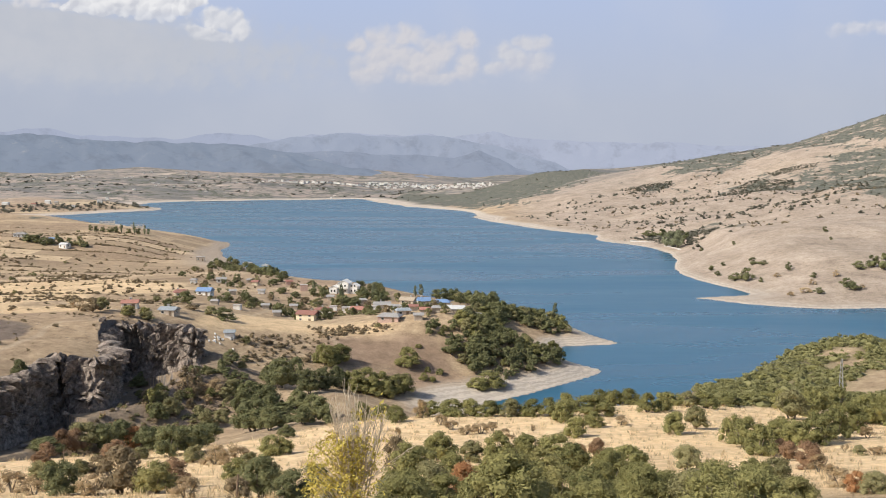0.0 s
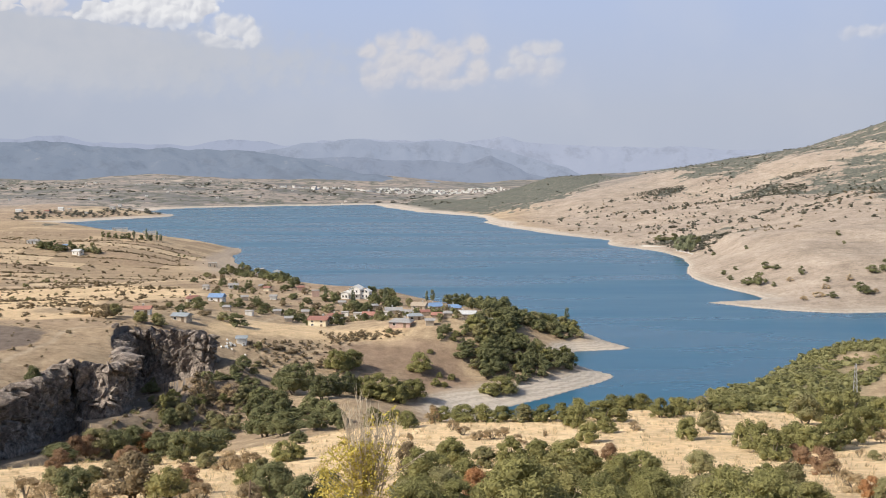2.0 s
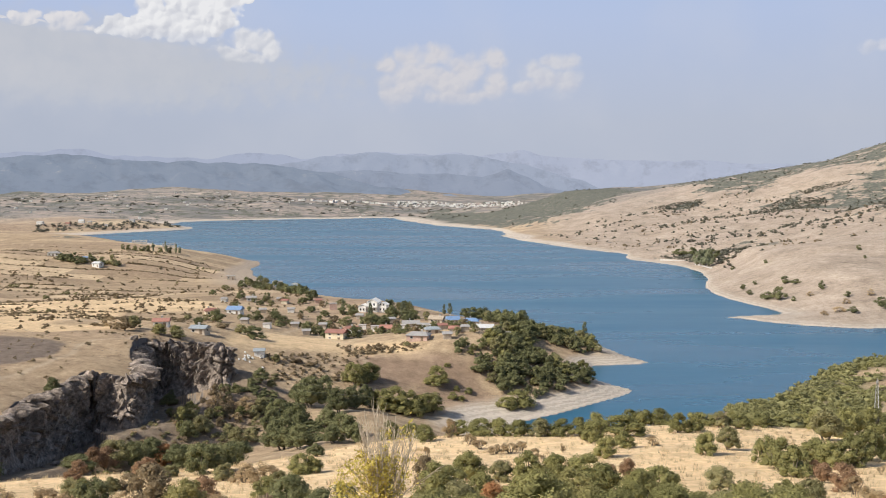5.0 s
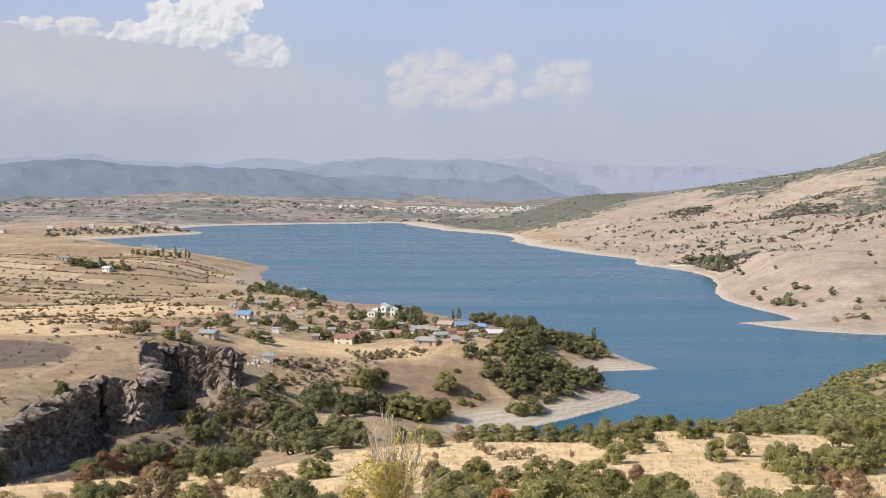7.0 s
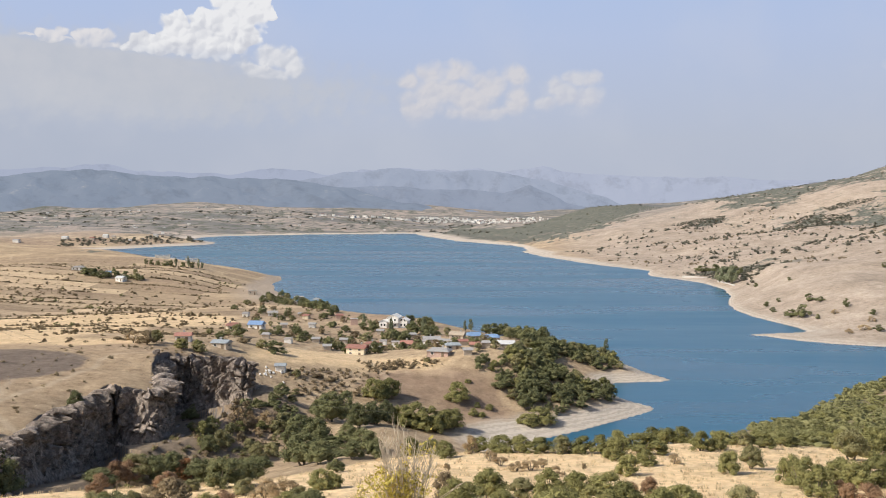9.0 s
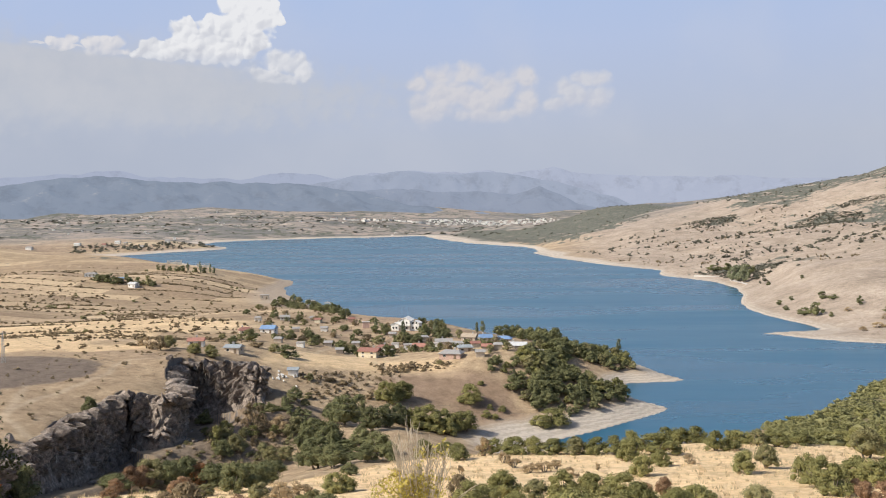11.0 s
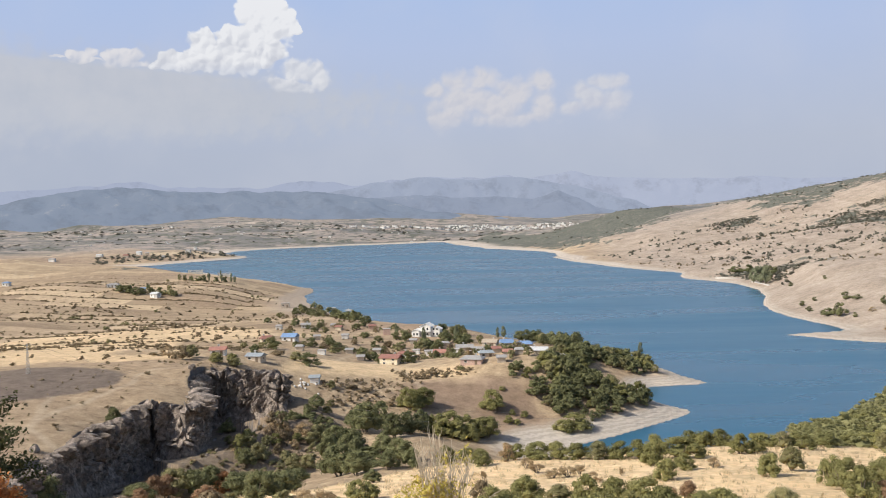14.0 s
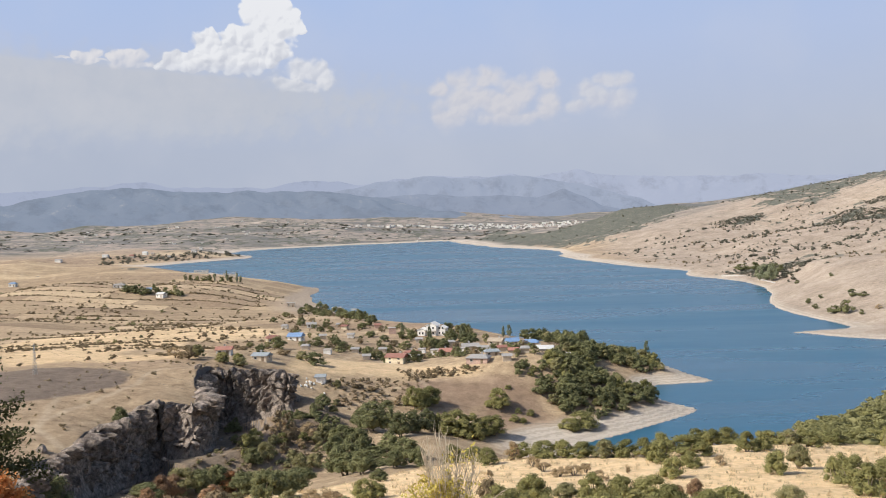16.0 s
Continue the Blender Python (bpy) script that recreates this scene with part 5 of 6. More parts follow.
PLANT_RNG = np.random.default_rng(4)
for spots, fine, group, place in (
        (FIELD_BUSHES, "near", "bushes on the stubble field", "on a straw-coloured field"),
        (FIELD_EDGE, "near", "bushes along the field edge", "along the edge of a dry field"),
        (OAK_GROUP, "near", "oak thicket on the field", "in a thicket on dry grass"),
        (RUST_BUSHES, "near", "autumn bushes on the slope", "on the dry grassy slope"),
        (DRY_BUSHES, "near", "dry bushes on the field", "on a straw-coloured field"),
        (DRY_BUSHES_WEST, "near", "dry bushes on the slope", "on the dry grassy slope"),
        (SLOPE_OAKS, "near", "oak bushes below the viewpoint", "on the slope below the viewpoint"),
        (SLOPE_OAKS_MIDDLE, "near", "oak bushes below the viewpoint", "on the slope below the viewpoint"),
        (SLOPE_OAKS_WEST, "near", "bushes above the ravine", "on the brow of the ravine"),
        (RAVINE_TREES, "near", "trees in the ravine", "in the ravine below the cliff"),
        (RAVINE_SHRUBS, "near", "trees in the ravine", "in the ravine below the cliff"),
        (KNOLL_OAKS, "near", "oaks on the bare knoll", "on a bare brown knoll"),
        (WOOD_RIM_POPLARS, "middle", "poplars by the lake", "beside the lakeside village"),
        (FARM_TREES, "middle", "trees of the village", "between the village houses"),
        (VILLAGE_TREES, "middle", "trees of the village", "between the village houses"),
        (VILLAGE_TREES_FRONT, "middle", "trees of the village", "between the village houses"),
        (RIDGE_TREES, "far", "trees on the ridge", "on a dry ridge above the lake"),
        (SHORE_SHRUBS_EAST, "far", "shrubs on the far bank", "on the dry far bank"),
        (SHORE_SHRUBS_EAST_FAR, "far", "shrubs on the far bank", "on the dry far bank")):
    for kind, x, y, wide, high in spots:
        plant("w" if kind == "g" and (fine == "far" or "ravine" in group) else kind, x, y, wide, high, fine, group, place, PLANT_RNG)


def inside(poly, x, y):
    hit = False
    for (ax, ay), (bx, by) in zip(poly, poly[1:] + poly[:1]):
        if (ay > y) != (by > y) and x < ax + (y - ay) * (bx - ax) / (by - ay):
            hit = not hit
    return hit


def scatter(poly, count, gap, rng, bare=()):
    """Random places inside a plan outline, a least gap apart, off the bare spots (x, y, radius)."""
    xs, ys = [p[0] for p in poly], [p[1] for p in poly]
    made = []
    for _ in range(count * 30):
        if len(made) == count:
            break
        x, y = rng.uniform(min(xs), max(xs)), rng.uniform(min(ys), max(ys))
        if not inside(poly, x, y) or any(math.hypot(x - a, y - b) < gap for a, b in made) or any(math.hypot(x - a, y - b) < r for a, b, r in bare):
            continue
        made.append((x, y))
    return made


def grow(poly, count, gap, size, kinds, fine, group, place, seed, bare=(), tall=(0.75, 1.1)):
    rng = np.random.default_rng(seed)
    for x, y in scatter(poly, count, gap, rng, bare):
        w = rng.uniform(*size)
        plant(kinds[int(rng.integers(len(kinds)))], x, y, w, w * rng.uniform(*tall), fine, group, place, rng)


HOUSE_SPOTS = [(row[0] * k, row[1] * k, r) for row in VILLAGE_WEST + [(-52.5, 504, 14)] + VILLAGE_MIDDLE + VILLAGE_EAST + FARMS for k, r in ((1.0, row[2] * 0.5 + 2.5), (0.975, row[2] * 0.45 + 2.0), (0.955, row[2] * 0.3 + 1.0))]
grow(WOOD_BEHIND, 26, 4.0, (5.5, 8.0), "wwwo", "middle", "trees of the lakeside wood", "in the wood on the headland", 20)
grow(WOOD_UPPER, 150, 2.8, (2.6, 7.0), "wwwwwog", "middle", "trees of the lakeside wood", "in the wood on the headland", 21, bare=HOUSE_SPOTS, tall=(0.75, 1.15))
grow(WOOD_LOWER, 92, 2.6, (2.4, 6.4), "wwwwwog", "middle", "trees of the lakeside wood", "in the wood on the headland", 22)
grow(VILLA_GROVE, 30, 3.5, (3.6, 6.0), "wwwo", "middle", "trees of the village", "between the village houses", 58, bare=HOUSE_SPOTS)
grow(SHORE_GROVE, 46, 4.0, (4.0, 7.0), "wwwo", "far", "trees of the village", "between the village houses", 23, bare=HOUSE_SPOTS)
grow(VILLAGE, 44, 5.0, (2.4, 4.8), "wwobwob", "far", "trees of the village", "between the village houses", 24, bare=HOUSE_SPOTS)
grow(VILLAGE_FRONT, 52, 3.0, (2.2, 4.4), "wwowob", "far", "trees of the village", "between the village houses", 57, bare=HOUSE_SPOTS)
grow(SLOPE_EAST, 26, 1.5, (1.3, 2.1), "ggggoy", "near", "oak bushes below the viewpoint", "on the slope below the viewpoint", 51, tall=(0.7, 0.95))
grow(SLOPE_WEST, 26, 1.8, (1.2, 2.2), "ggobdr", "near", "bushes above the ravine", "on the brow of the ravine", 52, tall=(0.7, 0.95))
grow(CLIFF_TALUS, 26, 3.0, (1.6, 3.6), "odgb", "middle", "shrubs on the scree", "on the scree under the cliff", 27)


CROWNS = {}


def scrub(name, poly, count, gap, size, colors, label, seed, rows=0.0, fine=(9, 150, 0.075), flat=(0.55, 0.85), bare=(), clump=0.0, sink=0.05):
    """Scrub past counting, as one mesh of leafy clumps."""
    rng = np.random.default_rng(seed)
    spots = scatter(poly, int(count * (0.45 if clump else 1)), gap, rng, bare)
    if clump:                                    # the rest gathers round the first ones
        heads = spots[:max(3, len(spots) // 3)]
        for _ in range(count - len(spots)):
            hx, hy = heads[int(rng.integers(len(heads)))]
            px, py = hx + rng.normal() * gap * clump * 1.6, hy + rng.normal() * gap * clump
            if not any(math.hypot(px - a, py - b) < r for a, b, r in bare):
                spots.append((px, py))
    if rows == 24:                               # hedges run on for a stretch, then stop
        spots = [(x, y) for x, y in spots if value_noise(np.array([x / 55]), np.array([math.floor(y / rows) * 3.1]), 12)[0] > 0.55]
    if rows:                                     # drawn out along the field boundaries
        lie = [(x, 0.10 * x + (9 * math.sin(x / 70 + 1) + 4 * math.sin(x / 27) if rows == 24 else 0), y) for x, y in ((x + rng.uniform(-6, 6), y) for x, y in spots)]
        spots = [(x, math.floor((y - b) / rows) * rows + b + rng.normal() * rows * 0.04) for x, b, y in lie]
    z = ground_height(np.array([s[0] for s in spots]), np.array([s[1] for s in spots]))
    if fine not in CROWNS:
        CROWNS[fine] = []
        for k in range(4):
            v, f = crown_geometry(np.random.default_rng(70 + k), *fine)
            CROWNS[fine].append((np.array(v), f))
    verts, faces, total = [], [], 0
    for (x, y), h in zip(spots, z):
        if h < 2.0:
            continue
        v, f = CROWNS[fine][int(rng.integers(4))]
        w, a = rng.uniform(*size) * (0.55 + 0.75 * rng.random() ** 2), 0.1 if rows else rng.uniform(0, 6.28)
        v = v * np.array([w * 1.15 * rng.uniform(0.8, 1.5) * (1.25 if rows else 1.0), w * 1.15, w * rng.uniform(*flat)])
        turned = np.stack([v[:, 0] * math.cos(a) - v[:, 1] * math.sin(a) + x, v[:, 0] * math.sin(a) + v[:, 1] * math.cos(a) + y, v[:, 2] + h - sink * w], -1)
        verts.extend(turned.tolist())
        faces.extend([tuple(total + k for k in q) for q in f])
        total += len(v)
    return tagged(mesh_part(name, verts, faces, LEAVES[colors], None), label, "scrub", kind="stuff")


FINE, PLAIN, COARSE = (8, 300, 0.070), (8, 190, 0.085), (4, 46, 0.15)
BARE = ((84, 201, 4.5), (82, 190, 4), (75, 167, 4), (79, 171, 5.5), (84, 176, 6), (90, 178, 7))
under = in_outlines([GREEN_HILL_COVER], flat_x, flat_y, 2, 68)
for bx, by, br in BARE:
    under *= np.clip(np.hypot(flat_x - bx, flat_y - by) / br - 0.5, 0, 1).astype(np.float32)
ground.data.attributes.new("undergrowth", "FLOAT", "POINT").data.foreach_set("value", under)
scrub("green_hill_scrub", GREEN_HILL_COVER, 430, 1.4, (2.3, 3.9), "k", "olive green scrub covering a rounded hill", 25, fine=FINE, bare=BARE, flat=(0.62, 0.90), sink=0.20)
scrub("green_hill_bushes", GREEN_HILL_COVER, 230, 1.6, (1.8, 3.0), "g", "green bushes on a rounded hill", 29, fine=FINE, bare=BARE, flat=(0.60, 0.85), sink=0.20)
scrub("field_scrub", WEST_FIELD, 560, 5, (1.4, 4.0), "b", "brown scrub dotted over dry fields", 41, fine=COARSE, clump=1.4)
scrub("hedge_scrub", HEDGES, 5200, 1, (1.3, 2.8), "b", "low brown hedges between dry fields", 42, rows=24, fine=COARSE, flat=(0.4, 0.65))
scrub("hedge_trees", HEDGES, 45, 7, (2.2, 4.0), "o", "olive bushes in the field hedges", 48, fine=PLAIN, clump=0.8)
DOME = ((250, 790, 70), (279, 710, 50), (326, 731, 75), (295, 812, 75), (340, 790, 80), (400, 760, 90))
scrub("hillside_scrub", EAST_SLOPE, 620, 8, (4.0, 8.0), "h", "dark scrub dotted over a dry hillside", 43, fine=COARSE, clump=1.3, bare=DOME)
scrub("hillside_dry_scrub", EAST_SLOPE, 450, 6, (2.2, 4.6), "b", "brown scrub dotted over a dry hillside", 49, fine=COARSE, clump=1.8, bare=DOME)
for k, outline in enumerate(SCRUB_GROUND[:7]):
    scrub("hilltop_scrub", outline, 420 if k < 3 else 210, 4, (3.5, 7.5), "h", "grey-green scrub in patches on the upper hillside", 80 + k, fine=COARSE, flat=(0.3, 0.5))
scrub("spit_trees", FAR_SPIT, 120, 10, (7, 14), "h", "dark trees on a low spit across the lake", 28, fine=COARSE, flat=(0.45, 0.65))
scrub("plain_trees", FAR_PLAIN, 520, 12, (9, 20), "h", "dark tree clumps on the plain across the lake", 55, fine=COARSE, flat=(0.22, 0.36), clump=2.6)
scrub("gully_scrub", GULLY_COVER, 130, 1.2, (1.8, 3.2), "w", "dark green scrub on the shady side of a gully", 44, fine=PLAIN)
for k, (count, look_of, words) in enumerate(((70, "b", "brown"), (45, "d", "straw-coloured"), (60, "o", "olive green"))):
    scrub("talus_scrub", TALUS, count, 1.2, (1.0, 2.6), look_of, words + " scrub on the scree below the cliff", 90 + k, fine=PLAIN)
scrub("knoll_scrub", KNOLL_SCRUB, 90, 2, (1.2, 2.6), "b", "dry brown scrub on a knoll", 45, fine=PLAIN)
scrub("plateau_tufts", PLATEAU_TUFTS, 60, 4, (0.8, 1.6), "b", "dry tufts on the plateau", 46, fine=COARSE)
for k, (outline, count) in enumerate(((VILLAGE, 170), (VILLAGE_FRONT, 110))):
    scrub("garden_scrub", outline, count, 2, (1.2, 2.8), "b", "brown garden scrub between the village houses", 94 + k, fine=COARSE, bare=HOUSE_SPOTS, clump=1.6)
    scrub("garden_bushes", outline, count // 2, 2, (1.2, 2.8), "w", "green garden bushes between the village houses", 97 + k, fine=COARSE, bare=HOUSE_SPOTS, clump=1.6)
scrub("row_scrub", PALE_FIELD_ROWS, 50, 2, (1.5, 3.0), "b", "straw-brown rows in a pale field", 47, fine=PLAIN)


def grass_tufts(poly, count, seed):
    """Dry grass past counting: tufts of thin blades."""
    rng = np.random.default_rng(seed)
    xs, ys = np.array([p[0] for p in poly]), np.array([p[1] for p in poly])
    x, y = rng.uniform(xs.min(), xs.max(), count * 2), rng.uniform(ys.min(), ys.max(), count * 2)
    keep = [k for k in range(count * 2) if inside(poly, x[k], y[k])][:count]
    x, y = x[keep], y[keep]
    z = ground_height(x, y)
    verts, faces = [], []
    for px, py, pz in zip(x, y, z):
        for blade in range(7):
            a, h, w = rng.uniform(0, 6.28), rng.uniform(0.18, 0.5), rng.uniform(0.02, 0.05)
            bx, by = px + rng.normal() * 0.14, py + rng.normal() * 0.14
            start = len(verts)
            verts.extend([(bx - w, by, pz - 0.05), (bx + w, by, pz - 0.05), (bx + math.cos(a) * h * 0.5, by + math.sin(a) * h * 0.5, pz + h)])
            faces.append((start, start + 1, start + 2))
    return tagged(mesh_part("dry_grass", verts, faces, LEAVES["s"], None), "tufts of dry straw-coloured grass", "grass", kind="stuff")


grass_tufts(NEAR_FIELD[0], 2600, 77)

# ---- basalt cliff at the edge of the plateau ----
def rock_material():
    m, n, l, b = material("basalt", 0.9, 0, 0.25)
    geo = n.new("ShaderNodeNewGeometry")
    pos = geo.outputs["Position"]
    t = texture_noise(n, l, pos, 0.7, 8, 0.75).outputs["Fac"]
    lichen = texture_noise(n, l, pos, 1.4, 6, 0.7).outputs["Fac"]
    c = ramp(n, l, t, [(0.36, (0.105, 0.088, 0.077)), (0.5, (0.255, 0.213, 0.182)), (0.64, (0.44, 0.37, 0.315))])
    c = mix(n, l, calc(n, l, "MULTIPLY", step(n, l, lichen, 0.55, 0.7), 0.5), c, (0.50, 0.43, 0.345))
    l.new(c, b.inputs["Base Color"])
    bumped(n, l, b, texture_noise(n, l, pos, 1.6, 9, 0.75).outputs["Fac"], 0.9, 0.6)
    return m


ROCK = rock_material()


def along(line, count):
    p = np.array(line, float)
    d = np.r_[0, np.cumsum(np.linalg.norm(np.diff(p[:, :2], axis=0), axis=1))]
    s = np.linspace(0, d[-1], count)
    return np.stack([np.interp(s, d, p[:, k]) for k in range(3)], -1), s


def rock_cells(p, size, seed):
    """Worley cells in space: how near the joint between two blocks is, a value for each block, and its slanting face."""
    q = p / np.array(size)
    base = np.floor(q).astype(np.int64)
    d1, d2, val, lean = np.full(len(q), 9.0), np.full(len(q), 9.0), np.zeros(len(q)), np.zeros(len(q))

    def scatter_of(c, k):
        n = (c[:, 0] * 374761393 + c[:, 1] * 668265263 + c[:, 2] * 2147483647 + (seed * 7 + k) * 1442695041) & 0xFFFFFFFF
        n = ((n ^ (n >> 13)) * 1274126177) & 0xFFFFFFFF
        return ((n ^ (n >> 16)) & 0xFFFF) / 65535.0
    for a, b, c in itertools.product((-1, 0, 1), repeat=3):
        cell = base + np.array([a, b, c])
        d = np.sqrt(sum((cell[:, k] + scatter_of(cell, k) - q[:, k]) ** 2 for k in range(3)))
        d2 = np.minimum(d2, np.maximum(d, d1))
        val = np.where(d < d1, scatter_of(cell, 3), val)
        slant = sum((scatter_of(cell, 4 + k) - 0.5) * (q[:, k] - cell[:, k] - scatter_of(cell, k)) for k in range(3))
        lean = np.where(d < d1, slant, lean)
        d1 = np.minimum(d1, d)
    return d2 - d1, val, lean


def cliff():
    """Blocky basalt: a wall from rim to foot, pushed in and out block by block, with open joints."""
    cols, rows = 860, 120
    rim, s = along(CLIFF_RIM, cols)
    pair = np.array(CLIFF_RIM)
    d = np.r_[0, np.cumsum(np.linalg.norm(np.diff(pair[:, :2], axis=0), axis=1))]
    toe = np.stack([np.interp(s, d, np.array(CLIFF_TOE)[:, k]) for k in range(3)], -1)
    win = 27
    pad = np.pad(rim[:, :2], ((win, win), (0, 0)), mode="edge")
    soft = np.stack([np.convolve(pad[:, k], np.ones(2 * win + 1) / (2 * win + 1), "valid") for k in range(2)], -1)
    way = np.gradient(soft, axis=0)
    way /= np.linalg.norm(way, axis=1)[:, None] + 1e-9
    nx, ny = -way[:, 1], way[:, 0]
    ss, hh = np.meshgrid(s, np.linspace(0, 1, rows))
    out = np.clip((hh - 0.3) / 0.7, 0, 1) ** 1.8
    x = rim[:, 0] * (1 - out) + toe[:, 0] * out
    y = rim[:, 1] * (1 - out) + toe[:, 1] * out
    z = rim[:, 2] * (1 - hh) + toe[:, 2] * hh
    p = np.stack([x.ravel(), y.ravel(), z.ravel()], -1)
    p = p + 0.35 * np.stack([fbm(p[:, 0] / 2.1 + p[:, 2] / 1.7, p[:, 1] / 2.1 + k * 9.1, 3, 40 + k) for k in range(3)], -1)
    gap_a, block_a, lean_a = rock_cells(p, (4.2, 4.2, 7.5), 3)
    gap_b, block_b, lean_b = rock_cells(p, (1.7, 1.7, 2.6), 11)
    gap_c, block_c, lean_c = rock_cells(p, (0.75, 0.75, 0.95), 23)
    shape = x.shape
    push = (4.2 * (block_a - 0.5) + 3.2 * lean_a - 2.6 * np.clip(1 - gap_a * 8, 0, 1) + 1.9 * (block_b - 0.5) + 2.4 * lean_b - 1.0 * np.clip(1 - gap_b * 7, 0, 1)
            + 0.55 * (block_c - 0.5) + 0.8 * lean_c).reshape(shape)
    push = np.maximum(push + 2.2, 0.35 + 0.1 * push) * (1 - 0.4 * hh)
    belly = np.clip(np.minimum(hh * 10 + 0.3, (1 - hh) * 3.5), 0, 1)
    x, y = x + nx * (0.4 + push * belly), y + ny * (0.4 + push * belly)
    crest = (1.5 * (block_a - 0.45) + 0.9 * (block_b - 0.5)).reshape(shape)[8] * np.clip(np.minimum(s / 6, 1), 0, 1)
    z = z + crest * np.clip(1 - hh * 2.5, 0, 1) + (0.7 * (block_b - 0.5)).reshape(shape) * belly
    x[0], y[0], z[0] = x[0] - nx * 2.6, y[0] - ny * 2.6, rim[:, 2] - 0.9
    x[1], y[1], z[1] = x[1] - nx * 1.0, y[1] - ny * 1.0, z[2] - 0.15
    z[-1] -= 2.5
    ob = sheet("cliff", x, y, z, ROCK)
    ob.data.polygons.foreach_set("use_smooth", np.zeros(len(ob.data.polygons), bool))
    return tagged(ob, "craggy dark basalt cliff below a dry plateau", "cliff", kind="structure")


cliff()


def boulder_mesh(seed, mat):
    rng = np.random.default_rng(seed)
    bm = bmesh.new()
    bmesh.ops.create_icosphere(bm, subdivisions=2, radius=0.5)
    for v in bm.verts:
        v.co *= 1 + 0.55 * noise.noise(v.co * 2.3 + Vector((seed * 3.1, 0, 0))) + 0.12 * rng.normal()
        v.co.z *= 0.75
    me = bpy.data.meshes.new("boulder")
    bm.to_mesh(me)
    bm.free()
    me.materials.append(mat)
    return me


BOULDERS = [boulder_mesh(k, ROCK) for k in range(5)]
rng = np.random.default_rng(33)
toe_line, _ = along(CLIFF_TOE, 60)
rim_line, _ = along(CLIFF_RIM, 60)
for k in range(62):
    line = toe_line if k < 50 else rim_line
    px, py, _ = line[int(rng.integers(len(line)))]
    px, py = px + rng.normal() * 3 + (3 if k < 50 else -1.5), py + rng.normal() * 3
    size = rng.uniform(0.6, 2.4)
    ob = new("boulder", BOULDERS[k % 5])
    ob.matrix_basis = pose(px, py, ground_z(px, py) + 0.1 * size, *rng.uniform(0, 360, 3)) @ Matrix.Diagonal((size, size * rng.uniform(0.7, 1.2), size, 1))
    tagged(ob, "weathered grey basalt boulder at the cliff", "boulder", "boulders at the cliff")

# ---- village, farms and town ----


def plain_material(name, color, rough=0.8, spread=0.12, scale=1.5, metal=0.0):
    m, n, l, b = material(name, rough, metal, 0.3)
    co = n.new("ShaderNodeTexCoord").outputs["Object"]
    stain = texture_noise(n, l, co, scale, 6, 0.65).outputs["Fac"]
    grain = texture_noise(n, l, co, scale * 9, 4, 0.6).outputs["Fac"]
    lo, hi = [c * (1 - 2.2 * spread) for c in color], [min(1, c * (1 + spread)) for c in color]
    c = ramp(n, l, stain, [(0.3, lo), (0.6, color), (0.75, hi)])
    c = mix(n, l, calc(n, l, "MULTIPLY", step(n, l, grain, 0.5, 0.7), spread), c, lo)
    l.new(c, b.inputs["Base Color"])
    bumped(n, l, b, grain, 0.3, 0.02)
    return m


ROOFS = {"red": plain_material("red_roof_tiles", (0.40, 0.20, 0.155)), "brick": plain_material("weathered_red_tiles", (0.30, 0.15, 0.12)),
         "steel": plain_material("grey_blue_sheet_metal", (0.31, 0.345, 0.37), 0.5), "blue": plain_material("blue_sheet_metal", (0.20, 0.31, 0.50), 0.45),
         "grey": plain_material("grey_roof_sheets", (0.34, 0.33, 0.32)), "pale": plain_material("pale_roof_sheets", (0.55, 0.56, 0.56)),
         "tan": plain_material("earth_roof", (0.42, 0.35, 0.27)), "flat": plain_material("concrete_roof", (0.45, 0.42, 0.39))}
WALLS = {"white": plain_material("whitewashed_wall", (0.84, 0.82, 0.78)), "cream": plain_material("cream_plaster", (0.74, 0.66, 0.50)),
         "tan": plain_material("mud_plaster", (0.56, 0.48, 0.39)), "pink": plain_material("pink_plaster", (0.60, 0.43, 0.36))}
GLASS = material("window_glass", 0.08, 0, 0.5)[0]
GLASS.node_tree.nodes["Principled BSDF"].inputs["Base Color"].default_value = (0.03, 0.035, 0.04, 1)
WOOD = plain_material("weathered_wood", (0.24, 0.18, 0.13), 0.85, 0.2, 3.0)
CONCRETE = plain_material("weathered_concrete", (0.52, 0.50, 0.47))
ROOF_WORDS = {"red": "a red tiled roof", "brick": "a weathered red tiled roof", "steel": "a grey-blue sheet roof", "blue": "a blue sheet roof",
              "grey": "a grey sheet roof", "pale": "a pale sheet roof", "tan": "an earth roof", "flat": "a flat roof"}
WALL_WORDS = {"white": "white", "cream": "cream plastered", "tan": "mud-brown", "pink": "pinkish plastered"}


def box(bm, x0, x1, y0, y1, z0, z1):
    v = [bm.verts.new(c) for c in ((x0, y0, z0), (x1, y0, z0), (x1, y1, z0), (x0, y1, z0), (x0, y0, z1), (x1, y0, z1), (x1, y1, z1), (x0, y1, z1))]
    for f in ((0, 3, 2, 1), (4, 5, 6, 7), (0, 1, 5, 4), (1, 2, 6, 5), (2, 3, 7, 6), (3, 0, 4, 7)):
        bm.faces.new([v[k] for k in f])


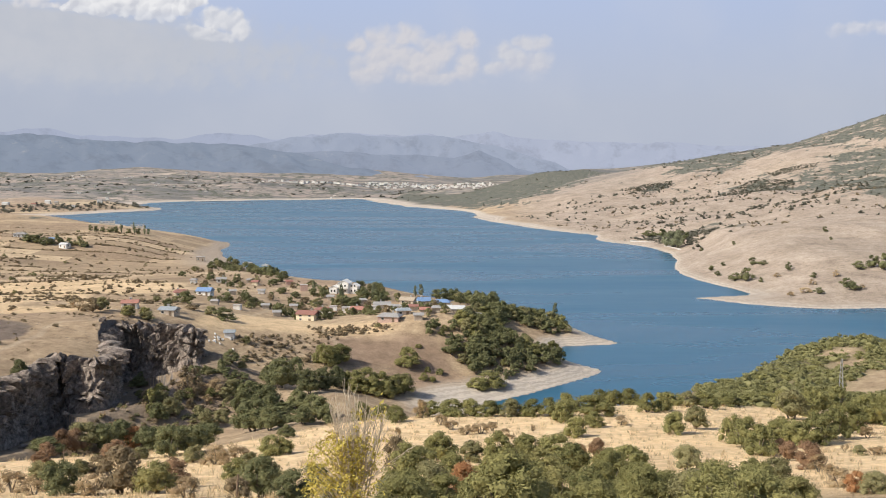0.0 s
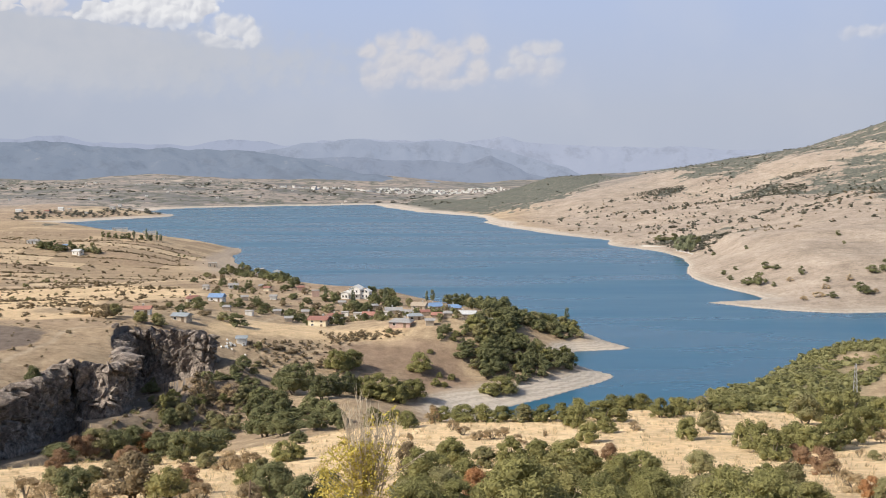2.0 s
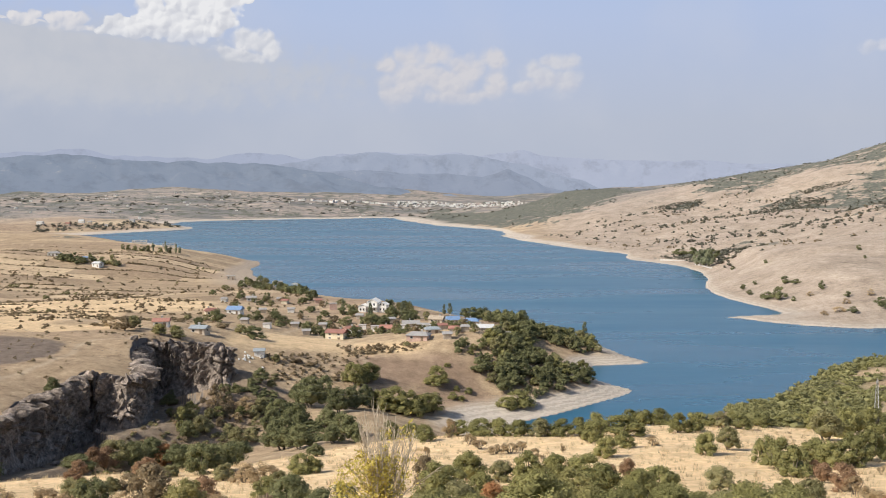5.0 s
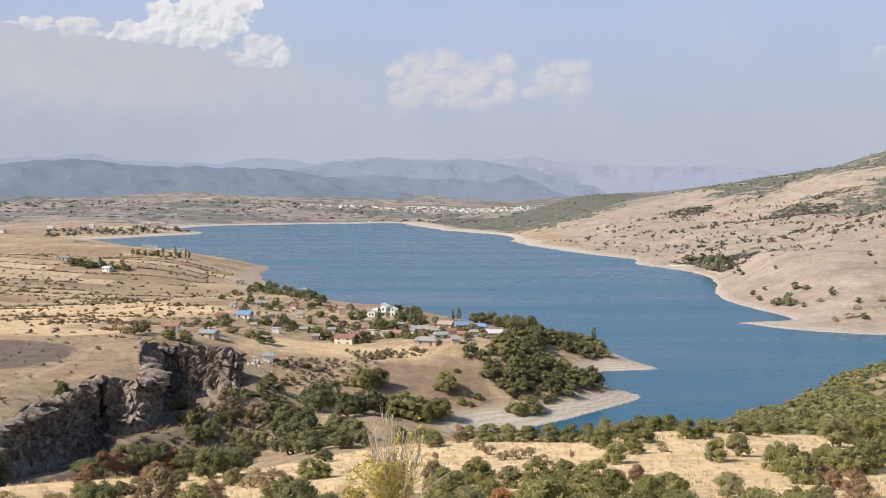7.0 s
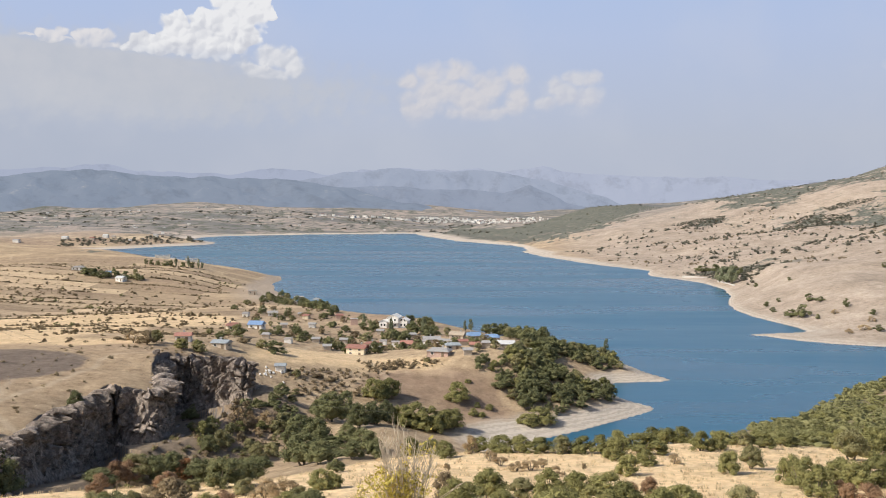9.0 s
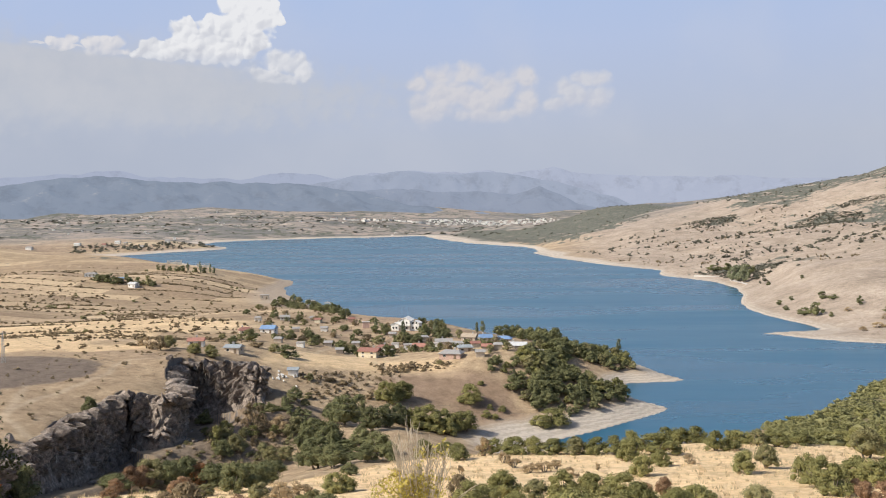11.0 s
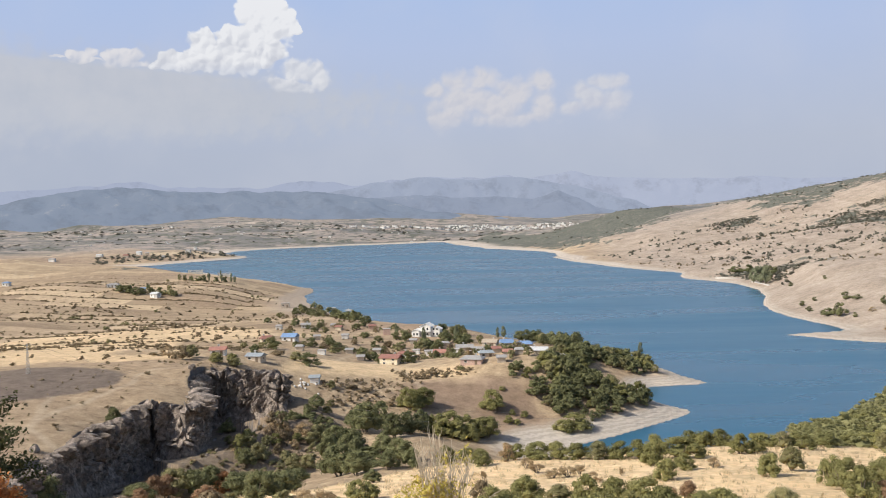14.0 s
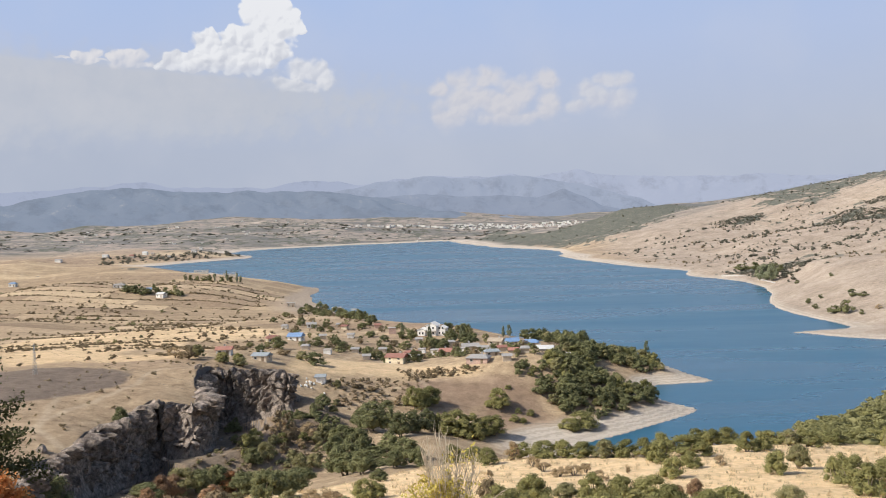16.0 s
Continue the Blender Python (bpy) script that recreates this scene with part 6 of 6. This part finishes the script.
def window(parent, x, y, z, wide, high, side):
    """A framed pane on a wall that faces -y (side 0) or +x / -x (side 1, -1)."""
    def put(bm, a0, a1, d0, d1, z0, z1):
        if side == 0:
            box(bm, x + a0, x + a1, y - d1, y - d0, z0, z1)
        else:
            box(bm, min(x + side * d0, x + side * d1), max(x + side * d0, x + side * d1), y + a0, y + a1, z0, z1)
    bm = bmesh.new()
    t = 0.09
    for a0, a1, z0, z1 in ((-wide / 2, -wide / 2 + t, z, z + high), (wide / 2 - t, wide / 2, z, z + high), (-wide / 2, wide / 2, z - t, z), (-wide / 2, wide / 2, z + high, z + high + t)):
        put(bm, a0, a1, 0.0, 0.08, z0, z1)
    frame_ob = part("window", bm, WALLS["white"], parent, "white window frame")
    bm = bmesh.new()
    put(bm, -wide / 2 + t, wide / 2 - t, 0.0, 0.03, z, z + high)
    part("pane", bm, GLASS, frame_ob, "dark window glass")


def house(x, y, wide, wall, roof, turn, roof_kind, wall_kind, storeys, group, place, seed, detail=True):
    rng = np.random.default_rng(seed)
    wall, roof = wall * 0.9, roof * 0.7
    deep = min(wide * 0.75, 9.0) if wide > 5 else wide * 0.9
    name = "house" if wide > 4.5 else "shed"
    root = tagged(new(name), f"{WALL_WORDS[wall_kind]} {storeys}-storey house, {ROOF_WORDS[roof_kind]}, {place}".replace("1-storey", "low").replace("2-storey", "two-storey"), name, group)
    corners = [(a * wide / 2, b * deep / 2) for a in (-1, 1) for b in (-1, 1)]
    c, s = math.cos(radians(turn)), math.sin(radians(turn))
    zs = [ground_z(x + a * c - b * s, y + a * s + b * c) for a, b in corners]
    root.matrix_basis = pose(x, y, (min(zs) + max(zs)) / 2, 0, 0, turn)
    drop = (max(zs) - min(zs)) / 2 + 0.4
    bm = bmesh.new()
    box(bm, -wide / 2, wide / 2, -deep / 2, deep / 2, -drop, wall)
    part("wall", bm, WALLS[wall_kind], root)
    bm = bmesh.new()
    e = 0.45
    if roof_kind == "flat":
        box(bm, -wide / 2 - 0.2, wide / 2 + 0.2, -deep / 2 - 0.2, deep / 2 + 0.2, wall, wall + 0.28)
        ridge = wall + 0.28
    else:
        ridge = wall + max(roof, 0.7)
        inset = wide * 0.22 if seed % 3 == 0 else 0.0
        t = 0.14
        w, d = wide / 2 + e, deep / 2 + e
        low, peak = wall - 0.12, ridge
        v = {}
        for k, dz in (("a", 0.0), ("b", t)):
            v[k] = [bm.verts.new(q) for q in ((-w, -d, low + dz), (w, -d, low + dz), (w, d, low + dz), (-w, d, low + dz), (-w + inset, 0, peak + dz), (w - inset, 0, peak + dz))]
        up, dn = v["b"], v["a"]
        for f in ((0, 1, 5, 4), (2, 3, 4, 5)):
            bm.faces.new([up[k] for k in f])
            bm.faces.new([dn[k] for k in reversed(f)])
        for f in ((1, 2, 5), (3, 0, 4)):
            bm.faces.new([up[k] for k in f] if inset else [dn[k] for k in f])
        for a, b in ((0, 1), (1, 2), (2, 3), (3, 0)):
            bm.faces.new([dn[a], dn[b], up[b], up[a]])
    top = part("roof", bm, ROOFS[roof_kind], root, ROOF_WORDS[roof_kind])
    if detail and wide > 4.5:
        if roof_kind != "flat":
            bm = bmesh.new()
            cx = rng.uniform(-0.25, 0.25) * wide
            box(bm, cx - 0.3, cx + 0.3, 0.5, 1.1, wall, ridge + 0.7)
            box(bm, cx - 0.38, cx + 0.38, 0.42, 1.18, ridge + 0.7, ridge + 0.82)
            part("chimney", bm, CONCRETE, top, "plastered chimney")
        floor_high = wall / storeys
        count = max(2, int(wide / 2.8))
        for level in range(storeys):
            for k in range(count):
                wx = -wide / 2 + wide * (k + 0.5) / count
                if level == 0 and k == count // 2:
                    bm = bmesh.new()
                    box(bm, wx - 0.5, wx + 0.5, -deep / 2 - 0.06, -deep / 2, -0.1, min(2.05, floor_high * 0.8))
                    part("door", bm, WOOD, root, "brown wooden door")
                else:
                    window(root, wx, -deep / 2, floor_high * (level + 0.36), min(1.2, wide / count * 0.5), min(1.2, floor_high * 0.42), 0)
            for side in (-1, 1):
                window(root, side * wide / 2, 0.0, floor_high * (level + 0.36), 1.1, min(1.2, floor_high * 0.42), side)
    return root


seed = 0
for rows, group, place in ((VILLAGE_WEST, "houses of the village", "by dry fields"), (VILLAGE_MIDDLE, "houses of the village", "among trees"),
                           (VILLAGE_EAST, "houses of the village", "at the lakeside wood"), (FARMS, "farmhouses in the fields", "on the dry fields"),
                           (SPIT_FARMS, "farmhouses across the lake", "on a far spit")):
    for row in rows:
        seed += 1
        house(*row, group, place, seed, detail=rows is not SPIT_FARMS)


def villa(x, y, turn):
    """A white two-storey house with a taller gabled block, a lower wing, a terrace and an outside stair."""
    root = tagged(new("house"), "large white two-storey house with white gabled roofs among trees", "house", "houses of the village")
    root.matrix_basis = pose(x, y, ground_z(x, y) - 0.2, 0, 0, turn)
    for x0, x1, y0, y1, high, rise in ((-2.2, 3.6, -3.2, 3.6, 5.4, 1.5), (3.6, 8.2, -2.2, 3.0, 3.9, 1.1), (-6.4, -2.2, -4.6, 0.8, 3.2, 0.9)):
        bm = bmesh.new()
        box(bm, x0, x1, y0, y1, -1.5, high)
        mid = (x0 + x1) / 2
        for yy in (y0, y1):                      # gable
            v = [bm.verts.new(q) for q in ((x0, yy, high), (x1, yy, high), (mid, yy, high + rise))]
            bm.faces.new(v)
        part("wall", bm, WALLS["white"], root)
        bm = bmesh.new()
        e, t = 0.4, 0.16
        low = high - e * rise / (mid - x0)
        for a in (x0 - e, x1 + e):
            v = [bm.verts.new(q) for q in ((a, y0 - e, low), (a, y1 + e, low), (mid, y1 + e, high + rise), (mid, y0 - e, high + rise),
                                           (a, y0 - e, low + t), (a, y1 + e, low + t), (mid, y1 + e, high + rise + t), (mid, y0 - e, high + rise + t))]
            for f in ((0, 1, 2, 3), (4, 5, 6, 7), (0, 1, 5, 4), (1, 2, 6, 5), (0, 3, 7, 4)):
                bm.faces.new([v[k] for k in f])
        part("roof", bm, WALLS["white"], root, "white-painted sheet roof")
        for level in range(2 if high > 3.5 else 1):
            for k in range(2):
                window(root, x0 + (x1 - x0) * (0.3 + 0.4 * k), y0, 0.9 + 2.6 * level, 1.0, 1.15, 0)
    bm = bmesh.new()
    box(bm, -2.2, 3.6, -4.6, -3.2, 2.5, 2.66)
    part("balcony", bm, CONCRETE, root, "concrete balcony")
    for k in range(4):
        bm = bmesh.new()
        box(bm, -2.1 + 1.85 * k, -1.95 + 1.85 * k, -4.55, -4.4, 2.66, 3.5)
        part("baluster", bm, WALLS["white"], root)
    bm = bmesh.new()
    box(bm, -2.2, 3.6, -4.6, -4.35, 3.5, 3.6)
    part("rail", bm, WALLS["white"], root)


villa(-52.5, 504.0, -12)


def town():
    """Blocks of flats in rows on the plain behind the far shore."""
    rng = np.random.default_rng(71)
    bm = bmesh.new()
    box(bm, -0.5, 0.5, -0.5, 0.5, -0.2, 1.0)
    wall_mesh = bpy.data.meshes.new("wall")
    bm.to_mesh(wall_mesh)
    wall_mesh.materials.append(WALLS["white"])
    bm.clear()
    box(bm, -0.53, 0.53, -0.53, 0.53, 1.0, 1.06)
    roof_mesh = bpy.data.meshes.new("roof")
    bm.to_mesh(roof_mesh)
    bm.free()
    roof_mesh.materials.append(ROOFS["brick"])
    for k in range(64):
        if k < 40:
            a = rng.uniform(-10.4, -4.2)
            r = 3290 + rng.normal() * 18 + (a + 7) * 8
            size = (rng.uniform(8, 16), 10, rng.uniform(4, 7))
        else:
            a = rng.uniform(-4.2, 2.6)
            r = 3360 + rng.normal() * 60
            size = (rng.uniform(7, 14), 10, rng.uniform(4, 8))
        x, y = r * math.sin(radians(a)), r * math.cos(radians(a))
        root = tagged(new("apartment_block"), "white apartment block in a town across the lake", "building", "blocks of the far town")
        root.matrix_basis = pose(x, y, ground_z(x, y), 0, 0, rng.uniform(-20, 20)) @ Matrix.Diagonal((*size, 1))
        for name, me in (("wall", wall_mesh), ("roof", roof_mesh)):
            ob = new(name, me)
            ob.parent = root
    bm = bmesh.new()
    for k in range(280):
        a = rng.uniform(-4.6, 4.5) if k < 230 else rng.uniform(-26, -6)
        r = rng.uniform(3330, 3480) if k < 230 else rng.uniform(2900, 3600)
        x, y = r * math.sin(radians(a)), r * math.cos(radians(a))
        w, h, z = rng.uniform(4, 8), rng.uniform(1.6, 3), ground_z(x, y)
        box(bm, x - w / 2, x + w / 2, y - 4, y + 4, z - 1, z + h)
    me = bpy.data.meshes.new("town_houses")
    bm.to_mesh(me)
    bm.free()
    me.materials.append(WALLS["white"])
    tagged(new("town_houses"  , me), "white and pale houses of the town across the lake", "houses", kind="stuff")


town()


def ruin(x, y, wide, group):
    """Concrete frame of an abandoned shed: posts at the ends and a low wall between."""
    root = tagged(new("ruin"), "roofless pale concrete ruin on a dry ridge", "ruin", group)
    root.matrix_basis = pose(x, y, ground_z(x, y), 0, 0, 4)
    bm = bmesh.new()
    box(bm, -wide / 2, wide / 2, -0.3, 0.3, -0.6, 2.4)
    part("wall", bm, CONCRETE, root)
    for k, high in ((-0.5, 4.4), (-0.38, 3.9), (0.1, 3.9), (0.5, 4.8)):
        bm = bmesh.new()
        box(bm, k * wide - 0.45, k * wide + 0.45, -0.6, 0.6, -0.6, high)
        part("pillar", bm, CONCRETE, root)
    bm = bmesh.new()
    box(bm, -wide * 0.5, wide * 0.5, -0.5, 0.5, 3.3, 3.9)
    part("beam", bm, CONCRETE, root)


ruin(-357.7, 1022.7, 15.0, "ruins on the ridge")
ruin(-326.6, 1025.0, 13.0, "ruins on the ridge")


def headstone(x, y, size):
    root = tagged(new("headstone"), "small white headstone in dry grass", "headstone", "headstones of the graveyard")
    root.matrix_basis = pose(x, y, ground_z(x, y), 0, 0, 20)
    bm = bmesh.new()
    box(bm, -0.45 * size, 0.45 * size, -0.1, 0.1, -0.1, 1.2 * size)
    box(bm, -0.6 * size, 0.6 * size, -1.0, 0.9, -0.1, 0.3)
    bmesh.ops.bevel(bm, geom=bm.edges[:], offset=0.04, segments=1, affect="EDGES")
    part("stone", bm, WALLS["white"], root)


rng = np.random.default_rng(8)
for k in range(18):
    headstone(-77.1 + rng.uniform(-5, 7), 321.3 + rng.uniform(-5, 5), rng.uniform(0.3, 0.55))


def lake_wall(x0, y0, x1, y1):
    """A low white wall on the shore."""
    v = Vector((x1 - x0, y1 - y0, 0))
    bm = bmesh.new()
    box(bm, 0, v.length, -0.3, 0.3, -1.5, 0.9)
    bmesh.ops.bevel(bm, geom=bm.edges[:], offset=0.1, segments=1, affect="EDGES")
    ob = part("shore_wall", bm, CONCRETE, None)
    ob.matrix_basis = pose(x0, y0, ground_z((x0 + x1) / 2, (y0 + y1) / 2), 0, 0, math.degrees(math.atan2(v.y, v.x)))
    tagged(ob, "low pale concrete wall along the far shore", "wall", "walls on the shore")


lake_wall(203.0, 1040.0, 228.0, 1010.0)
lake_wall(222.0, 960.0, 225.0, 905.0)

# ---- poles, wires, posts ----
METAL = plain_material("grey_galvanised_steel", (0.42, 0.42, 0.41), 0.5, 0.1, 3.0, 0.6)


CABLE = plain_material("dark_cable", (0.09, 0.09, 0.09), 0.7)


def pylon(x, y, high, turn, label):
    """A lattice pole with cross arms and insulators; returns the ends of its wires."""
    root = tagged(new("power_pole"), label, "power pole", "power poles")
    z = ground_z(x, y)
    root.matrix_basis = pose(x, y, z, 0, 0, turn)
    for sx in (-1, 1):
        for sy in (-1, 1):
            v, f = [], []
            tube(v, f, [(sx * 0.42, sy * 0.42, -0.5), (sx * 0.13, sy * 0.13, high)], [0.055, 0.04], 4)
            mesh_part("leg", v, f, METAL, root)
    steps = 9
    for k in range(steps):
        a, b = k / steps, (k + 1) / steps
        wa, wb = 0.42 - 0.29 * a, 0.42 - 0.29 * b
        v, f = [], []
        for sy in (-1, 1):
            tube(v, f, [(-wa, sy * wa, a * high), (wb, sy * wb, b * high)], [0.03, 0.03], 4)
            tube(v, f, [(sy * wa, -wa, a * high), (sy * wb, wb, b * high)], [0.03, 0.03], 4)
        mesh_part("brace", v, f, METAL, root)
    ends = []
    m = root.matrix_basis
    for ax, az in ((-1.1, high - 0.3), (1.1, high - 0.3), (0.0, high + 0.1)):
        v, f = [], []
        tube(v, f, [(0, 0, az), (ax, 0, az)] if ax else [(0, 0, az - 0.3), (0, 0, az)], [0.05, 0.04], 4)
        mesh_part("arm", v, f, METAL, root)
        v, f = [], []
        tube(v, f, [(ax, 0, az), (ax, 0, az + 0.28)], [0.06, 0.04], 6)
        mesh_part("insulator", v, f, CONCRETE, root, "pale insulator")
        ends.append(m @ Vector((ax, 0, az + 0.28)))
    return ends


west_ends = pylon(-138.3, 255.7, 8.4, 60, "slender lattice power pole on a dry plateau")
east_ends = pylon(66.5, 158.2, 7.6, 60, "slender lattice power pole beside a green hill")
for a, b, sag in zip(west_ends, east_ends, (11.5, 10.5, 9.5)):
    v, f = [], []
    line = [a.lerp(b, k / 60) - Vector((0, 0, sag * 4 * (k / 60) * (1 - k / 60))) for k in range(61)]
    tube(v, f, line, [0.014] * 61, 4)
    wire = mesh_part("power_line", v, f, CABLE, None)
    tagged(wire, "thin power line strung across the ravine", "power line", "power lines")


def post(x, y, high):
    v, f = [], []
    ring = tube(v, f, [(0, 0, -0.3), (0.01, 0, high * 0.5), (0.03, 0.01, high)], [0.05, 0.045, 0.04], 7)
    f.append(tuple(range(ring[-1], ring[-1] + 7)))
    ob = mesh_part("fence_post", v, f, WOOD, None, smooth=False)
    ob.matrix_basis = pose(x, y, ground_z(x, y), 2, 3, 0)
    tagged(ob, "weathered thin fence post in dry grass", "post", "fence posts")


post(-10.1, 45.9, 1.25)
post(-35.7, 88.5, 1.7)

# ---- the yellowing sapling below the viewpoint ----
YELLOW = foliage_material("yellow_leaves", (0.30, 0.25, 0.050), (0.68, 0.56, 0.15))
TWIG = plain_material("pale_dry_twigs", (0.64, 0.54, 0.41), 0.9, 0.12, 6.0)
RUSTY = foliage_material("russet_leaves", (0.34, 0.13, 0.045), (0.66, 0.30, 0.11))
DEEP = foliage_material("deep_green_leaves", (0.045, 0.054, 0.023), (0.135, 0.140, 0.058))


def leaf_quads(verts, faces, p, s, rng):
    n = rng.normal(size=3)
    n[2] = abs(n[2]) + 0.3
    n /= np.linalg.norm(n)
    u = np.cross(n, rng.normal(size=3))
    u /= np.linalg.norm(u) + 1e-9
    v = np.cross(n, u)
    start = len(verts)
    p = np.array(p)
    verts.extend([p - u * s, p - u * s * 0.2 + v * s * 0.5, p + u * s, p - u * s * 0.2 - v * s * 0.5])
    faces.append((start, start + 1, start + 2, start + 3))


def sapling(x, y):
    """A young tree of many stems that fan out from the foot: bare pale shoots above, yellow leaves below."""
    rng = np.random.default_rng(15)
    root = tagged(new("sapling"), "young tree with yellow leaves and bare pale twigs on top", "tree")
    z = ground_z(x, y)
    root.matrix_basis = pose(x, y, z)
    tv, tf, lv, lf = [], [], [], []
    top = 70.90 - z

    def leafy(p, count, spread):
        for _ in range(count):
            leaf_quads(lv, lf, np.array(p) + rng.normal(size=3) * spread, rng.uniform(0.025, 0.043), rng)
    for k in range(36):
        side = rng.uniform(-0.42, 0.62)
        deep = rng.normal() * 0.28
        high = top * rng.uniform(0.80, 1.0) * (1 - 0.16 * abs(side))
        foot = Vector((rng.normal() * 0.09, rng.normal() * 0.09, 0.0))
        tip = Vector((side * 1.15, deep * 1.2, high))
        line = [foot.lerp(tip, f) + Vector((rng.normal() * 0.02 - 0.10 * side * math.sin(f * math.pi), rng.normal() * 0.02, 0)) for f in (0, 0.25, 0.5, 0.7, 0.86, 1.0)]
        tube(tv, tf, line, [0.014, 0.012, 0.010, 0.008, 0.006, 0.004], 5)
        for t in range(12):                      # side shoots, steeply upright
            f = rng.uniform(0.30, 0.97)
            i = min(int(f * 5), 4)
            p = line[i].lerp(line[i + 1], f * 5 - i)
            a = rng.uniform(0, 6.28)
            q = p + Vector((math.cos(a) * 0.10, math.sin(a) * 0.10, rng.uniform(0.10, 0.34)))
            tube(tv, tf, [p, p.lerp(q, 0.5) + Vector((math.cos(a) * 0.02, math.sin(a) * 0.02, 0)), q], [0.007, 0.005, 0.003], 4)
            if q.z < top - 0.8 and rng.random() < (0.75 if q.x < 0.15 else 0.30) * (1.2 - q.z / top):
                leafy(p.lerp(q, rng.uniform(0.3, 1.0)), int(rng.integers(8, 26)), 0.045)
    for k in range(120):                         # leafy sprays, thickest low on one side
        down = rng.uniform(0.92, 2.1)
        if k % 4 == 0:
            cx = rng.normal() * 0.16 + 0.34
        else:
            cx = rng.uniform(-0.30 - 0.62 * min(1.0, (down - 0.8) / 0.5), 0.24)
        c = np.array([cx, rng.uniform(-0.55, 0.35), top - down])
        tube(tv, tf, [(cx * 0.4, c[1] * 0.4, max(0.0, c[2] - 0.45)), tuple(c)], [0.007, 0.003], 4)
        leafy(c, int(rng.integers(14, 46) * (0.45 if k % 4 == 0 else 1.0)), np.array([0.075, 0.075, 0.07]))
    for k in range(14):                          # a few yellow heads among the bare shoots
        leafy((rng.uniform(0.05, 0.62), rng.normal() * 0.15, top * rng.uniform(0.72, 0.92)), int(rng.integers(4, 11)), 0.05)
    mesh_part("trunk", tv, tf, TWIG, root, "pale upright stems", smooth=True)
    mesh_part("crown", lv, lf, YELLOW, root, "sparse yellow leaves")
    v, f = [], []
    for k in range(16):                          # one long bare branch leaning out
        a = Vector((0.1, 0, top * 0.30)).lerp(Vector((1.15, -0.2, top * 0.62)), k / 16)
        b = a + Vector((0.12, rng.normal() * 0.05, rng.uniform(0.02, 0.16)))
        tube(v, f, [a, b], [0.006, 0.003], 4)
    tube(v, f, [(0.05, 0, top * 0.28), (0.6, -0.1, top * 0.47), (1.15, -0.2, top * 0.62)], [0.012, 0.008, 0.003], 5)
    mesh_part("branch", v, f, TWIG, root, "long bare branch")


sapling(-1.72, 18.0)


def corner_oak(x, y, z_mid, radius):
    """An oak beside the viewpoint: trunk, limbs and leafy sprays with gaps."""
    rng = np.random.default_rng(52)
    root = tagged(new("oak"), "dark green oak with lobed leaves beside the viewpoint", "tree")
    z = ground_z(x, y)
    root.matrix_basis = pose(x, y, z)
    mid = z_mid - z
    tv, tf, lv, lf = [], [], [], []
    tube(tv, tf, [(0, 0, -0.2), (0.05, 0, mid * 0.5), (0.0, 0.05, mid)], [0.11, 0.09, 0.06], 8)
    for k in range(64):
        d = Vector(rng.normal(size=3))
        d.x = abs(d.x) if k % 3 else d.x
        d.z = d.z * 0.9 + 0.15
        d.normalize()
        start = Vector((0, 0, mid * rng.uniform(0.6, 1.0)))
        tip = Vector((0, 0, mid)) + d * radius * rng.uniform(0.75, 1.05)
        bend = start.lerp(tip, 0.5) + Vector((0, 0, 0.12))
        tube(tv, tf, [start, bend, tip], [0.025, 0.014, 0.004], 5)
        for t in range(560):
            f = rng.uniform(0.45, 1.08)
            p = (start.lerp(bend, f * 2) if f < 0.5 else bend.lerp(tip, f * 2 - 1)) + Vector(rng.normal(size=3) * 0.085)
            leaf_quads(lv, lf, p, rng.uniform(0.026, 0.046), rng)
    mesh_part("trunk", tv, tf, BARK, root, smooth=True)
    mesh_part("crown", lv, lf, DEEP, root)


corner_oak(-9.6, 14.0, 71.25, 1.75)


def russet_bush(x, y, z_mid, radius, seed):
    rng = np.random.default_rng(seed)
    root = tagged(new("bush"), "russet orange oak sprout beside the viewpoint", "bush")
    z = ground_z(x, y)
    root.matrix_basis = pose(x, y, z)
    mid = z_mid - z
    tv, tf, lv, lf = [], [], [], []
    for k in range(16):
        d = Vector(rng.normal(size=3)).normalized()
        tip = Vector((0, 0, mid)) + d * radius * rng.uniform(0.6, 1.0)
        tube(tv, tf, [(0, 0, -0.1), (0, 0, mid * 0.6), tip], [0.02, 0.014, 0.004], 5)
        for t in range(150):
            leaf_quads(lv, lf, Vector((0, 0, mid)).lerp(tip, rng.uniform(0.35, 1.1)) + Vector(rng.normal(size=3) * 0.07), rng.uniform(0.025, 0.05), rng)
    mesh_part("trunk", tv, tf, BARK, root, smooth=True)
    mesh_part("crown", lv, lf, RUSTY, root)


russet_bush(-7.72, 13.0, 71.1, 0.46, 5)
